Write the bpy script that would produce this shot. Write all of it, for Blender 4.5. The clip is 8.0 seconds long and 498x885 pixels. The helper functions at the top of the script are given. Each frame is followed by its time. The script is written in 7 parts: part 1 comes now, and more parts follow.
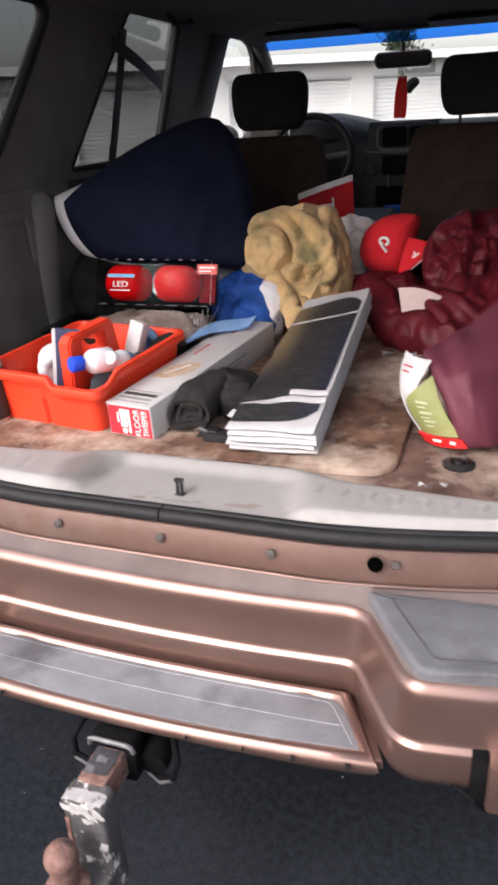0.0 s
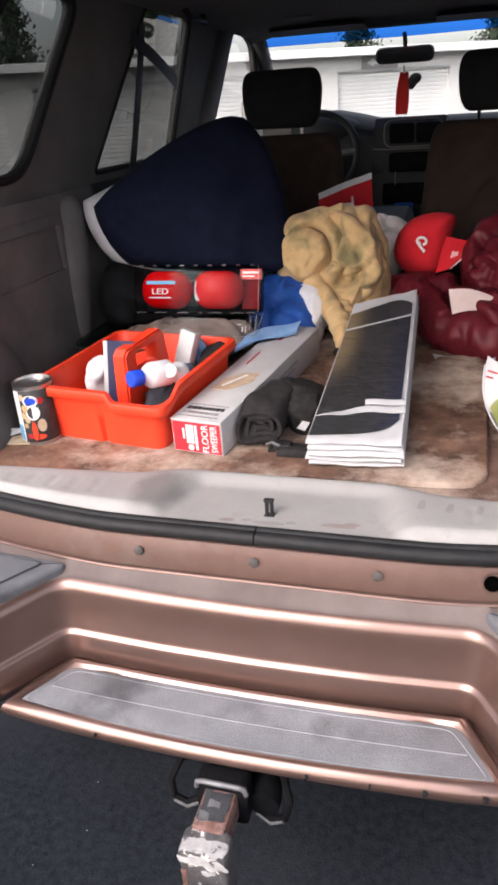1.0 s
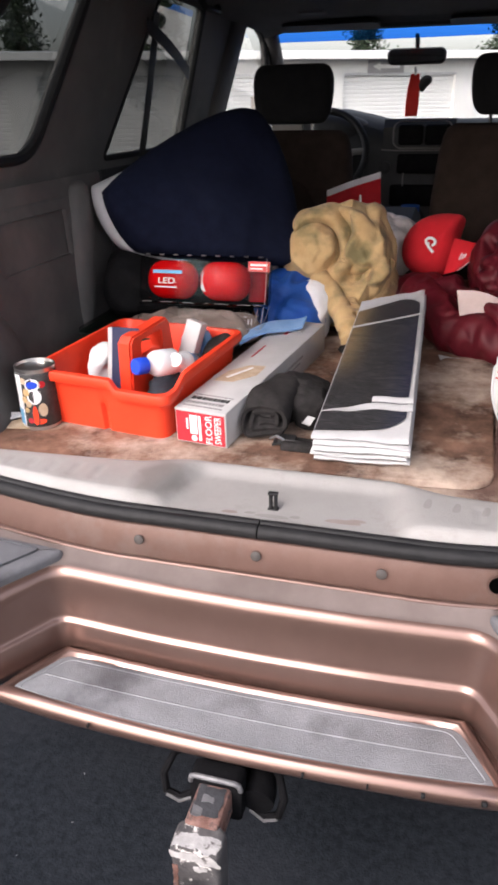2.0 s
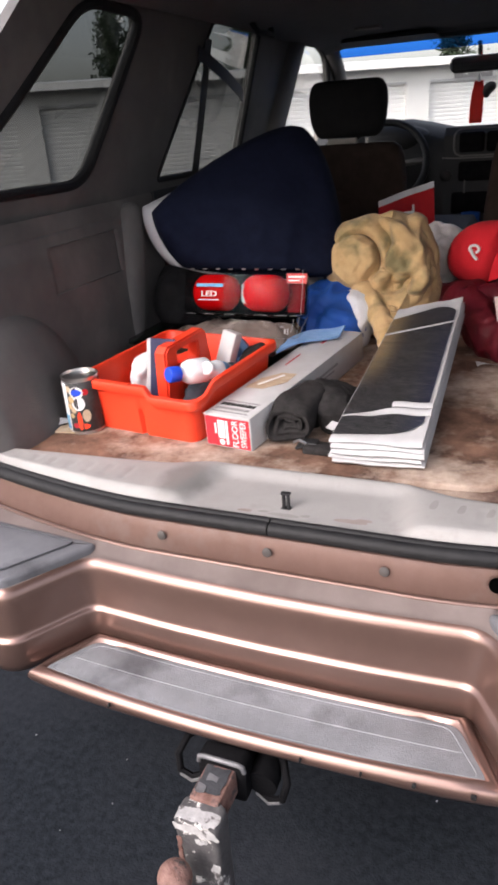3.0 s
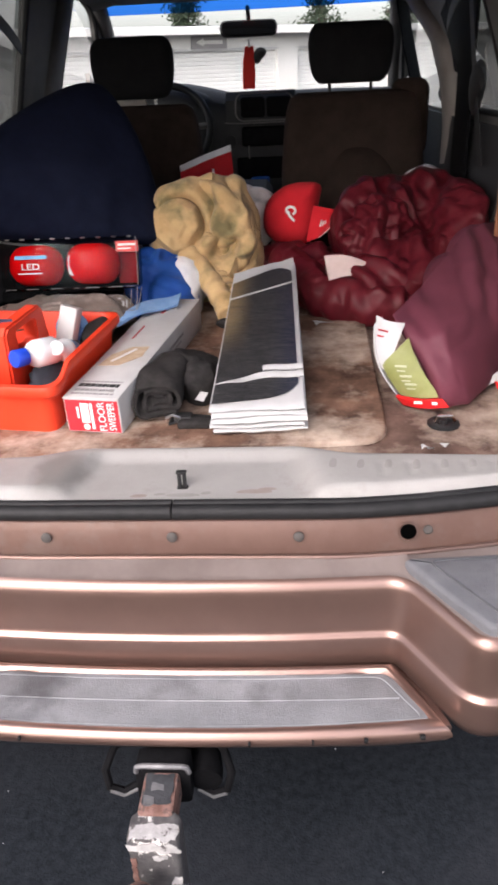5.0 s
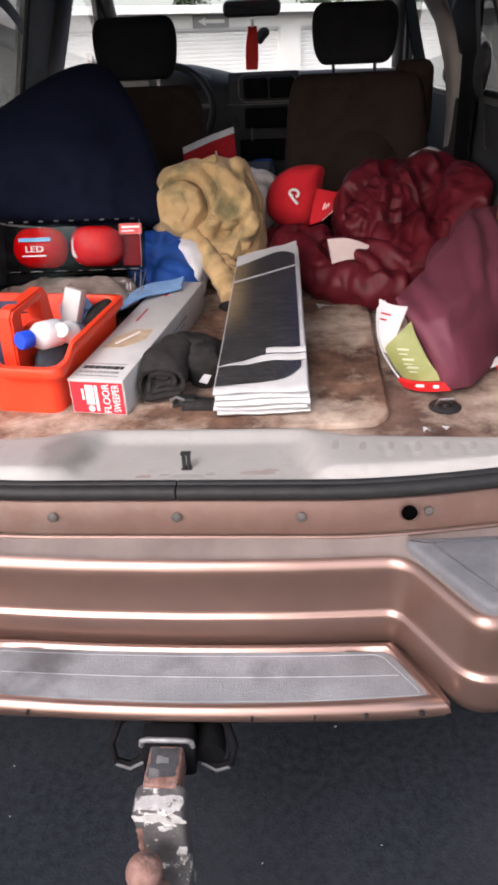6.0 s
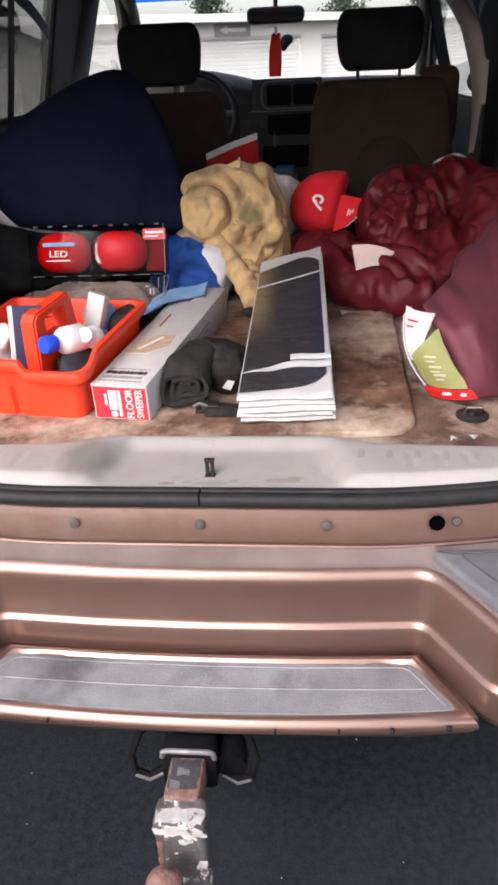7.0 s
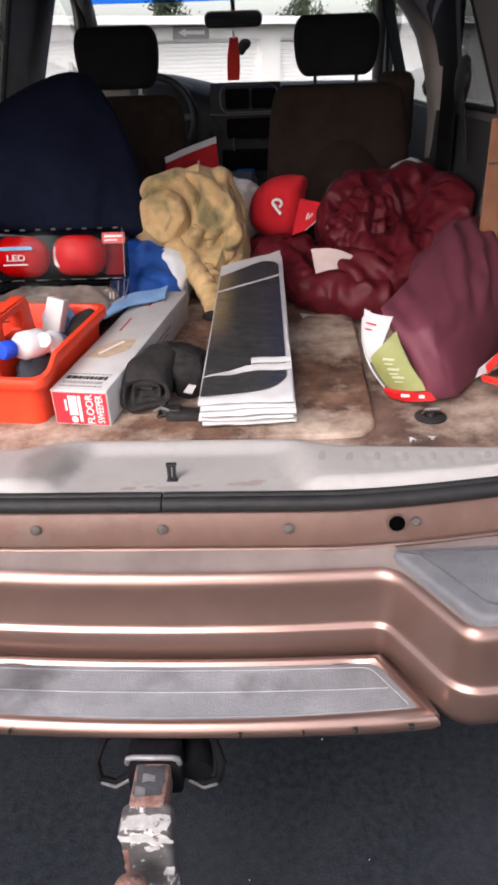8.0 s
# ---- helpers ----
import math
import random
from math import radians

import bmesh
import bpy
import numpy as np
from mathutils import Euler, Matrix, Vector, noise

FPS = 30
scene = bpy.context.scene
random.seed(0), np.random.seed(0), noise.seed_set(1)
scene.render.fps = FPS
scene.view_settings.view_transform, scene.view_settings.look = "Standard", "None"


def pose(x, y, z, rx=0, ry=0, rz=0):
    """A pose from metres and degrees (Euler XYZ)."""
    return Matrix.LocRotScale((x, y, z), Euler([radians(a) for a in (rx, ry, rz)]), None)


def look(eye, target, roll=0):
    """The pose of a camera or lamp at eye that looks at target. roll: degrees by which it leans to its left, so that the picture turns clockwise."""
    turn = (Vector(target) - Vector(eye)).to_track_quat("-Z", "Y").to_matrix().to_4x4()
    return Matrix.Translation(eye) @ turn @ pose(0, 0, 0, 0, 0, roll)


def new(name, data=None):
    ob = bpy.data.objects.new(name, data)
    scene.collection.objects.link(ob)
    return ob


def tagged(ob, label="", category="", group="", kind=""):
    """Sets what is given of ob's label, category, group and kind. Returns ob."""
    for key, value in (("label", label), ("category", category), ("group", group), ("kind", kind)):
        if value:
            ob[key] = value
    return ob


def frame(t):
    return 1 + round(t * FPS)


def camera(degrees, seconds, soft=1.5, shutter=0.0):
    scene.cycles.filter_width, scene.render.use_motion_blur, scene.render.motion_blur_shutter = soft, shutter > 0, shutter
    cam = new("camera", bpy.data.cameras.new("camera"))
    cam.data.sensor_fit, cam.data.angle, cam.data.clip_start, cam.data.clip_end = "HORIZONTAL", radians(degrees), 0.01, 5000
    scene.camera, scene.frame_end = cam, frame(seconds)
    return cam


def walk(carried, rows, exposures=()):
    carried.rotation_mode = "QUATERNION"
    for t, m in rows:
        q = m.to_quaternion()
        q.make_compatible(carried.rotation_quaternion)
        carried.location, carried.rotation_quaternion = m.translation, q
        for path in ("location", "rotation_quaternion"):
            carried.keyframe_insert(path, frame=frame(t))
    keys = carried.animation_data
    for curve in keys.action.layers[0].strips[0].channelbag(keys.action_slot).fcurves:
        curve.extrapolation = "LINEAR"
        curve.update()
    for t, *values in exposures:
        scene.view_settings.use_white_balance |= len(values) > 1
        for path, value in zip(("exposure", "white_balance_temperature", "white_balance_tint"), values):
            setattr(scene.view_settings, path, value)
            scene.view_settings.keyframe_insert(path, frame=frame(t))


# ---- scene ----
cam = camera(38.3, 8.0, soft=3.1, shutter=0.5)
PATH = [
    (0, (0.503, -0.989, 1.39), (-0.117, 0.719, 0.554), -3.2),
    (0.5, (0.345, -0.991, 1.4), (-0.191, 0.751, 0.577), -1.3),
    (1, (0.279, -0.981, 1.404), (-0.25, 0.752, 0.557), -3.8),
    (1.5, (0.257, -0.981, 1.399), (-0.258, 0.771, 0.582), -2.7),
    (1.7, (0.245, -0.978, 1.393), (-0.236, 0.766, 0.54), -1.8),
    (2.8, (0.355, -0.983, 1.382), (-0.337, 0.705, 0.562), -1.7),
    (3, (0.392, -1.002, 1.396), (-0.348, 0.67, 0.585), -4.2),
    (3.5, (0.397, -1.011, 1.404), (-0.224, 0.734, 0.647), -3.4),
    (4, (0.243, -0.999, 1.412), (-0.273, 0.789, 0.68), -1.1),
    (4.5, (0.144, -0.986, 1.402), (-0.069, 0.818, 0.564), 0.5),
    (4.7, (0.186, -0.979, 1.372), (0.007, 0.804, 0.483), -2.0),
    (5.8, (0.191, -1.004, 1.377), (0.125, 0.767, 0.451), -1.9),
    (6, (0.185, -0.998, 1.376), (0.048, 0.76, 0.432), -2.6),
    (6.5, (0.196, -0.989, 1.379), (0.051, 0.782, 0.461), -3.5),
    (7, (0.171, -0.985, 1.37), (-0.012, 0.779, 0.444), -2.7),
    (7.5, (0.17, -0.973, 1.371), (0.043, 0.778, 0.413), -2.7),
    (8, (0.176, -0.987, 1.374), (0.092, 0.785, 0.45), -2.0),
]
walk(cam, [(t, look(eye, target, roll)) for t, eye, target, roll in PATH], [(0.0, 1.33, 6500, 18), (8.0, 1.33, 6500, 18)])

# ---- light ----
world = bpy.data.worlds.new("sky")
scene.world = world
world.use_nodes = True
wn = world.node_tree.nodes
wl = world.node_tree.links
sky = wn.new("ShaderNodeTexSky")
sky.sky_type = 'NISHITA'
sky.sun_disc = False
sky.sun_elevation = radians(38)
sky.sun_rotation = radians(207)
sky.air_density, sky.dust_density = 1.2, 4.0
grey = wn.new("ShaderNodeHueSaturation")
grey.inputs["Saturation"].default_value = 0.42
wl.new(sky.outputs["Color"], grey.inputs["Color"])
wl.new(grey.outputs["Color"], wn["Background"].inputs["Color"])
wn["Background"].inputs["Strength"].default_value = 0.15
sun = new("sun", bpy.data.lights.new("sun", 'SUN'))
sun.data.energy, sun.data.angle, sun.data.color = 0.75, radians(30), (1.0, 0.97, 0.93)
sun.matrix_world = look((-2.6, -5.0, 8.0), (0, 0, 0.6))

# ---- materials ----
MATS = {}


def link(nt, a, b):
    nt.links.new(a, b)


def surface(name, c1, c2=None, scale=8.0, rough=0.6, metal=0.0, bump=0.0, bscale=200.0, c3=None, s3=2.5, edge=(0.52, 0.66),
            coat=0.0, spec=0.5, trans=0.0, sheen=0.0, rough2=None, stretch=(1, 1, 1), crinkle=None, r3=0.7):
    """A procedural surface: two tones of grain, optional stains of a third tone, fine relief."""
    if name in MATS:
        return MATS[name]
    m = bpy.data.materials.new(name)
    m.use_nodes = True
    nt = m.node_tree
    n = nt.nodes
    b = n["Principled BSDF"]
    tc = n.new("ShaderNodeTexCoord")
    mp = n.new("ShaderNodeMapping")
    mp.inputs["Scale"].default_value = stretch
    link(nt, tc.outputs["Object"], mp.inputs["Vector"])
    no = n.new("ShaderNodeTexNoise")
    no.inputs["Scale"].default_value = scale
    no.inputs["Detail"].default_value = 6
    no.inputs["Roughness"].default_value = 0.65
    link(nt, mp.outputs["Vector"], no.inputs["Vector"])
    ramp = n.new("ShaderNodeValToRGB")
    ramp.color_ramp.elements[0].position, ramp.color_ramp.elements[1].position = 0.32, 0.68
    c2 = c2 or tuple(min(1, c * 1.25 + 0.004) for c in c1)
    ramp.color_ramp.elements[0].color = (*c1, 1)
    ramp.color_ramp.elements[1].color = (*c2, 1)
    link(nt, no.outputs["Fac"], ramp.inputs["Fac"])
    col = ramp.outputs["Color"]
    if c3:
        n3 = n.new("ShaderNodeTexNoise")
        n3.inputs["Scale"].default_value = s3
        n3.inputs["Detail"].default_value = 8
        n3.inputs["Roughness"].default_value = r3
        link(nt, mp.outputs["Vector"], n3.inputs["Vector"])
        r3 = n.new("ShaderNodeValToRGB")
        r3.color_ramp.elements[0].position, r3.color_ramp.elements[1].position = edge
        link(nt, n3.outputs["Fac"], r3.inputs["Fac"])
        mx = n.new("ShaderNodeMix")
        mx.data_type = 'RGBA'
        link(nt, r3.outputs["Color"], mx.inputs["Factor"])
        link(nt, col, mx.inputs["A"])
        mx.inputs["B"].default_value = (*c3, 1)
        col = mx.outputs["Result"]
    link(nt, col, b.inputs["Base Color"])
    b.inputs["Metallic"].default_value = metal
    b.inputs["Specular IOR Level"].default_value = spec
    b.inputs["Coat Weight"].default_value = coat
    b.inputs["Coat Roughness"].default_value = 0.12
    b.inputs["Transmission Weight"].default_value = trans
    b.inputs["Sheen Weight"].default_value = sheen
    rr = n.new("ShaderNodeMapRange")
    rr.inputs["To Min"].default_value = rough
    rr.inputs["To Max"].default_value = rough2 if rough2 is not None else min(1, rough * 1.25)
    link(nt, no.outputs["Fac"], rr.inputs["Value"])
    link(nt, rr.outputs["Result"], b.inputs["Roughness"])
    if bump:
        nb = n.new("ShaderNodeTexNoise")
        nb.inputs["Scale"].default_value = bscale
        nb.inputs["Detail"].default_value = 4
        link(nt, mp.outputs["Vector"], nb.inputs["Vector"])
        bp = n.new("ShaderNodeBump")
        bp.inputs["Strength"].default_value = bump
        bp.inputs["Distance"].default_value = 0.004
        link(nt, nb.outputs["Fac"], bp.inputs["Height"])
        if crinkle:
            nc = n.new("ShaderNodeTexNoise")
            nc.noise_type = 'RIDGED_MULTIFRACTAL'
            nc.inputs["Scale"].default_value = crinkle[0]
            nc.inputs["Detail"].default_value = 2.5
            nc.inputs["Distortion"].default_value = 0.9
            link(nt, tc.outputs["Object"], nc.inputs["Vector"])
            bc = n.new("ShaderNodeBump")
            bc.inputs["Strength"].default_value = crinkle[1]
            bc.inputs["Distance"].default_value = crinkle[2]
            link(nt, nc.outputs["Fac"], bc.inputs["Height"])
            link(nt, bc.outputs["Normal"], bp.inputs["Normal"])
        link(nt, bp.outputs["Normal"], b.inputs["Normal"])
    MATS[name] = m
    return m


def pane(name, tint, gloss=0.9):
    """Glass: what is behind it, tinted, and the mirror of the sky by Fresnel."""
    m = bpy.data.materials.new(name)
    m.use_nodes = True
    nt = m.node_tree
    n = nt.nodes
    n.remove(n["Principled BSDF"])
    tr = n.new("ShaderNodeBsdfTransparent")
    tr.inputs["Color"].default_value = (*tint, 1)
    gl = n.new("ShaderNodeBsdfGlossy")
    gl.inputs["Roughness"].default_value = 0.03
    gl.inputs["Color"].default_value = (gloss, gloss, gloss, 1)
    fr = n.new("ShaderNodeLayerWeight")
    po = n.new("ShaderNodeMath")
    po.operation = 'POWER'
    po.inputs[1].default_value = 4.0
    link(nt, fr.outputs["Facing"], po.inputs[0])
    ma = n.new("ShaderNodeMath")
    ma.operation = 'MULTIPLY_ADD'
    ma.inputs[1].default_value, ma.inputs[2].default_value = 0.75, 0.05
    link(nt, po.outputs["Value"], ma.inputs[0])
    mx = n.new("ShaderNodeMixShader")
    link(nt, ma.outputs["Value"], mx.inputs["Fac"])
    link(nt, tr.outputs["BSDF"], mx.inputs[1])
    link(nt, gl.outputs["BSDF"], mx.inputs[2])
    link(nt, mx.outputs["Shader"], n["Material Output"].inputs["Surface"])
    return m


def darkened(m, at, size, tone):
    """Paints one patch of shade with a ragged soft edge into a surface, at a place and of a size in metres."""
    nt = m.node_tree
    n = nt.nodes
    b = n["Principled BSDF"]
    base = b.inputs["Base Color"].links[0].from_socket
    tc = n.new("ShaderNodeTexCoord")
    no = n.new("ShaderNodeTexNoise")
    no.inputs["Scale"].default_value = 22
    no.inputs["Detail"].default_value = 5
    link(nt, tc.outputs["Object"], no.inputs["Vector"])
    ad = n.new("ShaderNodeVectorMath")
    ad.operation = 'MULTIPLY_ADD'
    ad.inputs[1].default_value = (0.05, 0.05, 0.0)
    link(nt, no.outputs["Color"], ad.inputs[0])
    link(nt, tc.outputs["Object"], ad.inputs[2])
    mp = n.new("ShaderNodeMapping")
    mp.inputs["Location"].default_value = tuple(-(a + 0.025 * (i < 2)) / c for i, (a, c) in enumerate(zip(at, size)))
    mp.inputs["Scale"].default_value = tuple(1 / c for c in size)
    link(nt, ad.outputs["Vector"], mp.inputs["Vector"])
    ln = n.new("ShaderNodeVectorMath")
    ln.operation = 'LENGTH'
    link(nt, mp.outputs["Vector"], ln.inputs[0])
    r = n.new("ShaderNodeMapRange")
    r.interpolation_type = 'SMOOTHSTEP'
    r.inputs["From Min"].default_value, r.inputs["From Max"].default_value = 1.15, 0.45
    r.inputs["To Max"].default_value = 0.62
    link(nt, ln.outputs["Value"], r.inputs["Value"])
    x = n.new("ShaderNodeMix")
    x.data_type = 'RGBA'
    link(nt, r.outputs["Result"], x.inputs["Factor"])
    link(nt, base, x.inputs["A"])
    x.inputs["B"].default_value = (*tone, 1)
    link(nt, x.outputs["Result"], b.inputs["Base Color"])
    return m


def printed_film(name):
    """Dark printed film: fine pale cross streaks, brown towards one long edge and blue towards the other."""
    m = surface(name, (0.003, 0.003, 0.0045), (0.030, 0.031, 0.034), 16, 0.34, 0, 0.7, 60, stretch=(1.2, 14, 1), rough2=0.5, spec=0.25)
    nt = m.node_tree
    n = nt.nodes
    b = n["Principled BSDF"]
    base = b.inputs["Base Color"].links[0].from_socket
    tc = n.new("ShaderNodeTexCoord")
    sp = n.new("ShaderNodeSeparateXYZ")
    link(nt, tc.outputs["Object"], sp.inputs["Vector"])

    def ranged(sock, a, c):
        r = n.new("ShaderNodeMapRange")
        r.interpolation_type = 'SMOOTHSTEP'
        r.inputs["From Min"].default_value, r.inputs["From Max"].default_value = a, c
        link(nt, sock, r.inputs["Value"])
        return r.outputs["Result"]

    def times(p, q):
        x = n.new("ShaderNodeMath")
        x.operation = 'MULTIPLY'
        link(nt, p, x.inputs[0])
        link(nt, q, x.inputs[1])
        return x.outputs["Value"]

    def over(col, fac, tone):
        x = n.new("ShaderNodeMix")
        x.data_type = 'RGBA'
        link(nt, fac, x.inputs["Factor"])
        link(nt, col, x.inputs["A"])
        x.inputs["B"].default_value = (*tone, 1)
        return x.outputs["Result"]

    def streak(scale, lo, hi, seed):
        mp = n.new("ShaderNodeMapping")
        mp.inputs["Scale"].default_value = (0.10, 1.0, 0.3)
        mp.inputs["Location"].default_value = (seed, seed, 0)
        mp.inputs["Rotation"].default_value = (0, 0, 0.05)
        link(nt, tc.outputs["Object"], mp.inputs["Vector"])
        no = n.new("ShaderNodeTexNoise")
        no.inputs["Scale"].default_value = scale
        no.inputs["Detail"].default_value = 5
        no.inputs["Roughness"].default_value = 0.7
        link(nt, mp.outputs["Vector"], no.inputs["Vector"])
        return ranged(no.outputs["Fac"], lo, hi)

    col = over(base, times(ranged(sp.outputs["X"], 0.098, 0.032), times(ranged(sp.outputs["Y"], 0.36, 0.56), streak(90, 0.12, 0.52, 3))), (0.25, 0.175, 0.090))
    col = over(col, times(ranged(sp.outputs["X"], 0.13, 0.20), ranged(sp.outputs["Y"], 0.85, 0.55)), (0.012, 0.016, 0.040))
    col = over(col, streak(330, 0.46, 0.74, 8), (0.110, 0.110, 0.112))
    link(nt, col, b.inputs["Base Color"])
    return m


bronze = surface("bronze_paint", (0.206, 0.128, 0.106), (0.242, 0.154, 0.129), 6, 0.28, 0.76, 0.0, 900, coat=0.45, rough2=0.36)
bronze_worn = surface("dust_dulled_bronze", (0.175, 0.140, 0.128), (0.225, 0.185, 0.172), 12, 0.5, 0.25, 0.05, 500, (0.135, 0.105, 0.095), 5, (0.5, 0.72), r3=0.6)
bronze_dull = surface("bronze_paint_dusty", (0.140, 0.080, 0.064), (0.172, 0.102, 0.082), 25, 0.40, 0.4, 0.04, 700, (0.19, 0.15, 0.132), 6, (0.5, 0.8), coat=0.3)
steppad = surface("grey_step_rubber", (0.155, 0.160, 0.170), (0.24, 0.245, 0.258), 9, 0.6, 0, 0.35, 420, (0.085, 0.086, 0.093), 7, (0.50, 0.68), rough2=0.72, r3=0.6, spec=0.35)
# darker tone of the step rubber, for the two upper pads
steppad_dark = surface("darker_step_rubber", (0.100, 0.102, 0.112), (0.155, 0.158, 0.170), 9, 0.6, 0, 0.35, 420, (0.06, 0.06, 0.066), 7, (0.50, 0.68), rough2=0.72, r3=0.6, spec=0.3)
steprim = surface("dark_step_rubber_rim", (0.045, 0.047, 0.053), (0.075, 0.078, 0.086), 16, 0.6, 0, 0.3, 420, spec=0.35)
# the dark patch paints the shade on the latch hollow's slope
sillgrey = darkened(surface("pale_grey_sill_plastic", (0.27, 0.26, 0.25), (0.34, 0.33, 0.32), 7, 0.55, 0, 0.15, 300, (0.16, 0.14, 0.125), 7, (0.54, 0.80)), (-0.210, 0.045, 0.775), (0.050, 0.080, 0.2), (0.115, 0.108, 0.102))
rubber = surface("black_rubber", (0.007, 0.007, 0.008), (0.018, 0.018, 0.019), 40, 0.55, 0, 0.1, 150, spec=0.3)
webbing = surface("black_webbing", (0.004, 0.004, 0.0045), (0.008, 0.008, 0.009), 30, 0.95, 0, 0.2, 300, spec=0.03)
pitch = surface("black_underside", (0.003, 0.003, 0.0035), (0.008, 0.008, 0.009), 30, 0.6, 0, 0.2, 150, spec=0.06)
blackplastic = surface("black_plastic", (0.010, 0.010, 0.011), (0.018, 0.018, 0.019), 30, 0.5, 0, 0.15, 300)
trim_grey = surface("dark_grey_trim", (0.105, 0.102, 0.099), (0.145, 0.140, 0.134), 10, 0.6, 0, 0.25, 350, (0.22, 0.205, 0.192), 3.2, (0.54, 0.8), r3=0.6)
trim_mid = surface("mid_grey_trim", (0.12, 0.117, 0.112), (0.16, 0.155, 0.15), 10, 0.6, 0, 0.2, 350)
trim_light = surface("pale_grey_trim", (0.26, 0.235, 0.215), (0.33, 0.30, 0.28), 10, 0.6, 0, 0.2, 350)
headliner = surface("charcoal_headliner", (0.10, 0.102, 0.104), (0.135, 0.137, 0.139), 25, 0.95, 0, 0.3, 500, sheen=0.2)
carpet = surface("soiled_brown_carpet", (0.075, 0.045, 0.036), (0.22, 0.135, 0.108), 13, 0.95, 0, 0.8, 420, (0.48, 0.375, 0.305), 4.2, (0.435, 0.60), spec=0.2, r3=0.68)
carpet_pale = surface("sandy_carpet", (0.062, 0.034, 0.025), (0.27, 0.152, 0.104), 13, 0.95, 0, 0.8, 420, (0.55, 0.44, 0.36), 3.8, (0.46, 0.63), spec=0.2, r3=0.68)
seatcloth = surface("brown_seat_cloth", (0.025, 0.0172, 0.0140), (0.037, 0.0260, 0.0215), 18, 0.95, 0, 0.4, 600, spec=0.12)
headcloth = surface("black_headrest_cloth", (0.012, 0.012, 0.013), (0.019, 0.019, 0.020), 18, 0.9, 0, 0.4, 600, spec=0.2)
dashmat = surface("charcoal_dash_plastic", (0.020, 0.021, 0.023), (0.032, 0.033, 0.035), 15, 0.6, 0, 0.2, 400)
asphalt = surface("asphalt", (0.008, 0.0096, 0.0122), (0.021, 0.0240, 0.0290), 55, 0.95, 0, 0.5, 180, (0.026, 0.028, 0.033), 1.3, (0.45, 0.8), spec=0.06)
steel = surface("bare_worn_steel", (0.10, 0.085, 0.075), (0.28, 0.25, 0.235), 28, 0.35, 0.7, 0.3, 160, (0.20, 0.09, 0.055), 22, (0.54, 0.62))
chipped = surface("chipped_black_and_white_paint", (0.045, 0.043, 0.045), (0.11, 0.105, 0.105), 30, 0.5, 0.1, 0.4, 120, (0.62, 0.60, 0.57), 17, (0.585, 0.61))
gunmetal = surface("worn_grey_steel", (0.10, 0.10, 0.105), (0.20, 0.20, 0.205), 40, 0.45, 0.3, 0.2, 200)
pitchgrey = surface("flaked_dark_paint", (0.02, 0.021, 0.024), (0.05, 0.052, 0.057), 60, 0.55, 0, 0.3, 200)
rustpink = surface("pinkish_rust", (0.12, 0.055, 0.042), (0.26, 0.155, 0.13), 45, 0.7, 0.2, 0.5, 200, (0.05, 0.045, 0.045), 30, (0.52, 0.6))
whitepaint = surface("chipped_white_paint", (0.26, 0.255, 0.25), (0.44, 0.43, 0.425), 50, 0.6, 0, 0.4, 120, (0.09, 0.08, 0.078), 45, (0.56, 0.62))
chrome = surface("worn_chrome", (0.55, 0.53, 0.51), (0.7, 0.68, 0.66), 20, 0.16, 1.0, 0.1, 90, (0.28, 0.12, 0.06), 24, (0.50, 0.56), rough2=0.3)
wall_white = surface("white_render_wall", (0.74, 0.73, 0.70), (0.80, 0.79, 0.77), 1.5, 0.85, 0, 0.1, 30, (0.66, 0.65, 0.62), 0.6, (0.5, 0.85))
door_white = surface("white_roller_door", (0.76, 0.755, 0.73), (0.82, 0.815, 0.795), 2.5, 0.6, 0, 0, 30)
roof_grey = surface("pale_roof_sheet", (0.55, 0.55, 0.55), (0.63, 0.63, 0.63), 3, 0.7)
bark = surface("bark", (0.06, 0.045, 0.035), (0.11, 0.085, 0.06), 20, 0.9, 0, 0.6, 40)
leaf = surface("dark_conifer_leaf", (0.020, 0.035, 0.018), (0.045, 0.07, 0.03), 6, 0.7)
clear = pane("clear_glass", (0.93, 0.96, 0.95))
# tint added to the passenger front pane to dim the wall beyond
sideglass = pane("dimmed_side_glass", (0.62, 0.66, 0.65))
privacy = pane("privacy_glass", (0.120, 0.128, 0.126))
blueband = pane("blue_shade_band", (0.03, 0.22, 0.85))
mirrorglass = surface("mirror_glass", (0.8, 0.8, 0.8), (0.82, 0.82, 0.82), 2, 0.03, 1.0)

# loose things
navy = surface("navy_cotton", (0.0065, 0.0085, 0.020), (0.010, 0.013, 0.029), 35, 0.9, 0, 0.2, 900, spec=0.08)
whitecotton = surface("white_cotton", (0.62, 0.62, 0.64), (0.72, 0.72, 0.73), 20, 0.9, 0, 0.3, 700)
orange = surface("orange_red_plastic", (0.80, 0.045, 0.012), (0.86, 0.06, 0.018), 10, 0.42, 0, 0.05, 300, (0.6, 0.035, 0.012), 8, (0.62, 0.85))
whiteplastic = surface("white_plastic", (0.74, 0.74, 0.75), (0.8, 0.8, 0.8), 10, 0.35)
bluecap = surface("blue_plastic", (0.012, 0.06, 0.55), (0.02, 0.08, 0.62), 12, 0.35)
skyblue = surface("light_blue_label", (0.10, 0.32, 0.55), (0.16, 0.40, 0.62), 20, 0.5)
paleblue = surface("pale_blue_cloth", (0.17, 0.33, 0.60), (0.25, 0.42, 0.68), 25, 0.8, 0, 0.3, 400)
royal = surface("royal_blue_nylon", (0.005, 0.062, 0.31), (0.010, 0.09, 0.38), 20, 0.6, 0, 0.2, 300)
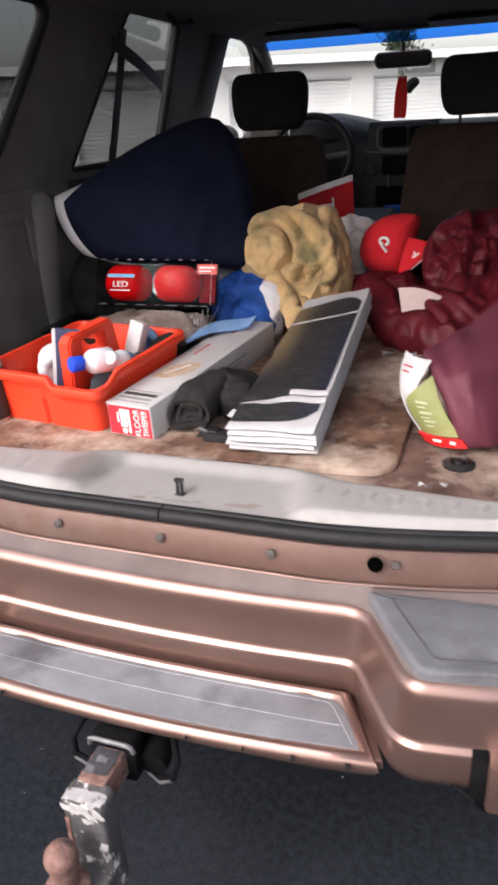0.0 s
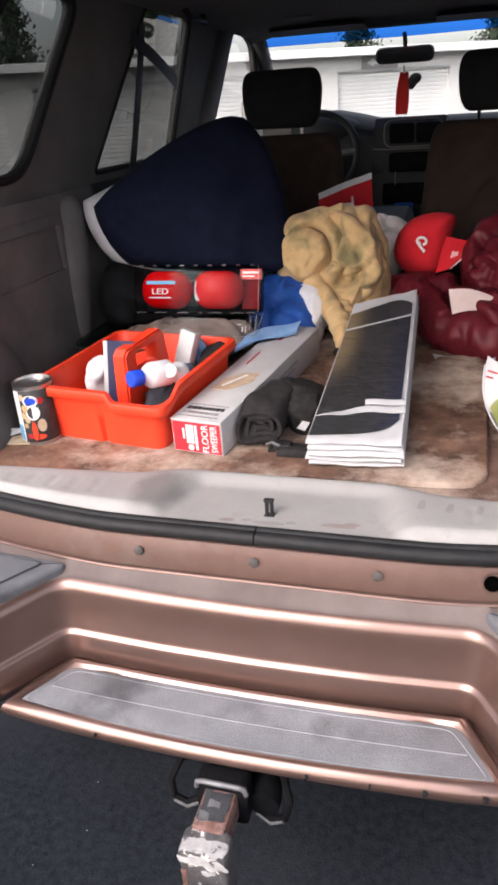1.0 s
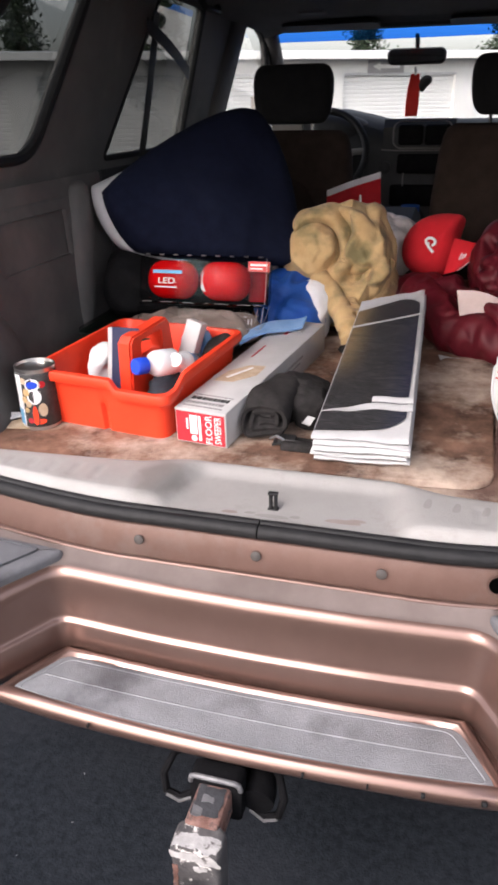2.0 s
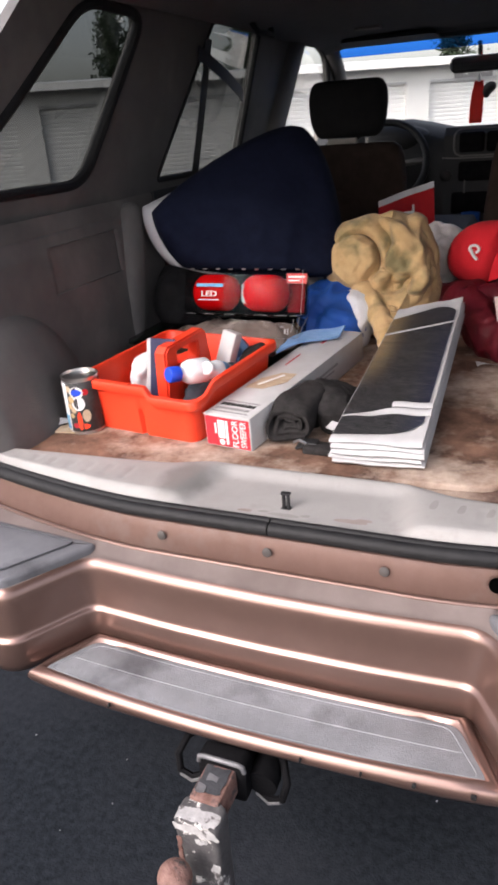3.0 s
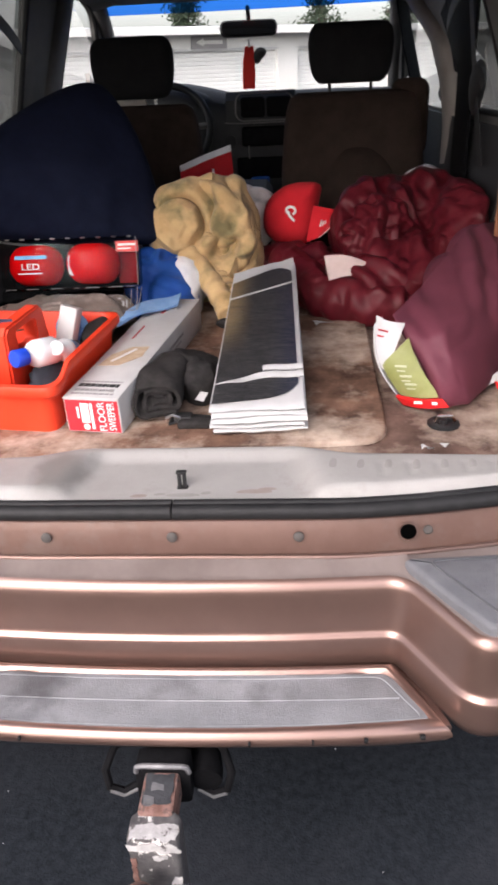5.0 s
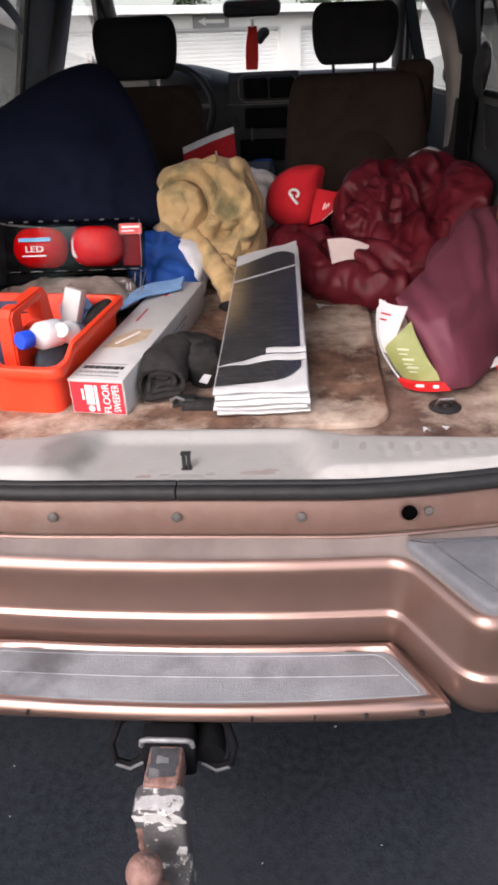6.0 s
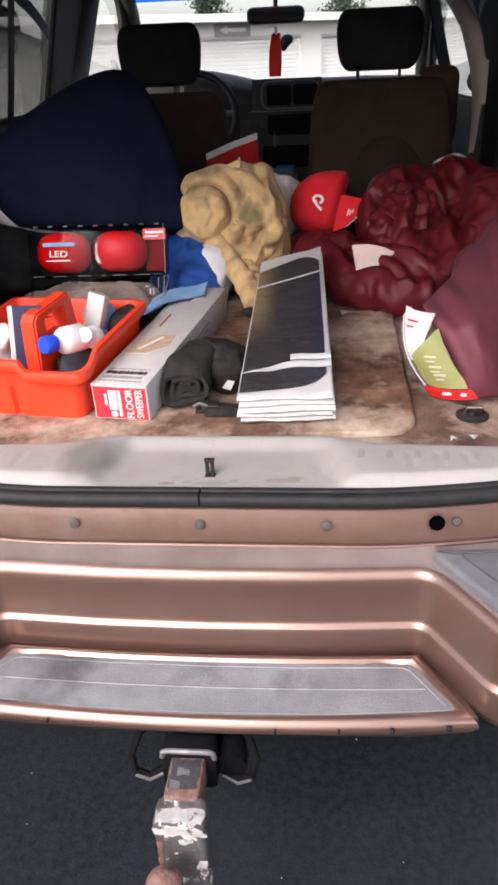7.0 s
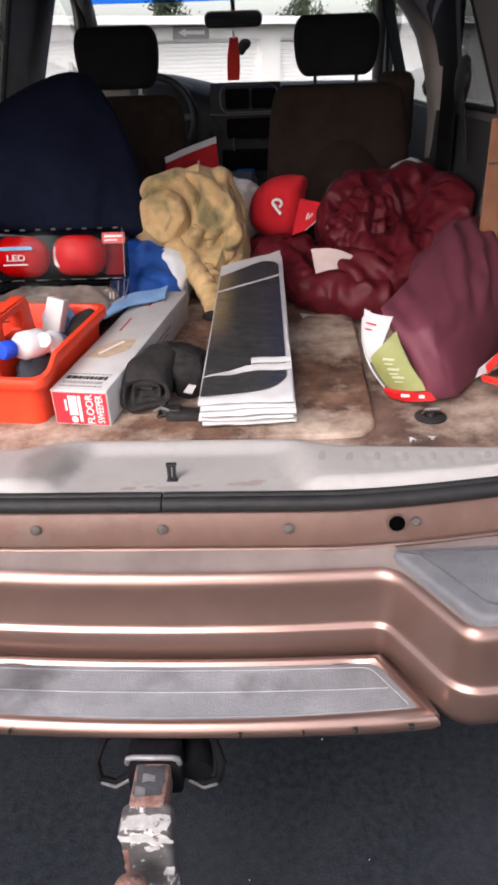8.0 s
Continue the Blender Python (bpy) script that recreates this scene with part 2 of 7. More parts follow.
navycard = surface("navy_card", (0.012, 0.016, 0.06), (0.02, 0.025, 0.08), 30, 0.5)
blackcloth = surface("charcoal_fleece", (0.018, 0.0165, 0.0165), (0.036, 0.033, 0.033), 60, 0.95, 0, 0.7, 380, spec=0.2)
card_white = surface("white_box_card", (0.46, 0.455, 0.455), (0.54, 0.535, 0.53), 14, 0.5, 0, 0.08, 200, (0.42, 0.40, 0.38), 12, (0.6, 0.85))
card_red = surface("red_box_card", (0.42, 0.018, 0.03), (0.50, 0.028, 0.042), 30, 0.5, 0, 0.08, 200)
ink_white = surface("white_ink", (0.74, 0.72, 0.71), (0.8, 0.78, 0.77), 60, 0.55)
ink_black = surface("black_ink", (0.02, 0.02, 0.02), (0.05, 0.05, 0.05), 60, 0.55)
ink_grey = surface("grey_ink", (0.25, 0.24, 0.24), (0.33, 0.32, 0.32), 60, 0.55)
tanprint = surface("tan_picture_ink", (0.42, 0.30, 0.19), (0.58, 0.46, 0.33), 40, 0.5)
paper = surface("white_paper", (0.46, 0.46, 0.465), (0.53, 0.53, 0.535), 20, 0.7, 0, 0.1, 300)
print_dark = printed_film("glossy_dark_print")
redlens = surface("red_lens", (0.50, 0.002, 0.003), (0.60, 0.004, 0.004), 40, 0.18, 0, 0.10, 300, spec=0.10)
tan = surface("tan_canvas", (0.47, 0.305, 0.135), (0.57, 0.395, 0.195), 16, 0.9, 0, 0.35, 600, (0.215, 0.175, 0.082), 10, (0.50, 0.66), sheen=0.1, crinkle=(13, 1.0, 0.018), r3=0.55)
keyred = surface("bright_red_webbing", (0.66, 0.02, 0.012), (0.74, 0.03, 0.02), 30, 0.8, 0, 0.3, 900)
redcloth = surface("red_cloth", (0.42, 0.008, 0.014), (0.50, 0.014, 0.02), 30, 0.85, 0, 0.35, 900)
capred = surface("red_cap_cloth", (0.56, 0.008, 0.016), (0.63, 0.012, 0.022), 30, 0.85, 0, 0.4, 1100)
maroon = surface("maroon_nylon", (0.078, 0.0058, 0.0105), (0.115, 0.0090, 0.016), 20, 0.40, 0, 0.10, 160, rough2=0.58, spec=0.27, crinkle=(15, 1.0, 0.014))
lining = surface("pale_pink_lining", (0.50, 0.39, 0.36), (0.60, 0.48, 0.45), 20, 0.7, 0, 0.1, 300)
plum = surface("plum_cloth", (0.105, 0.020, 0.036), (0.135, 0.028, 0.047), 9, 0.6, 0, 0.07, 500, crinkle=(8, 0.6, 0.008))
greencard = surface("olive_green_label", (0.21, 0.225, 0.070), (0.26, 0.275, 0.095), 25, 0.5, 0, 0.1, 120, (0.30, 0.31, 0.15), 14, (0.5, 0.8))
redgloss = surface("red_glossy_film", (0.62, 0.010, 0.014), (0.70, 0.02, 0.02), 25, 0.3)
plasticbag = surface("cloudy_plastic_film", (0.72, 0.64, 0.61), (0.84, 0.78, 0.75), 14, 0.3, 0, 0.4, 60, crinkle=(18, 0.7, 0.008))
cardboard = surface("brown_cardboard", (0.20, 0.085, 0.045), (0.26, 0.115, 0.06), 20, 0.8, 0, 0.2, 200)
tin = surface("tin", (0.55, 0.54, 0.52), (0.65, 0.64, 0.62), 30, 0.28, 1.0)
darkgreen = surface("dark_green_plastic", (0.012, 0.028, 0.022), (0.02, 0.042, 0.033), 10, 0.4)
clearplastic = pane("clear_blister", (0.96, 0.96, 0.96), 0.12)
wheelrim = surface("alloy_wheel", (0.35, 0.35, 0.36), (0.42, 0.42, 0.43), 20, 0.35, 0.8)

# ---- shape helpers ----


def part(name, bm, material, parent=None, label="", smooth=40, recalc=True):
    """Links a bmesh, built in world places, as one mesh object under a thing or under a part."""
    if recalc:
        bmesh.ops.recalc_face_normals(bm, faces=bm.faces)
    me = bpy.data.meshes.new(name)
    bm.to_mesh(me)
    bm.free()
    if material:
        me.materials.append(material)
    if smooth:
        me.shade_smooth()
        me.set_sharp_from_angle(angle=radians(smooth))
    ob = new(name, me)
    if parent is not None:
        ob.parent = parent
        if parent.type == 'EMPTY':
            ob.matrix_parent_inverse = Matrix.Translation(parent.location).inverted()
    if label:
        ob["label"] = label
    return ob


def thing(name, at, label, category, group="", kind=""):
    e = new(name)
    e.location = at
    e.empty_display_size = 0.05
    return tagged(e, label, category, group, kind)


def box(x0, x1, y0, y1, z0, z1, bev=0.0, seg=2, m=None, bm=None):
    bm = bm or bmesh.new()
    r = bmesh.ops.create_cube(bm, size=1)
    vs = r["verts"]
    for v in vs:
        v.co = Vector(((x0 + x1) / 2 + v.co.x * (x1 - x0), (y0 + y1) / 2 + v.co.y * (y1 - y0), (z0 + z1) / 2 + v.co.z * (z1 - z0)))
    if bev:
        es = list({e for v in vs for e in v.link_edges})
        r2 = bmesh.ops.bevel(bm, geom=es, offset=bev, segments=seg, affect='EDGES', profile=0.5)
        vs = list({v for f in r2["faces"] for v in f.verts} | {v for v in vs if v.is_valid})
    if m is not None:
        bmesh.ops.transform(bm, matrix=m, verts=[v for v in vs if v.is_valid])
    return bm


def prism(outline, h0, h1, m=None, bev=0.0, seg=2):
    """A slab over an outline of (x, y), from z h0 to h1."""
    bm = bmesh.new()
    f = bm.faces.new([bm.verts.new((x, y, h0)) for x, y in outline])
    r = bmesh.ops.extrude_face_region(bm, geom=[f])
    for v in r["geom"]:
        if isinstance(v, bmesh.types.BMVert):
            v.co.z = h1
    if bev:
        top = [e for e in bm.edges if abs(e.verts[0].co.z - h1) < 1e-6 and abs(e.verts[1].co.z - h1) < 1e-6]
        bmesh.ops.bevel(bm, geom=top, offset=bev, segments=seg, affect='EDGES', profile=0.5)
    if m is not None:
        bmesh.ops.transform(bm, matrix=m, verts=bm.verts)
    return bm


def rounded(w, h, r, n=6, cx=0.0, cy=0.0):
    """A rounded rectangle's outline."""
    pts = []
    for sx, sy, a0 in ((1, 1, 0), (-1, 1, 90), (-1, -1, 180), (1, -1, 270)):
        for i in range(n + 1):
            a = radians(a0 + 90 * i / n)
            pts.append((cx + sx * (w / 2 - r) + r * math.cos(a), cy + sy * (h / 2 - r) + r * math.sin(a)))
    return pts


def loft(rings, closed=True, caps=True, bm=None):
    bm = bm or bmesh.new()
    vs = [[bm.verts.new(p) for p in ring] for ring in rings]
    n = len(rings[0])
    for a, b in zip(vs, vs[1:]):
        for i in range(n if closed else n - 1):
            bm.faces.new((a[i], a[(i + 1) % n], b[(i + 1) % n], b[i]))
    if caps and closed:
        bm.faces.new(vs[0])
        bm.faces.new(vs[-1])
    return bm


def tube(pts, r, n=10, bm=None, caps=True):
    """A round bar along a line of points; r is one radius or one for each point."""
    pts = [Vector(p) for p in pts]
    rs = r if isinstance(r, (list, tuple)) else [r] * len(pts)
    rings = []
    side = None
    for i, p in enumerate(pts):
        d = (pts[min(i + 1, len(pts) - 1)] - pts[max(i - 1, 0)]).normalized()
        if side is None:
            side = d.orthogonal().normalized()
        side = (side - d * side.dot(d)).normalized()
        up = d.cross(side)
        rings.append([p + (side * math.cos(2 * math.pi * k / n) + up * math.sin(2 * math.pi * k / n)) * rs[i] for k in range(n)])
    return loft(rings, True, caps, bm)


def lathe(profile, m=None, n=24):
    """A turned form: profile of (radius, z)."""
    rings = [[(r * math.cos(2 * math.pi * k / n), r * math.sin(2 * math.pi * k / n), z) for k in range(n)] for r, z in profile]
    bm = loft(rings)
    if m is not None:
        bmesh.ops.transform(bm, matrix=m, verts=bm.verts)
    return bm


def sheet(nu, nv, f, thick=0.0):
    bm = bmesh.new()
    vs = [[bm.verts.new(f(i / nu, j / nv)) for j in range(nv + 1)] for i in range(nu + 1)]
    for i in range(nu):
        for j in range(nv):
            bm.faces.new((vs[i][j], vs[i + 1][j], vs[i + 1][j + 1], vs[i][j + 1]))
    if thick:
        bmesh.ops.recalc_face_normals(bm, faces=bm.faces)
        bmesh.ops.solidify(bm, geom=bm.faces[:], thickness=thick)
    return bm


def ridge(p, f, seed=0.0, warp=0.6):
    """Long creases, as cloth has them."""
    q = Vector(p) * f + Vector((seed, seed * 1.7, -seed))
    w = Vector((noise.noise(q * 0.6 + Vector((7, 1, 3))), noise.noise(q * 0.6 + Vector((2, 9, 5))), noise.noise(q * 0.6 + Vector((4, 6, 8)))))
    n = noise.noise(q + w * warp * 2)
    return 1 - 2.0 * math.sqrt(n * n + 0.010)


def lump(prims, k=0.05, folds=((9, 0.012), (22, 0.006)), sub=5, seed=0.0, floor=None, stretch=(1, 1, 1), centre=None):
    """A soft heap: ellipsoids (place, radii) melted together, then creased. It must be star-shaped about its centre."""
    bm = bmesh.new()
    bmesh.ops.create_icosphere(bm, subdivisions=sub, radius=1)
    c = Vector(centre) if centre else sum((Vector(p[0]) for p in prims), Vector()) / len(prims)
    P = np.array([p[0] for p in prims])
    R = np.array([p[1] for p in prims])
    rm = R.min(axis=1)
    D = np.array([v.co[:] for v in bm.verts])
    lo, hi = np.zeros(len(D)), np.full(len(D), 1.2)

    def sdf(X):
        d = (np.linalg.norm((X[:, None, :] - P) / R, axis=2) - 1) * rm
        return -k * np.log(np.exp(-d / k).sum(axis=1))
    for _ in range(22):
        mid = (lo + hi) / 2
        inside = sdf(np.array(c) + D * mid[:, None]) < 0
        lo, hi = np.where(inside, mid, lo), np.where(inside, hi, mid)
    for v, d in zip(bm.verts, lo):
        v.co = c + v.co * d
    bm.normal_update()
    st = Vector(stretch)
    offs = []
    for v in bm.verts:
        q = Vector((v.co.x * st.x, v.co.y * st.y, v.co.z * st.z))
        h = sum(a * (ridge(q, f, seed + i * 3.1) - 0.45) * 2 for i, (f, a) in enumerate(folds))
        offs.append(v.normal * h)
    for v, o in zip(bm.verts, offs):
        v.co += o
        if floor is not None:
            v.co.z = max(v.co.z, floor + FLOOR_SLOPE * v.co.y)
    return bm


def cushion(p00, p10, p11, p01, thick, n=28, folds=((7, 0.006), (16, 0.003)), seed=0.0, power=0.42, belly=0.0, pull=0.08, chop=0.0, swell=0.0):
    """A stuffed case over four corners, with flat pointed edges."""
    A, B, C, D = (Vector(p) for p in (p00, p10, p11, p01))
    nrm = (B - A).cross(D - A).normalized()
    bm = bmesh.new()
    grids = []
    for s in (1, -1):
        g = []
        for i in range(n + 1):
            row = []
            for j in range(n + 1):
                u, v = i / n, j / n
                e = (4 * u * (1 - u)) * (4 * v * (1 - v))
                p = A * (1 - u) * (1 - v) + B * u * (1 - v) + C * u * v + D * (1 - u) * v
                cc = (A + B + C + D) / 4
                # the edges draw in between the corners
                p = p + (cc - p) * pull * (1.0 * (4 * u * (1 - u)) * (1 - 4 * v * (1 - v)) + 1.0 * (4 * v * (1 - v)) * (1 - 4 * u * (1 - u)))
                p = p + (cc - p) * chop * (u * v) ** 4 + (p - cc) * swell * 0.5 * u ** 3 * 4 * v * (1 - v) + (p - cc) * swell * 0.95 * v ** 3 * 4 * u * (1 - u)
                h = thick / 2 * max(e, 0) ** power
                w = sum(a * (ridge(p, f, seed + q) - 0.5) * 2 for q, (f, a) in enumerate(folds))
                p = p + nrm * (s * (h + 0.0015) + w * min(1, e * 4 + 0.1)) + Vector((0, 0, -belly * e))
                row.append(bm.verts.new(p))
            g.append(row)
        grids.append(g)
    for g in grids:
        for i in range(n):
            for j in range(n):
                bm.faces.new((g[i][j], g[i + 1][j], g[i + 1][j + 1], g[i][j + 1]))
    t, b = grids
    rim = [(i, 0) for i in range(n)] + [(n, j) for j in range(n)] + [(i, n) for i in range(n, 0, -1)] + [(0, j) for j in range(n, 0, -1)]
    for (i, j), (k, l) in zip(rim, rim[1:] + rim[:1]):
        bm.faces.new((t[i][j], t[k][l], b[k][l], b[i][j]))
    return bm


def words(text, size, m, material, parent, name="lettering", depth=0.0006, sx=1.0):
    """Text as a mesh, centred on m, in its x-y plane."""
    cu = bpy.data.curves.new(name, 'FONT')
    cu.body, cu.size, cu.extrude = text, size, depth
    cu.align_x, cu.align_y = 'CENTER', 'CENTER'
    ob = new(name, cu)
    bpy.context.view_layer.update()
    me = bpy.data.meshes.new_from_object(ob.evaluated_get(bpy.context.evaluated_depsgraph_get()))
    bpy.data.objects.remove(ob)
    bm = bmesh.new()
    bm.from_mesh(me)
    bmesh.ops.transform(bm, matrix=m @ Matrix.Diagonal((sx, 1, 1, 1)), verts=bm.verts)
    return part(name, bm, material, parent, smooth=0)


def bars(rects, m, material, parent, name="print_bar", depth=0.0008):
    """Small raised print marks on a plane: (x0, x1, y0, y1)."""
    for x0, x1, y0, y1 in rects:
        part(name, box(x0, x1, y0, y1, 0, depth, m=m), material, parent, smooth=0)


def crush(bm, slack=1.3, gap=0.03, bend=0.5, along=None, steps=140, seed=1, floor=None, inward=0.6):
    """Gives a smooth skin too much cloth: its edges want to be longer, so it buckles into folds no higher than gap."""
    bm.verts.index_update()
    bm.normal_update()
    X0 = np.array([v.co[:] for v in bm.verts])
    Nn = np.array([v.normal[:] for v in bm.verts])
    E = np.array([(e.verts[0].index, e.verts[1].index) for e in bm.edges])
    i, j = E[:, 0], E[:, 1]
    nv = len(X0)
    deg = np.bincount(np.concatenate([i, j]), minlength=nv)[:, None]

    def gather(di, dj):
        return np.stack([np.bincount(i, di[:, k], nv) + np.bincount(j, dj[:, k], nv) for k in range(3)], axis=1)
    v = X0[j] - X0[i]
    L = np.linalg.norm(v, axis=1)
    w = np.ones(len(L))
    if along:
        g = np.array(along, float) / np.linalg.norm(along)
        mids = (X0[i] + X0[j]) / 2
        G = g + 1.1 * np.array([[noise.noise(Vector(p) * 4.5 + Vector((k * 7.0, seed, 3.0))) for k in range(3)] for p in mids])
        G /= np.maximum(np.linalg.norm(G, axis=1, keepdims=True), 1e-9)
        w = 0.15 + 0.85 * ((v * G).sum(axis=1) / np.maximum(L, 1e-9)) ** 2
    rng = np.random.default_rng(seed)
    local = np.array([0.75 + 0.9 * noise.noise(Vector(p) * 5 + Vector((seed, 0, seed))) for p in X0])
    local = np.clip((local[i] + local[j]) / 2, 0.25, 1.4)
    R = L * (1 + (slack - 1) * w * local)
    d = Nn * (rng.random(nv)[:, None] - 0.4) * gap * 0.3
    for _ in range(steps):
        X = X0 + d
        for _ in range(2):
            v = X[j] - X[i]
            l = np.maximum(np.linalg.norm(v, axis=1), 1e-7)
            c = v * (0.5 * (l - R) / l)[:, None]
            X = X + 1.1 * gather(c, -c) / deg
        d = X - X0
        lap = d - gather(d[j], d[i]) / deg
        d = d - bend * (lap - gather(lap[j], lap[i]) / deg)
        out = (d * Nn).sum(axis=1, keepdims=True)
        d = d - Nn * out
        low = out
        for _ in range(24):
            low = (np.bincount(i, low[j, 0], nv) + np.bincount(j, low[i, 0], nv))[:, None] / deg
        out = (out - 0.5 * low) * 0.98
        d = d * 0.9 + Nn * np.clip(out, -gap * inward, gap)
        t = np.linalg.norm(d, axis=1, keepdims=True)
        d = d * np.minimum(1, 1.3 * gap / np.maximum(t, 1e-9))
    # rounded crests and tight valleys
    out = (d * Nn).sum(axis=1, keepdims=True)
    top = max(np.percentile(np.abs(out), 98), 1e-6)
    d = d + Nn * (top * (2 * np.clip((out / top + 1) / 2, 0, 1) ** 0.65 - 1.15) - out)
    for k, vert in enumerate(bm.verts):
        vert.co = Vector(X0[k] + d[k])
        if floor is not None:
            vert.co.z = max(vert.co.z, floor + FLOOR_SLOPE * vert.co.y)
    bm.normal_update()
    return bm


def pulled(bm, pulls):
    """Raises sharp drawn folds on the near side of a cloth, along lines given in x and z, each with a width and a height, and sinks the cloth beside them."""
    bm.normal_update()
    moves = []
    for v in bm.verts:
        if v.normal.y > 0.35:
            continue
        p = Vector((v.co.x, v.co.z))
        p += Vector((0.012 * noise.noise(v.co * 14), 0.012 * noise.noise(v.co * 14 + Vector((5, 0, 0)))))
        up = 0.0
        for pts, width, height in pulls:
            best, where = 9.0, 0.0
            for q in range(len(pts) - 1):
                a, b = Vector(pts[q]), Vector(pts[q + 1])
                f = max(0.0, min(1.0, (p - a).dot(b - a) / (b - a).length_squared))
                d = (p - a - (b - a) * f).length
                if d < best:
                    best, where = d, (q + f) / (len(pts) - 1)
            r = best / width
            fade = min(1.0, 6 * where * (1 - where) + 0.15)
            up += height * fade * (math.exp(-1.9 * r ** 1.2) - 0.45 * math.exp(-((r - 1.25) / 0.4) ** 2))
        moves.append((v, v.normal * up * min(1.0, 0.35 - v.normal.y + 0.2)))
    for v, d in moves:
        v.co += d
    return bm


def folded(prims, k, *levels, floor=None, centre=None, base=4, pulls=()):
    """A heap of cloth: broad folds first, then smaller ones over them; a level is (slack, gap, bend, along, seed)."""
    bm = lump(prims, k, (), base, 1, floor=floor, centre=centre)
    for n, (slack, gap, bend, along, seed) in enumerate(levels):
        if n:
            bmesh.ops.subdivide_edges(bm, edges=bm.edges[:], cuts=1, use_grid_fill=True, smooth=1.0)
            bmesh.ops.smooth_vert(bm, verts=bm.verts[:], factor=0.5, use_axis_x=True, use_axis_y=True, use_axis_z=True)
            bm.verts.index_update()
        crush(bm, slack, gap, bend, along, (200, 110, 60)[n], seed, floor)
    return pulled(bm, pulls) if pulls else bm


def roll(pts, radii, seed, gap=0.007, slack=1.35, n=34):
    """A rolled fold of cloth along a smooth line, with wrinkles across it."""
    P = [Vector(p) for p in pts]
    line, rr = [], []
    for i in range(n + 1):
        t = i / n * (len(P) - 1)
        k = min(int(t), len(P) - 2)
        f = t - k
        a, b, c, d = P[max(k - 1, 0)], P[k], P[k + 1], P[min(k + 2, len(P) - 1)]
        line.append(0.5 * ((2 * b) + (c - a) * f + (2 * a - 5 * b + 4 * c - d) * f * f + (3 * b - a - 3 * c + d) * f ** 3))
        rr.append((radii[k] * (1 - f) + radii[k + 1] * f) * (1 if 0 < i < n else 0.5))
    return crush(tube(line, rr, 16), slack, gap, 0.25, tuple(P[-1] - P[0]), 90, seed)


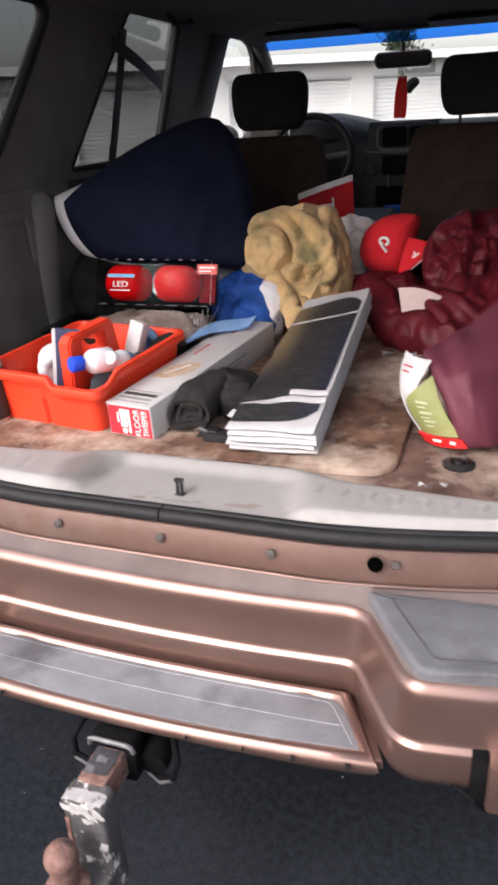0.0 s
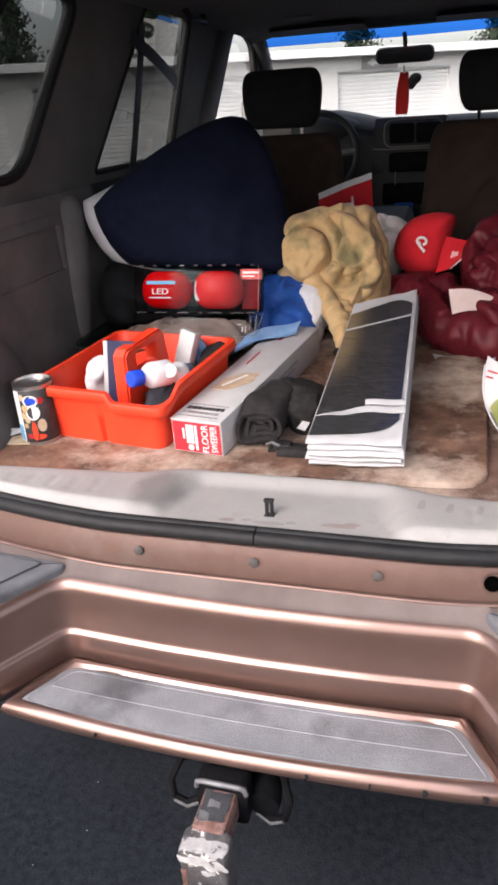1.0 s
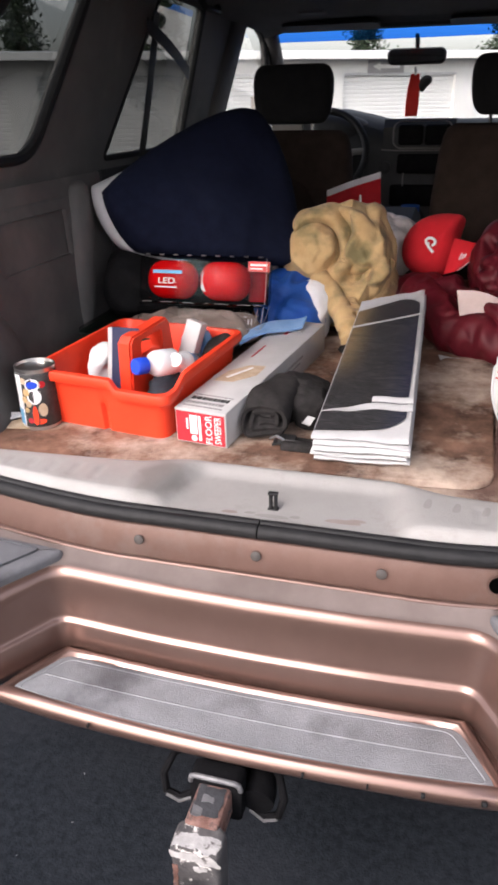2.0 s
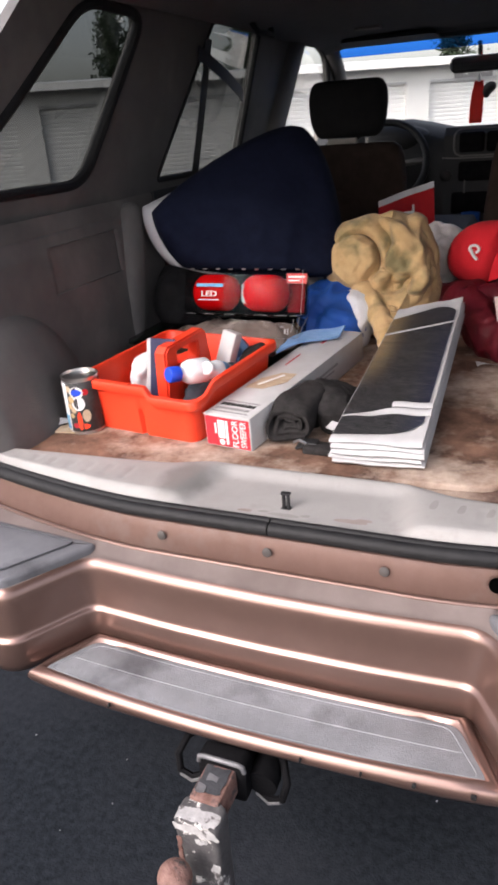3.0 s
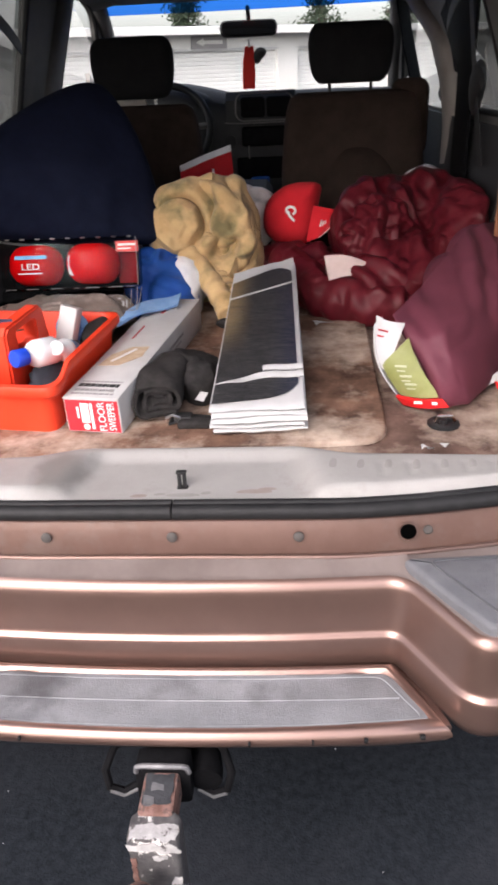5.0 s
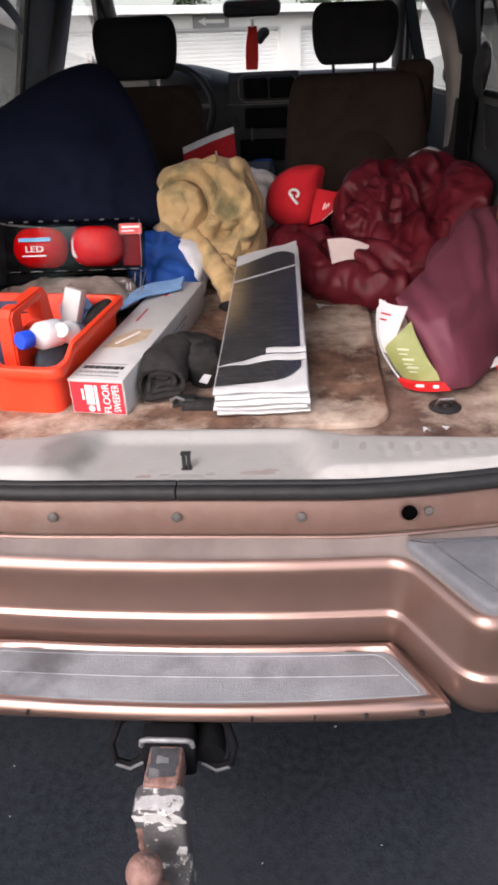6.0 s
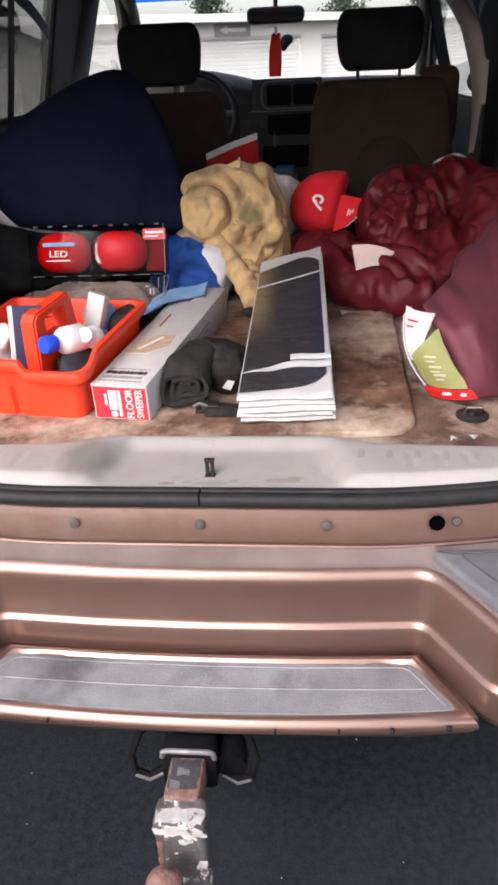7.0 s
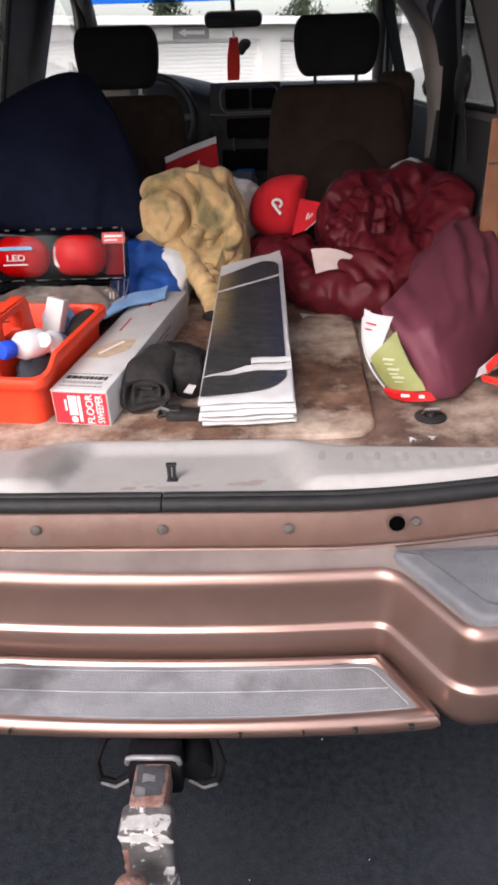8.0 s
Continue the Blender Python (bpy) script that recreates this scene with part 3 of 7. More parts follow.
def draped(size, n, at, spread, prims, lift, excess_seed, steps=150, bend=0.25, reach=1.12, gravity=1.0, turn=0.0, iters=7):
    """A sheet of cloth, larger than its place, that falls in folds over soft forms (place, radii) and the floor."""
    rng = np.random.default_rng(excess_seed)
    nu, nv = n
    P, Q = np.array([p[0] for p in prims]), np.array([p[1] for p in prims])
    u, v = np.meshgrid(np.linspace(-0.5, 0.5, nu + 1), np.linspace(-0.5, 0.5, nv + 1), indexing="ij")
    ca, sa = math.cos(radians(turn)), math.sin(radians(turn))
    X = np.stack([at[0] + spread[0] * (u * ca - v * sa), at[1] + spread[1] * (u * sa + v * ca), np.zeros_like(u)], axis=-1)
    # begins a little above the forms, with soft bumps
    top = np.full(u.shape, -9.0)
    for p, r in zip(P, Q):
        d = 1 - ((X[..., 0] - p[0]) / r[0]) ** 2 - ((X[..., 1] - p[1]) / r[1]) ** 2
        top = np.maximum(top, np.where(d > 0, p[2] + r[2] * np.sqrt(np.maximum(d, 0)), -9.0))
    bumps = np.zeros_like(u)
    for k in range(26):
        f = rng.uniform(2, 9)
        a = rng.uniform(0, 6.28)
        bumps += np.sin(6.28 * f * (u * math.cos(a) + v * math.sin(a)) + rng.uniform(0, 6.28)) / f
    X[..., 2] = np.maximum(top, at[2]) + lift + 0.022 * bumps
    V = np.zeros_like(X)
    pinned, pins = (np.abs(u) < 0.10) & (np.abs(v) < 0.10), X[..., :2].copy()
    r0 = (np.linalg.norm(X[1:] - X[:-1], axis=-1).mean(), np.linalg.norm(X[:, 1:] - X[:, :-1], axis=-1).mean())
    r1 = (size[0] / nu, size[1] / nv)

    def pull(a, b, rest, k):
        d = X[b] - X[a]
        L = np.maximum(np.linalg.norm(d, axis=-1, keepdims=True), 1e-7)
        c = d * (0.5 * k * (L - rest) / L)
        X[a] += c
        X[b] -= c
    S = slice
    for step in range(steps):
        g = min(1.0, step / (0.5 * steps))
        ru, rv = r0[0] + (r1[0] - r0[0]) * g, r0[1] + (r1[1] - r0[1]) * g
        rd = math.hypot(ru, rv)
        old = X.copy()
        V[..., 2] -= 9.8 * gravity / 60
        X += V / 60
        for _ in range(iters):
            for s in (0, 1):
                m = (nu + 1 - s) // 2
                pull((S(s, s + 2 * m - 1, 2), S(None)), (S(s + 1, s + 2 * m, 2), S(None)), ru, 1.0)
                pull((S(s, s + 2 * m - 1, 2), S(0, -1)), (S(s + 1, s + 2 * m, 2), S(1, None)), rd, 0.35)
                pull((S(s, s + 2 * m - 1, 2), S(1, None)), (S(s + 1, s + 2 * m, 2), S(0, -1)), rd, 0.35)
                m = (nv + 1 - s) // 2
                pull((S(None), S(s, s + 2 * m - 1, 2)), (S(None), S(s + 1, s + 2 * m, 2)), rv, 1.0)
            pull((S(0, -4), S(None)), (S(4, None), S(None)), ru * 4, bend * 0.25)
            pull((S(None), S(0, -4)), (S(None), S(4, None)), rv * 4, bend * 0.25)
        # soft forms, floor, and the edge of the heap
        flat = X.reshape(-1, 3)
        for _ in range(4):
            q = (flat[:, None, :] - P) / Q
            q[..., 2] = np.maximum(q[..., 2], 0)
            l = np.maximum(np.linalg.norm(q, axis=2), 1e-4)
            d = (l - 1) * Q.min(axis=1)
            w = np.exp(-np.clip(d - d.min(axis=1, keepdims=True), 0, 1) / 0.015)
            soft = d.min(axis=1) - 0.015 * np.log(w.sum(axis=1))
            g = q / Q
            g /= np.linalg.norm(g, axis=2, keepdims=True)
            g = (g * w[:, :, None]).sum(axis=1)
            g[:, 2] = np.maximum(g[:, 2], 0.1 * np.linalg.norm(g, axis=1))
            g /= np.linalg.norm(g, axis=1, keepdims=True)
            flat += g * np.maximum(-soft, 0)[:, None]
        held = soft < 0.002
        prev = old.reshape(-1, 3)
        flat[held] += 0.75 * (prev[held] - flat[held]) * np.array((1, 1, 0))
        dist = np.linalg.norm((flat[:, None, :2] - P[None, :, :2]) / (Q[None, :, :2] * reach), axis=2)
        near = dist.argmin(axis=1)
        far = dist[np.arange(len(flat)), near]
        out = far > 1
        c = P[near, :2]
        goal = c + (flat[:, :2] - c) / np.maximum(far, 1e-6)[:, None]
        flat[out, :2] += 0.35 * (goal[out] - flat[out, :2])
        low = 0.785 + FLOOR_SLOPE * (flat[:, 1] - 0.2) + 0.005
        under = flat[:, 2] < low
        flat[under, 2] = low[under]
        flat[:, 0] = np.clip(flat[:, 0], -0.69, 0.69)
        X = flat.reshape(X.shape)
        X[pinned, :2] += 0.3 * (pins[pinned] - X[pinned, :2])
        V = (X - old) * 60 * 0.93
        sp = np.linalg.norm(V, axis=-1, keepdims=True)
        V *= np.minimum(1, 1.2 / np.maximum(sp, 1e-6))
    bm = bmesh.new()
    vs = [[bm.verts.new(X[i, j]) for j in range(nv + 1)] for i in range(nu + 1)]
    for i in range(nu):
        for j in range(nv):
            bm.faces.new((vs[i][j], vs[i + 1][j], vs[i + 1][j + 1], vs[i][j + 1]))
    bmesh.ops.smooth_vert(bm, verts=bm.verts[:], factor=0.5, use_axis_x=True, use_axis_y=True, use_axis_z=True)
    return bm


def softened(ob, levels=1):
    md = ob.modifiers.new("soft", 'SUBSURF')
    md.levels = md.render_levels = levels
    return ob


FLOOR_SLOPE = 0.035


def fz(y):
    """Height of the cargo floor."""
    return 0.785 + FLOOR_SLOPE * (y - 0.2)


def frame_at(origin, xdir, ydir):
    x = Vector(xdir).normalized()
    z = x.cross(Vector(ydir)).normalized()
    y = z.cross(x)
    m = Matrix((x, y, z)).transposed().to_4x4()
    m.translation = origin
    return m

# ---- outside ----
ground = part("ground", sheet(40, 40, lambda u, v: ((u - 0.5) * 2 * 300 * abs(u - 0.5) * 2, (v - 0.5) * 2 * 300 * abs(v - 0.5) * 2, 0)), asphalt)
tagged(ground, "dark worn asphalt lot with pale grit", "ground", kind="structure")
rng = random.Random(4)
bm = bmesh.new()
for i in range(36):
    x, y, s = rng.uniform(-0.8, 0.9), rng.uniform(-0.75, 0.5), rng.uniform(0.0008, 0.0022)
    r = bmesh.ops.create_icosphere(bm, subdivisions=1, radius=s, matrix=Matrix.Translation((x, y, s * 0.4)))
grit = tagged(part("grit", bm, paper), "pale grit and crumbs lying on the asphalt", "grit", kind="stuff")

GY = 18.0
GARAGE = frame_at((0, GY, 0), (1, 0.6, 0), (-0.6, 1, 0))
garage = thing("garage_row", (0, GY, 0), "long white garage row with ribbed roller doors", "garage")


def on_garage(bm):
    """Lays a part built along x at y = 0 onto the turned front of the row."""
    bmesh.ops.transform(bm, matrix=GARAGE, verts=bm.verts)
    return bm


DOORS = [(-24.15, 2.73), (-20.9, 2.73), (-17.65, 2.73), (-14.4, 2.73), (-11.18, 1.19), (-9.39, 2.73), (-6.14, 2.73), (-2.89, 2.73), (0.38, 2.73), (3.63, 2.73), (6.88, 2.73), (10.13, 2.73), (13.38, 2.73)]
wallbm = box(-25, 18, 0, 6, 2.0, 2.30)
ends = [-25] + [x + w for x, w in DOORS]
for x0, x1 in zip(ends, [x for x, w in DOORS] + [18]):
    box(x0, x1, 0, 0.3, 0, 2.0, bm=wallbm)
box(-25, 18, 5.8, 6, 0, 2.0, bm=wallbm)
part("wall", on_garage(wallbm), wall_white, garage, smooth=0)
part("roof", on_garage(loft([[(x, -0.35, 2.34), (x, 3, 2.62), (x, 6.3, 2.34), (x, 6.3, 2.28), (x, -0.35, 2.28)] for x in (-25.4, 18.4)])), roof_grey, garage, smooth=0)
part("fascia", on_garage(box(-25.4, 18.4, -0.40, -0.352, 2.25, 2.38)), door_white, garage, smooth=0)
rib = []
for i in range(25):
    z = 1.99 * i / 24
    rib += [(0.012, z), (0.0, z + 0.015), (0.0, z + 0.065)]
for width in (2.73, 1.19):
    doorbm = loft([[(x, 0.10 + d, z) for d, z in rib] for x in (0, width)], closed=False)
    framebm = box(0, width, 0.012, 0.05, 1.95, 1.995)
    door0 = frame0 = None
    for x, w in DOORS:
        if w != width:
            continue
        if door0 is None:
            door0 = part("garage_door", doorbm, door_white, None, smooth=0)
            frame0 = part("door_frame", framebm, roof_grey, None, smooth=0)
            d, f = door0, frame0
        else:
            d, f = bpy.data.objects.new("garage_door", door0.data), bpy.data.objects.new("door_frame", frame0.data)
            scene.collection.objects.link(d)
            scene.collection.objects.link(f)
        d.parent, d.matrix_parent_inverse = garage, Matrix.Translation((0, GY, 0)).inverted()
        d.matrix_basis = GARAGE @ Matrix.Translation((x, 0, 0))
        f.parent = d
sign = part("sign", on_garage(box(-2.34, -1.48, -0.03, -0.002, 1.99, 2.24)), ink_grey, garage, "grey sign board with a pale arrow")
part("arrow", on_garage(prism([(-0.32, 0), (-0.14, 0.08), (-0.14, 0.035), (0.32, 0.035), (0.32, -0.035), (-0.14, -0.035), (-0.14, -0.08)], 0, 0.004,
                              frame_at((-1.91, -0.032, 2.115), (1, 0, 0), (0, 0, 1)))), wall_white, sign, smooth=0)


def conifer(x, y, h, w, seed):
    """A tapered trunk with limbs and many small dark sprays."""
    r = random.Random(seed)
    t = thing("tree", (x, y, 0), "dark ragged conifer behind the garages", "tree", "trees behind the garages")
    tb = tube([(x, y, 0), (x + 0.1, y, h * 0.5), (x, y, h)], [0.22, 0.14, 0.03], 8)
    vs, fs = [], []
    for i in range(90):
        z = h * (0.18 + 0.8 * i / 90)
        a = r.uniform(0, 6.28)
        reach = w * (1.05 - z / h) * r.uniform(0.55, 1.15) + 0.15
        end = Vector((x + math.cos(a) * reach, y + math.sin(a) * reach, z + r.uniform(-0.1, 0.35)))
        tube([(x, y, z), end], [0.03, 0.008], 5, tb)
        for k in range(42):
            f = r.uniform(0.2, 1.05)
            c = Vector((x, y, z)).lerp(end, f) + Vector((r.gauss(0, .14), r.gauss(0, .14), r.gauss(0, .12)))
            d1 = Vector((r.gauss(0, 1), r.gauss(0, 1), r.gauss(0, 1))).normalized() * r.uniform(0.05, 0.12)
            d2 = d1.orthogonal().normalized() * 0.035
            n0 = len(vs)
            vs += [c - d1, c + d2, c + d1, c - d2]
            fs.append((n0, n0 + 1, n0 + 2, n0 + 3))
    part("trunk", tb, bark, t)
    me = bpy.data.meshes.new("crown")
    me.from_pydata(vs, [], fs)
    me.materials.append(leaf)
    c = new("crown", me)
    c.parent, c.matrix_parent_inverse = t, Matrix.Translation(t.location).inverted()


for i, (x, y, h, w) in enumerate([(-13.6, 22.0, 5.1, 1.35), (-9.0, 22.5, 4.6, 1.5), (-3.4, 27, 4.4, 1.5), (1.2, 29, 4.9, 1.6), (4.2, 30, 4.7, 1.4), (-19.5, 22, 4.5, 1.7)]):
    conifer(x, y, h, w, i)

# ---- the car ----
car = thing("suv", (0, 1.4, 0), "bronze SUV with open cargo bay and folded rear seats", "car")


def edge_line():
    """Plan of the bumper deck's rear edge: a bay in the middle between two foot steps."""
    ctrl = [(-0.97, 0.10), (-0.93, -0.03), (-0.84, -0.125), (-0.70, -0.186), (-0.55, -0.221), (-0.436, -0.236), (-0.354, -0.094),
            (-0.17, -0.105), (0, -0.108), (0.17, -0.105), (0.348, -0.094), (0.432, -0.236), (0.55, -0.221), (0.70, -0.186), (0.84, -0.125), (0.93, -0.03), (0.97, 0.10)]
    pts = []
    for i, p in enumerate(ctrl):
        p = Vector(p)
        if i in (0, len(ctrl) - 1):
            pts.append(p)
            continue
        a, b = Vector(ctrl[i - 1]), Vector(ctrl[i + 1])
        r = 0.030 if i in (5, 6, 10, 11) else 0.04
        q0, q1 = p + (a - p).normalized() * r, p + (b - p).normalized() * r
        for k in range(7):
            t = k / 6
            pts.append(q0 * (1 - t) ** 2 + p * 2 * t * (1 - t) + q1 * t * t)
    return pts


EDGE = edge_line()
NORM = []
for i, p in enumerate(EDGE):
    d = (EDGE[min(i + 1, len(EDGE) - 1)] - EDGE[max(i - 1, 0)]).normalized()
    NORM.append(Vector((d.y, -d.x)))


def inner_y(x):
    return -0.055 + 0.28 * max(0, abs(x) - 0.25) ** 1.5


PROFILE = [(-0.024, 0.6835), (-0.012, 0.6825), (-0.0045, 0.6785), (-0.0005, 0.673), (0.0018, 0.667), (0.0035, 0.655), (0.0085, 0.600), (0.0095, 0.592), (0.0116, 0.5888), (0.0160, 0.5865), (0.0174, 0.5842), (0.0180, 0.578), (0.0188, 0.556), (0.0175, 0.537), (0.012, 0.520), (-0.002, 0.5125), (-0.03, 0.510)]
rings = []
for p, nn in zip(EDGE, NORM):
    back = Vector((p.x * 0.995, max(inner_y(p.x), p.y + 0.03)))
    ring = [(back.x, back.y, 0.700 - 0.02 * (0 if abs(p.x) < 0.36 else 0.3)), (back.x, back.y - 0.004, 0.6995 - 0.02 * (0 if abs(p.x) < 0.36 else 0.3))]
    ring += [(p.x + nn.x * o, p.y + nn.y * o, z) for o, z in PROFILE]
    rings.append(ring)
bumper = part("bumper", loft([r[3:] for r in rings], closed=False), bronze, car, "bronze painted step bumper with pale worn edges", smooth=60)
part("bumper_ledge", loft([r[:4] for r in rings], closed=False), bronze_worn, bumper, "dust-dulled bronze ledge", smooth=60)


def fillet(pts, r, n=4):
    """Rounds the corners of an outline."""
    res = []
    for q in range(len(pts)):
        a, b, c = (Vector(pts[(q + d) % len(pts)]) for d in (-1, 0, 1))
        u, v = a - b, c - b
        p0, p1 = b + u.normalized() * min(r, u.length * 0.45), b + v.normalized() * min(r, v.length * 0.45)
        for k in range(n + 1):
            t = k / n
            w = p0 * (1 - t) ** 2 + b * 2 * t * (1 - t) + p1 * t * t
            res.append((w.x, w.y))
    return res


def lower_step():
    """The shelf at the bottom of the bay, with a rolled rim."""
    def outline(g):
        back, front = -0.117 - g * 0.9, -0.2745 + g
        pts = []
        for i in range(13):
            u = -1 + 2 * i / 12
            pts.append((u * (0.405 - g * 1.5), front + 0.023 * u * u - (0.004 if g == 0 else 0)))
        pts += [((0.342 - g), back), ]
        for i in range(1, 12):
            u = 1 - 2 * i / 12
            pts.append((u * (0.342 - g), back - 0.011 * (1 - u * u)))
        pts.append((-(0.342 - g), back))
        return pts
    def drop(x):
        return 0.014 * min(1, max(0, (abs(x) - 0.06) / 0.22)) ** 1.5
    rings = [[(x, y, 0.496 - 1.3 * drop(x)) for x, y in outline(0.045)], [(x, y, 0.507 - 1.2 * drop(x)) for x, y in outline(0.021)], [(x, y, 0.5165 - 0.3 * drop(x)) for x, y in outline(0.0065)],
             [(x, y, 0.525) for x, y in outline(0.001)], [(x, y, 0.531) for x, y in outline(0.0015)], [(x, y, 0.5365) for x, y in outline(0.004)], [(x, y, 0.5405) for x, y in outline(0.0075)], [(x, y, 0.5432) for x, y in outline(0.012)],
             [(x, y, 0.5435) for x, y in outline(0.016)], [(x, y, 0.5405) for x, y in outline(0.020)], [(x, y, 0.5345) for x, y in outline(0.024)]]
    return loft(rings)


part("lower_shelf", lower_step(), bronze, bumper, smooth=60)
part("shelf_skirt", prism([(-0.406, -0.232), (-0.20, -0.252), (0.20, -0.252), (0.406, -0.232), (0.362, -0.110), (-0.362, -0.110)], 0.514, 0.5285, bev=0.003), bronze, bumper, "bronze web between the shelf and the bay's walls", smooth=60)
PADL = [(-0.379, -0.2385), (-0.20, -0.2560), (0, -0.2620), (0.20, -0.2560), (0.379, -0.2385), (0.324, -0.143), (0.15, -0.151), (0, -0.153), (-0.15, -0.151), (-0.324, -0.143)]
lowpad = part("step_pad", prism(fillet(PADL, 0.020), 0.5345, 0.5412, bev=0.003), steppad, bumper, "grey scuffed rubber step pad")
bm = bmesh.new()
for y in (-0.200,):
    tube([(-0.335 + 0.67 * i / 10, y - 0.004 + 0.010 * (2 * i / 10 - 1) ** 2, 0.5405) for i in range(11)], 0.0020, 6, bm)
inset = [(x * 0.965, -0.2005 + (y + 0.2005) * 0.84) for x, y in fillet(PADL, 0.016)]
tube([(x, y, 0.5409) for x, y in inset + inset[:1]], 0.0014, 6, bm)
part("rib", bm, steppad, lowpad)
for s in (1, -1):
    out = [(0.346, -0.062), (0.75, -0.03), (0.76, -0.10), (0.70, -0.168), (0.56, -0.204), (0.446, -0.222)]
    q = prism(fillet([(x * s, y) for x, y in out][::s], 0.018), 0.677, 0.7005, bev=0.009, seg=4)
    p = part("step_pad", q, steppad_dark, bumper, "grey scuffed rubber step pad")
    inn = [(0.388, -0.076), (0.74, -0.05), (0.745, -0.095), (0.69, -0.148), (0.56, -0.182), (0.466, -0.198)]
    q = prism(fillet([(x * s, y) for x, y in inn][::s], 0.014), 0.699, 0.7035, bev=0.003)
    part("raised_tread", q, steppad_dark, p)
    edge = [(x, y, 0.7036) for x, y in fillet([(x * s * 1.0, y) for x, y in inn][::s], 0.014)]
    part("rib", tube(edge + edge[:1], 0.0016, 6), steprim, p)
    # bright block and bracket at the end of the wing
    part("bumper_end_cap", box(min(s * 0.548, s * 0.70), max(s * 0.548, s * 0.70), -0.262, -0.19, 0.508, 0.594, 0.006), bronze, bumper)
    # black block stands in for the shade in the gap beside the cap
    part("end_gap_shade", box(min(s * 0.526, s * 0.548), max(s * 0.526, s * 0.548), -0.2475, -0.18, 0.505, 0.5925, 0.002), pitch, bumper)
    part("tow_bracket", tube([(s * 0.50, -0.235, 0.525), (s * 0.535, -0.25, 0.512), (s * 0.545, -0.245, 0.495), (s * 0.60, -0.22, 0.49)], 0.004, 8), pitch, bumper)
# dents along the front rim
for x, w in ((0.115, 0.004), (0.205, 0.003), (0.28, 0.006), (-0.22, 0.004), (0.36, 0.008)):
    bm = box(x - w / 2, x + w / 2, -0.2802 + 0.023 * (x / 0.405) ** 2, -0.274 + 0.023 * (x / 0.405) ** 2, 0.530, 0.5365, 0.0015)
    part("paint_chip", bm, rubber, bumper)
part("panel_lip", tube([(-0.70 + 1.4 * i / 40, inner_y(-0.70 + 1.4 * i / 40) - 0.003, 0.6995 - 0.006 * max(0, abs(-0.70 + 1.4 * i / 40) - 0.34)) for i in range(41)], 0.0035, 8), bronze, bumper, "rounded bronze fold under the panel")
part("panel_lip", tube([(-0.66 + 1.32 * i / 40, inner_y(-0.66 + 1.32 * i / 40) + 0.0145, 0.7575) for i in range(41)], 0.0022, 6), bronze, bumper, "rounded bronze fold under the seal")
part("hole_rim", tube([(0.359 + 0.0138 * math.cos(2 * math.pi * i / 24), inner_y(0.359) + 0.0025 + 0.0028 * math.sin(2 * math.pi * i / 24), 0.735 + 0.0138 * math.sin(2 * math.pi * i / 24)) for i in range(25)], 0.0014, 6), bronze, bumper, "bare bronze rim of the hole")
clipgrey = surface("grey_clip", (0.055, 0.048, 0.044), (0.08, 0.07, 0.065), 20, 0.6)
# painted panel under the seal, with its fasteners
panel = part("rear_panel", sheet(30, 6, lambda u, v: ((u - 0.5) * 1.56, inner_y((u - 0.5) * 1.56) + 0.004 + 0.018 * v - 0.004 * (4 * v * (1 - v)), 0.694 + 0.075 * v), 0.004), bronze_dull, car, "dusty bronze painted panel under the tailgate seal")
for x in (-0.214, -0.011, 0.189):
    part("fastener", lathe([(0.0085, 0), (0.0085, 0.002), (0.0055, 0.0038), (0.001, 0.0042)], frame_at((x, inner_y(x) - 0.001 + 0.006, 0.732), (1, 0, 0), (0, 0.15, 1)), 12), clipgrey, panel)
# the drain hole is a closed disc, its inner shade painted flat black
for x, r, mt in ((0.359, 0.0128, surface("hole_black", (0.001, 0.001, 0.001), (0.0015, 0.0015, 0.0015), 5, 1.0, spec=0.0)), (0.390, 0.0075, clipgrey)):
    part("drain_hole" if r > 0.01 else "fastener", lathe([(r, 0), (r, 0.002), (r * 0.9, 0.0028), (r * 0.85, 0.001), (0.001, 0.001)], frame_at((x, inner_y(x) + 0.0035, 0.735), (1, 0, 0), (0, 0.2, 1)), 20), mt, panel)
# rubber seal, in two lengths that meet
for x0, x1 in ((-0.80, -0.0095), (-0.007, 0.80)):
    pts = []
    for i in range(25):
        x = x0 + (x1 - x0) * i / 24
        up = max(0, abs(x) - 0.66)
        pts.append((math.copysign(min(abs(x), 0.66 + up * 0.45), x), -0.041 + 0.27 * max(0, abs(x) - 0.25) ** 1.5, 0.773 + up * 3.0 * up * 4))
    bm = tube(pts, 0.0125, 12)
    bmesh.ops.scale(bm, vec=(1, 1, 1), verts=bm.verts)
    tube([(x, y + 0.012, z + 0.007) for x, y, z in pts], 0.008, 10, bm)
    part("tailgate_seal", bm, rubber, car, "black rubber tailgate seal")


def sill_back(x):
    t = min(1, max(0, (abs(x) - 0.17) / 0.12))
    return 0.152 - 0.034 * t * t * (3 - 2 * t) - 0.035 * min(1, max(0, (abs(x) - 0.28) / 0.4))


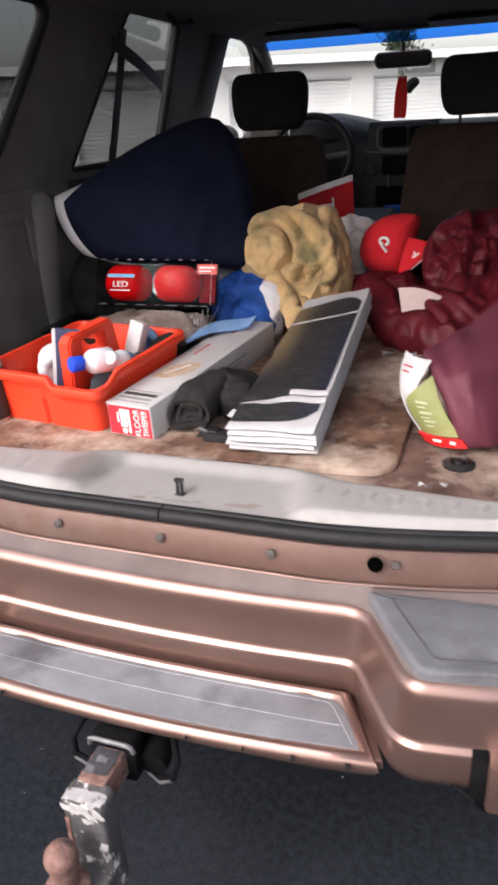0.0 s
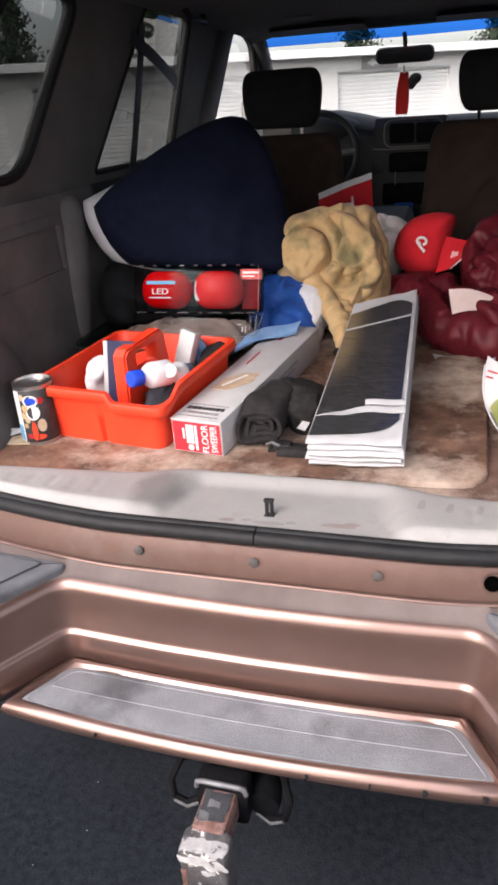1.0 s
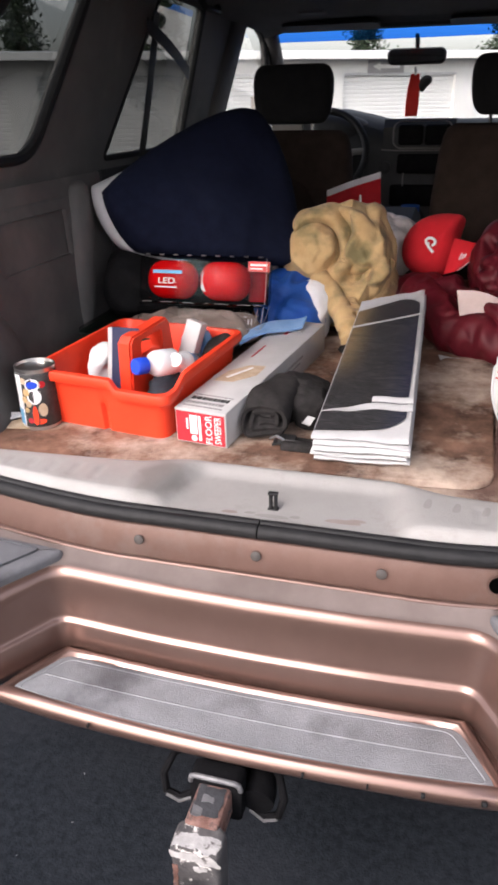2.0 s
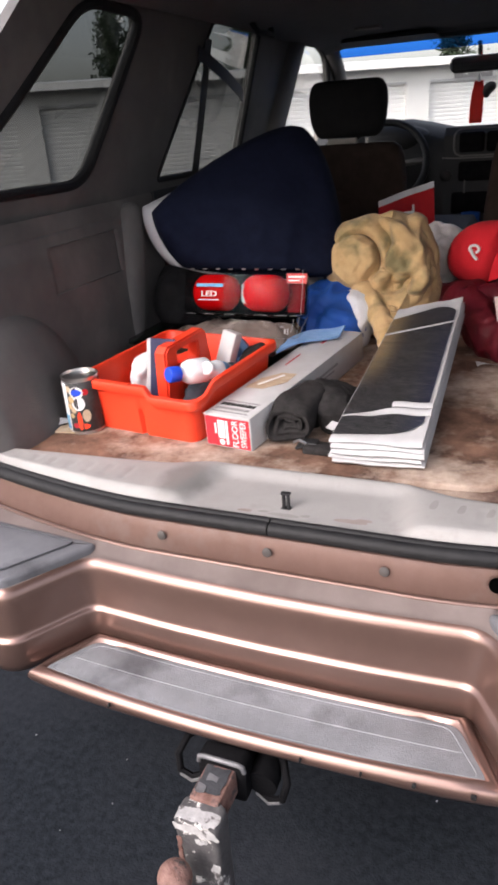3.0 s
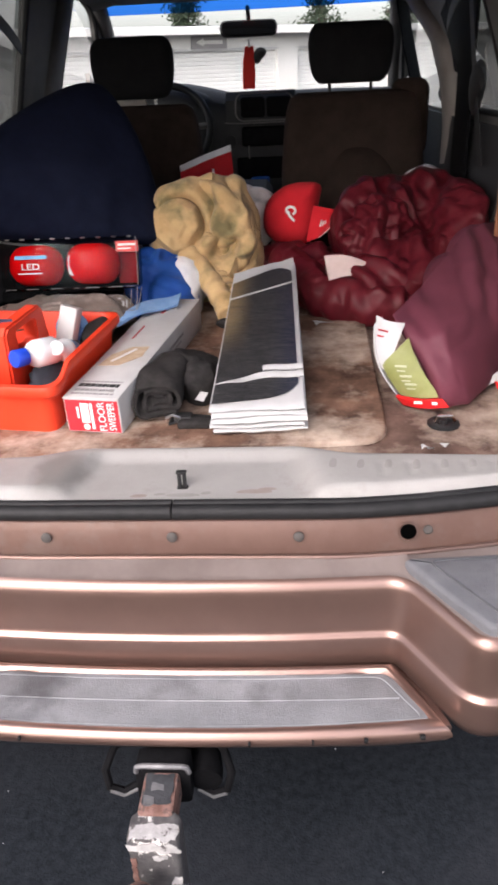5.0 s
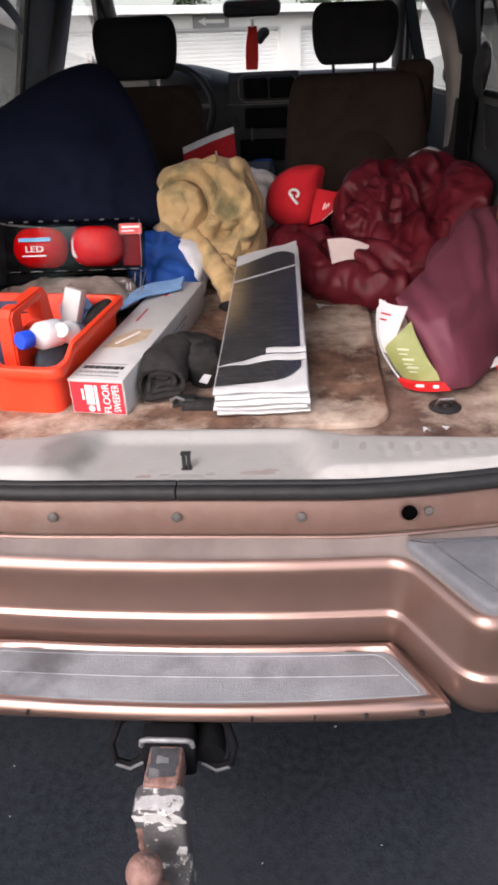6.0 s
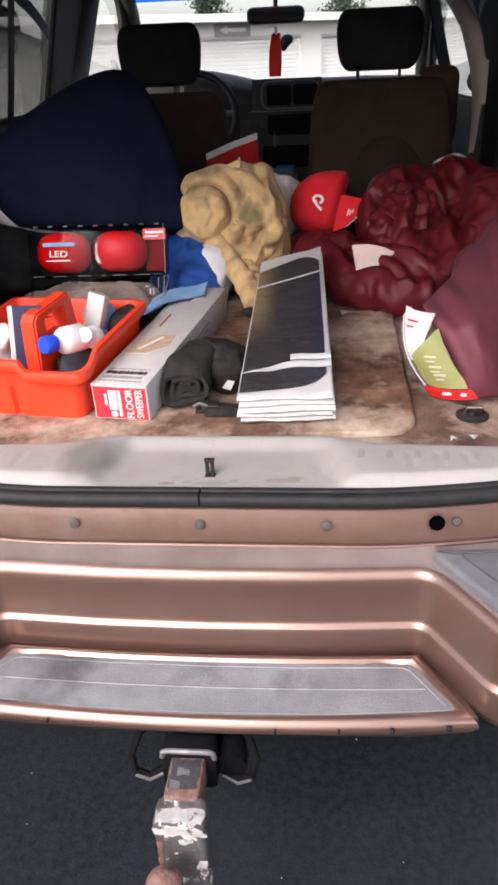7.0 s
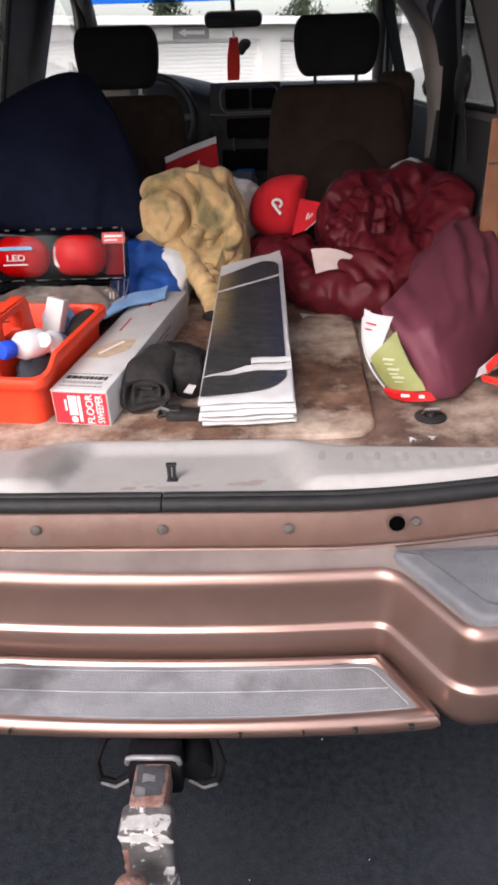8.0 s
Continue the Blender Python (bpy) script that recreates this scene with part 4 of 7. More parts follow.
def sill_pt(u, v):
    x = (u - 0.5) * 1.44
    y0 = -0.024 + 0.25 * max(0, abs(x) - 0.25) ** 1.5
    y1 = sill_back(x)
    y = y0 + (y1 - y0) * v
    rise = min(1, v / 0.14)
    fall = max(0, (v - 0.80) / 0.20)
    z = 0.780 + 0.022 * math.sin(rise * math.pi / 2) - 0.020 * fall * fall
    c = (x - 0.015) / (0.225 - 0.040 * v)
    dip = 1 / (1 + math.exp((abs(c) - 0.92) * (26 if c < 0 else 20)))
    t = min(1, max(0, (v - 0.72) / 0.28))
    bed = 0.7785 + 0.002 * v + (z - 0.7785) * t * t * (3 - 2 * t)
    z += (min(z, bed) - z) * dip
    # moulded grip ribs beside the recess
    if 0.29 < abs(x) < 0.60 and 0.25 < v < 0.62:
        z -= 0.0022 * max(0, math.sin(abs(x) * 2 * math.pi / 0.045)) ** 2
    return (x, y, z)


sill = part("sill_plate", sheet(240, 26, sill_pt, 0.004), sillgrey, car, "pale grey grimy plastic sill plate with shade painted in its latch hollow", smooth=50)
def sill_patch(x0, x1, w0, w1, lift, lean=0.0, taper=0.0, nu=14, nv=10):
    """A thin mark that follows the sill, with rounded ends."""
    def f(u, v):
        r = 1 - 0.5 * (2 * v - 1) ** 4
        x = (x0 + x1) / 2 + (u - 0.5) * (x1 - x0) * (1 - taper * v) * r + lean * v
        p = sill_pt(x / 1.44 + 0.5, w0 + (w1 - w0) * v)
        return (p[0], p[1], p[2] + lift)
    return sheet(nu, nv, f)


grime_shade = surface("grey_sill_grime_shade", (0.235, 0.225, 0.215), (0.285, 0.275, 0.265), 30, 0.8, 0, 0.1, 200)
redgrime = surface("reddish_sill_grime", (0.23, 0.185, 0.17), (0.29, 0.25, 0.235), 30, 0.8, 0, 0.1, 200)
# thin dark strips painted as the shade between the grip ribs
for side in (1,):
    for k in range(8):
        x = side * (0.245 + 0.045 * k)
        part("groove_shade", sill_patch(x - 0.007, x + 0.007, 0.40 + 0.05 * (k < 3), 0.66, 0.0009, 0.004 * side, 0.3, 4, 6), grime_shade, sill)
for x0, x1, w0, w1, mt in ((-0.046, -0.026, 0.13, 0.17, grime_shade), (0.030, 0.048, 0.14, 0.19, grime_shade), (-0.030, 0.034, 0.10, 0.16, grime_shade), (0.085, 0.150, 0.15, 0.22, redgrime), (0.120, 0.155, 0.20, 0.25, redgrime), (-0.085, -0.055, 0.10, 0.15, redgrime)):
    part("grime_mark", sill_patch(x0, x1, w0, w1, 0.0009, 0.004, 0.3, 8, 5), mt, sill)
striker = part("latch_striker", tube([(-0.0042, 0.024, 0.776), (-0.0042, 0.024, 0.808)], 0.0034, 8), blackplastic, car, "black steel latch striker")
part("pin", tube([(0.0042, 0.024, 0.776), (0.0042, 0.024, 0.808)], 0.0034, 8), blackplastic, striker)
part("striker_cap", box(-0.0088, 0.0088, 0.019, 0.029, 0.8055, 0.8105, 0.002), blackplastic, striker)
part("striker_foot", box(-0.0095, 0.0095, 0.018, 0.032, 0.776, 0.7800, 0.0015), blackplastic, striker)
part("base_plate", box(-0.030, 0.032, 0.024, 0.032, 0.776, 0.7785, 0.0008), rubber, striker)

# floor of the cargo bay: the full-width carpet and a thicker panel on it
def floor_pt(u, v):
    x = (u - 0.5) * 1.44
    y = (sill_back(x) - 0.004) * (1 - v) + 1.97 * v
    return (x, y, fz(y) - 0.009 + 0.003 * noise.noise(Vector((u * 9, v * 12, 1))) - 0.004 * max(0, 1 - v * 60))


part("cargo_floor", sheet(60, 90, floor_pt, 0.02), carpet, car, "brown soiled cargo carpet", smooth=60)


def panel_outline():
    pts = [(-0.70, 0.102), (-0.45, 0.110), (-0.20, 0.134), (0.0, 0.152), (0.20, 0.164), (0.285, 0.169)]
    for k in range(7):
        a = radians(-90 + 90 * k / 6)
        pts.append((0.300 + 0.055 * math.cos(a), 0.226 + 0.055 * math.sin(a)))
    pts += [(0.362, 0.6), (0.366, 1.1), (0.37, 1.9), (-0.70, 1.9)]
    return pts


bm = prism(panel_outline(), 0, 0.012, bev=0.006, seg=3)
bmesh.ops.triangulate(bm, faces=[f for f in bm.faces if len(f.verts) > 4])
for v in bm.verts:
    v.co.z += fz(v.co.y) - 0.008
part("floor_panel", bm, carpet_pale, car, "sand-stained carpeted floor panel with a rounded corner", smooth=50)
ring = part("tie_down_ring", lathe([(0.030, 0), (0.030, 0.004), (0.024, 0.008), (0.018, 0.008), (0.016, 0.003), (0.008, 0.003), (0.007, 0.010), (0.001, 0.011)], Matrix.Translation((0.463, 0.250, fz(0.25) - 0.009)), 24), blackplastic, car, "black round tie-down fitting")
part("hook", tube([(0.445, 0.243, fz(.25)), (0.450, 0.240, fz(.25) + 0.012), (0.475, 0.242, fz(.25) + 0.012), (0.483, 0.246, fz(.25))], 0.003, 8), chrome, ring)


# sides: pillars and openings, leaning in above the belt line
BELT, ROOF = 1.225, 1.725


def side_x(z):
    return 0.735 - 0.17 * max(0, z - BELT)


def wall_with_holes(outline, holes, s, thick, name, material, label, inset=0.0):
    bm = bmesh.new()
    edges = []
    for loop in (outline, *holes):
        vs = [bm.verts.new((s * (side_x(z) - inset), y, z)) for y, z in loop]
        edges += [bm.edges.new((a, b)) for a, b in zip(vs, vs[1:] + vs[:1])]
    bmesh.ops.triangle_fill(bm, use_beauty=True, use_dissolve=False, edges=edges)
    bmesh.ops.recalc_face_normals(bm, faces=bm.faces)
    r = bmesh.ops.extrude_face_region(bm, geom=bm.faces[:])
    for v in r["geom"]:
        if isinstance(v, bmesh.types.BMVert):
            v.co.x += s * thick
    return part(name, bm, material, car, label, smooth=30)


def smooth_loop(ctrl, r=0.05, n=5):
    pts = []
    for i, p in enumerate(ctrl):
        p, a, b = Vector(p), Vector(ctrl[i - 1]), Vector(ctrl[(i + 1) % len(ctrl)])
        ra, rb = min(r, (a - p).length * 0.45), min(r, (b - p).length * 0.45)
        q0, q1 = p + (a - p).normalized() * ra, p + (b - p).normalized() * rb
        for k in range(n + 1):
            t = k / n
            pts.append(tuple(q0 * (1 - t) ** 2 + p * 2 * t * (1 - t) + q1 * t * t))
    return pts


QUARTER = smooth_loop([(0.12, 1.290), (0.615, 1.284), (0.903, 1.674), (0.625, 1.679), (0.385, 1.485)], 0.075, 7)
REAR = smooth_loop([(0.99, 1.26), (1.61, 1.26), (1.728, 1.694), (1.335, 1.698)], 0.03)
FRONT = smooth_loop([(2.00, 1.24), (3.05, 1.24), (2.69, 1.53), (2.59, 1.655), (2.36, 1.708), (2.17, 1.66), (2.05, 1.45)], 0.06)
FRONT_R = smooth_loop([(1.825, 1.205), (3.05, 1.24), (2.70, 1.55), (2.56, 1.640), (2.30, 1.645), (1.985, 1.47)], 0.06)
OUT = [(0.02, BELT), (3.35, BELT), (2.56, ROOF), (0.52, ROOF), (0.40, 1.660), (0.30, 1.565)]
for s in (-1, 1):
    side = "driver side" if s < 0 else "passenger side"
    wall_with_holes(OUT, [QUARTER, REAR, FRONT if s < 0 else FRONT_R], s, 0.03, "pillar_trim", trim_grey, "dark grey pillar trim round the side windows")
    for loop, glass, nm, lab in ((QUARTER, privacy, "quarter_window", "tinted rear quarter window"), (REAR, privacy, "rear_door_window", "tinted rear door window"), (FRONT if s < 0 else FRONT_R, clear if s < 0 else sideglass, "front_door_window", "front door window")):
        bm = bmesh.new()
        f = bm.faces.new([bm.verts.new((s * (side_x(z) + 0.018), y, z)) for y, z in loop])
        win = part(nm, bm, glass, car, lab, smooth=0)
        bm = tube([(s * (side_x(z) + 0.004), y, z) for y, z in loop + loop[:1]], 0.013 if nm == "quarter_window" else 0.009, 8)
        part("rubber_frame", bm, rubber, win)
    # lower quarter trim with the wheel house swelling into the bay

    def trim_pt(u, v, s=s):
        y, z = 0.035 + 0.90 * u, 0.77 + 0.46 * v
        x = 0.715 - 0.02 * (1 - v)
        d = ((y - 0.20) / 0.24) ** 2 + ((z - 0.72) / 0.32) ** 2
        x -= 0.075 * max(0, 1 - d) ** 0.55
        if v > 0.82:
            x += 0.012 * (v - 0.82) / 0.18
        if abs(z - 1.189) < 0.0045:
            x += 0.010
        # shallow cover panel with a shadow gap round it
        ry, rz = abs(y - 0.545) - 0.150, abs(z - 1.108) - 0.058
        if max(ry, rz) < 0:
            x += 0.004 if max(ry, rz) < -0.006 else 0.012
        x += 0.25 * max(0, 0.05 - u)
        return (s * x, y, z)
    lower = part("quarter_trim", sheet(120, 110, trim_pt, 0.01), trim_grey, car, "dark grey moulded cargo side trim", smooth=60)
    for y, z in ((0.452, 1.143), (0.670, 1.144)):
        part("trim_clip", box(s * 0.716 - 0.008, s * 0.716 + 0.008, y - 0.010, y + 0.010, z - 0.012, z + 0.012, 0.003), blackplastic, lower)
    if s < 0:
        part("seat_bolster", loft([[(s * 0.706 + 0.036 * f * math.cos(a), 0.752 + 0.14 * (z - 1.0) + 0.050 * f * math.sin(a), z) for a in [2 * math.pi * k / 18 for k in range(18)]] for z, f in ((0.84, 0.7), (0.90, 0.85), (1.0, 1.0), (1.1, 1.0), (1.17, 0.9), (1.205, 0.7), (1.22, 0.35))]), trim_grey, car, "worn grey bolster beside the folded seat", smooth=80)
    part("door_trim", sheet(30, 16, lambda u, v, s=s: (s * (0.70 + 0.02 * v - 0.035 * math.exp(-((v - 0.62) / 0.12) ** 2)), 0.93 + 2.35 * u, 0.45 + 0.785 * v), 0.012), dashmat, car, "dark door trim")
    part("belt_strap", sheet(12, 2, lambda u, v, s=s: (s * (0.655 - 0.012 * math.sin(3 * u)), 1.20 + 0.32 * u + 0.010 * (v - 0.5), 1.600 - 0.115 * u + 0.040 * (v - 0.5)), 0.002), blackplastic, car, "black seat belt strap")
    part("belt_strap", sheet(12, 2, lambda u, v, s=s: (s * (0.655 + 0.03 * u), 1.28 - 0.15 * u + 0.045 * (v - 0.5) - 0.04 * u * u, 1.64 - 0.50 * u), 0.002), blackplastic, car, "black seat belt strap")
    if s > 0:
        part("belt_strap", sheet(14, 3, lambda u, v: (0.640 + 0.012 * u + 0.075 * (v - 0.5), 2.46 - 0.50 * u + 0.22 * (v - 0.5), 1.63 - 0.34 * u - 0.05 * u * (1 - u)), 0.003), webbing, car, "black seat belt strap")
        part("belt_guide", lump([((0.680, 1.17, 1.345), (0.014, 0.045, 0.040)), ((0.68, 1.19, 1.30), (0.012, 0.025, 0.04))], 0.01, (), 3), blackplastic, car, "black seat belt guide")
    # B pillar cover, rounded; light on the passenger one put into paler trim
    if s > 0:
        def pillar_y(z):
            return 1.71 + 0.9 * max(0, z - 1.33) + 2.2 * max(0, z - 1.47)
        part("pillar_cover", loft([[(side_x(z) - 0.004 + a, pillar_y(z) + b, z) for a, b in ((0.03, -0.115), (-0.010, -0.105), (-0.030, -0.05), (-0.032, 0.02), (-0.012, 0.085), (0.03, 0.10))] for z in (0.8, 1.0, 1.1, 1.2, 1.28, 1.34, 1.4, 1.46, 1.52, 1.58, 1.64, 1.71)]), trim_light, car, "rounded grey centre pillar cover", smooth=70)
        def frame_y(z):
            return 1.455 + 0.10 * max(0, z - 1.30) + 2.0 * max(0, z - 1.37)
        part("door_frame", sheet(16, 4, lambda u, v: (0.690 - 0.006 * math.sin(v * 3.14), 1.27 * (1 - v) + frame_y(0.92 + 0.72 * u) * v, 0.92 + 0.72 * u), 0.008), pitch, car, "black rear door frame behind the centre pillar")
    else:
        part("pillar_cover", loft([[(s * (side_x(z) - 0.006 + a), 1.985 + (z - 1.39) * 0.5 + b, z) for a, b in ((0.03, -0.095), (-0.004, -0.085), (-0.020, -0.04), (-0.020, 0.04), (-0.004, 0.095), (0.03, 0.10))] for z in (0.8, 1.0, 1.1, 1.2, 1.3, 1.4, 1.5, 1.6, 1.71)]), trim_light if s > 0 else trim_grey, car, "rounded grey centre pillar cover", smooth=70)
    part("windscreen_pillar", tube([(s * 0.63, 2.50, 1.705), (s * 0.655, 2.72, 1.61), (s * 0.69, 3.0, 1.43), (s * 0.72, 3.25, 1.24)], [0.035, 0.034, 0.034, 0.036], 10), trim_grey, car, "grey windscreen pillar trim")
    part("grab_handle", tube([(s * 0.60, 1.50, 1.70), (s * 0.585, 1.52, 1.67), (s * 0.585, 1.66, 1.67), (s * 0.60, 1.68, 1.70)], 0.010, 8), blackplastic, car, "black grab handle")
    part("sun_visor", prism(rounded(0.40, 0.15, 0.03), -0.008, 0.008, pose(s * 0.34, 2.42, 1.682, -4, 0, 0), 0.006), blackplastic, car, "black folded sun visor")
    # plain outer body and wheels below the windows
    part("body_side", loft([[(s * x, y, z) for x, z in ((0.74, BELT), (0.80, 1.20), (0.87, 1.05), (0.885, 0.8), (0.86, 0.50), (0.80, 0.42), (0.76, 0.42))] for y in (0.12, 0.5, 1.5, 2.5, 3.6, 4.2)], closed=False), bronze, car, "bronze body side", smooth=50)
    for y in (0.75, 3.55):
        m = frame_at((s * 0.70, y, 0.365), (0, 1, 0), (0, 0, 1)) if s > 0 else frame_at((s * 0.70, y, 0.365), (0, -1, 0), (0, 0, 1))
        w = part("wheel", lathe([(0.20, -0.10), (0.34, -0.10), (0.362, -0.07), (0.362, 0.08), (0.34, 0.11), (0.235, 0.115), (0.225, 0.10)], m, 32), rubber, car, "black tyre")
        part("rim", lathe([(0.235, 0.06), (0.23, 0.10), (0.19, 0.085), (0.06, 0.10), (0.001, 0.10)], m, 24), wheelrim, w)
part("door_mirror", lump([((-0.99, 3.0, 1.27), (0.085, 0.05, 0.065))], folds=(), sub=3), blackplastic, car, "black door mirror")
part("door_mirror", lump([((0.99, 3.0, 1.27), (0.085, 0.05, 0.065))], folds=(), sub=3), blackplastic, car, "black door mirror")
part("mirror_sail", prism([(0, 0), (0.38, 0), (0.34, 0.03), (0.02, 0.19)], 0, 0.02, frame_at((-0.752, 2.62, 1.235), (0, 1, 0), (0, 0, 1))), trim_light, car, "window corner trim", smooth=0)


def liner(u, v):
    y = 0.50 + 2.06 * v
    x = (u - 0.5) * 1.30
    z = 1.716 - 0.020 * v ** 2 + 0.018 * (1 - (2 * u - 1) ** 2) - 0.05 * max(0, abs(2 * u - 1) - 0.86) / 0.14 * 0.35
    z -= 0.020 * math.exp(-((v - 0.985) / 0.02) ** 2)
    return (x, y - 0.05 * (1 - (2 * u - 1) ** 2) * (1 - v), z)


part("roof_lining", sheet(40, 40, liner, 0.012), headliner, car, "charcoal fabric roof lining", smooth=60)
part("roof_skin", sheet(20, 10, lambda u, v: ((u - 0.5) * 1.42, 0.44 + 2.2 * v - 0.06 * (1 - (2 * u - 1) ** 2) * (1 - v), 1.745 + 0.045 * (1 - (2 * u - 1) ** 4)), 0.004), bronze, car, "bronze roof")
part("rear_roof_rail", tube([((u - 0.5) * 1.33, 0.47 - 0.06 * (1 - (2 * u - 1) ** 2), 1.716 + 0.02 * (1 - (2 * u - 1) ** 2)) for u in [i / 20 for i in range(21)]], 0.022, 10), trim_grey, car, "grey trim along the tailgate opening")
part("dome_lamp", prism(rounded(0.10, 0.07, 0.015), -0.008, 0.004, pose(-0.36, 2.12, 1.705), 0.0), trim_light, car, "small roof lamp cover")

# windscreen, blue shade band, mirror


def screen(u, v, v0=0.0, v1=1.0):
    w = v0 + (v1 - v0) * v
    bow = 1 - (2 * u - 1) ** 2
    return ((2 * u - 1) * (0.70 - 0.09 * w), 3.20 - 0.66 * w + 0.05 * bow, 1.245 + 0.447 * w)


ws = part("windscreen", sheet(16, 6, lambda u, v: screen(u, v, 0, 0.885)), clear, car, "clear windscreen", smooth=60)
part("shade_band", sheet(16, 3, lambda u, v: screen(u, v, 0.8855, 1.0)), blueband, ws, "blue tinted band along the top")
part("screen_header", box(-0.64, 0.64, 2.50, 2.56, 1.672, 1.74, 0.01), headliner, car, "charcoal header over the windscreen")
mirror = part("rear_view_mirror", prism(rounded(0.262, 0.066, 0.028), -0.012, 0.016, frame_at((-0.007, 2.780, 1.576), (1, 0.05, 0), (0, 0.12, 1)), 0.008, 3), blackplastic, car, "black rear-view mirror")
part("mirror_glass", prism(rounded(0.246, 0.052, 0.022), 0.0165, 0.0172, frame_at((-0.007, 2.780, 1.576), (1, 0.05, 0), (0, 0.12, 1))), mirrorglass, mirror)
part("mirror_stem", tube([(-0.007, 2.79, 1.60), (-0.007, 2.77, 1.640), (-0.007, 2.73, 1.655)], 0.010, 8), blackplastic, mirror)

# dashboard, wheel, console
dash = part("dashboard", loft([[(x, y, z) for y, z in ((2.48, 0.75), (2.50, 1.02), (2.46, 1.18), (2.50, 1.275 + dz), (2.62, 1.315 + dz), (2.90, 1.318 + dz), (3.24, 1.250), (3.26, 0.7))] for x, dz in ((-0.72, 0), (-0.62, 0.02), (-0.50, 0.045), (-0.32, 0.045), (-0.20, 0.02), (-0.12, 0.0), (0.0, -0.004), (0.4, -0.004), (0.72, -0.01))]), dashmat, car, "charcoal dashboard", smooth=60)
stack = part("console_face", loft([[(x, y, z) for y, z in ((2.40, 0.72), (2.44, 1.05), (2.425, 1.29), (2.46, 1.322), (2.60, 1.322), (2.60, 0.72))] for x in (-0.10, -0.085, 0.185, 0.20)]), dashmat, dash, smooth=40)
for x0, x1, z0, z1, mt in ((-0.036, 0.068, 1.221, 1.302, pitch), (0.076, 0.182, 1.221, 1.302, pitch), (-0.035, 0.175, 1.105, 1.185, pitch), (-0.06, 0.16, 0.97, 1.06, pitch)):
    p = part("radio_panel", box(x0, x1, 2.405, 2.44, z0, z1, 0.012, 3), mt, stack)
loop = [(x, z) for x, z in rounded(0.244, 0.106, 0.034, 6, 0.066, 1.262)]
bm = tube([(x, 2.4045, z) for x, z in loop + loop[:1]], 0.0036, 6)
tube([(-0.105, 2.418, 1.203), (-0.05, 2.408, 1.200), (0.19, 2.408, 1.200)], 0.0035, 6, bm)
tube([(0.000, 2.408, 1.175), (-0.006, 2.410, 1.09), (-0.004, 2.41, 1.02)], 0.003, 6, bm)
part("bright_bead", bm, trim_mid, stack)
part("vent_knob", lathe([(0.024, 0), (0.024, 0.012), (0.015, 0.018), (0.001, 0.018)], frame_at((-0.085, 2.415, 1.13), (1, 0, 0), (0, 0, 1)), 16), blackplastic, stack)
wheel_m = frame_at((-0.362, 2.40, 1.185), (1, 0, 0), (0, 0.42, 0.9))
wr = [wheel_m @ Vector((0.192 * math.cos(a), 0.192 * math.sin(a), 0)) for a in [2 * math.pi * i / 40 for i in range(41)]]
sw = part("steering_wheel", tube(wr, 0.016, 10), blackplastic, car, "black steering wheel")
part("hub", lump([(wheel_m @ Vector((0, -0.01, -0.01)), (0.085, 0.04, 0.07))], folds=(), sub=3), blackplastic, sw)
bm = bmesh.new()
for a in (5, 175, 250, 290):
    tube([wheel_m @ Vector((0.06 * math.cos(radians(a)), 0.06 * math.sin(radians(a)), -0.01)), wheel_m @ Vector((0.188 * math.cos(radians(a)), 0.188 * math.sin(radians(a)), 0))], 0.014, 8, bm)
part("spoke", bm, trim_grey, sw)
part("instrument_cowl", lump([((-0.37, 2.56, 1.275), (0.21, 0.10, 0.075))], folds=(), sub=4), dashmat, dash)
console = part("centre_console", loft([[(x * w, y, z) for x, z in ((-0.105, 0.5), (-0.105, h - 0.03), (-0.085, h), (0.085, h), (0.105, h - 0.03), (0.105, 0.5))] for y, h, w in ((1.62, 0.95, 1.0), (1.66, 1.0, 1.0), (1.98, 1.02, 1.0), (2.02, 0.93, 0.95), (2.40, 0.90, 0.95), (2.44, 0.98, 0.95))]), dashmat, car, "dark centre console")
part("cup", lathe([(0.030, 0), (0.038, 0.10), (0.036, 0.10), (0.028, 0.006), (0.001, 0.006)], Matrix.Translation((0.05, 2.2, 0.90)), 20), royal, console)


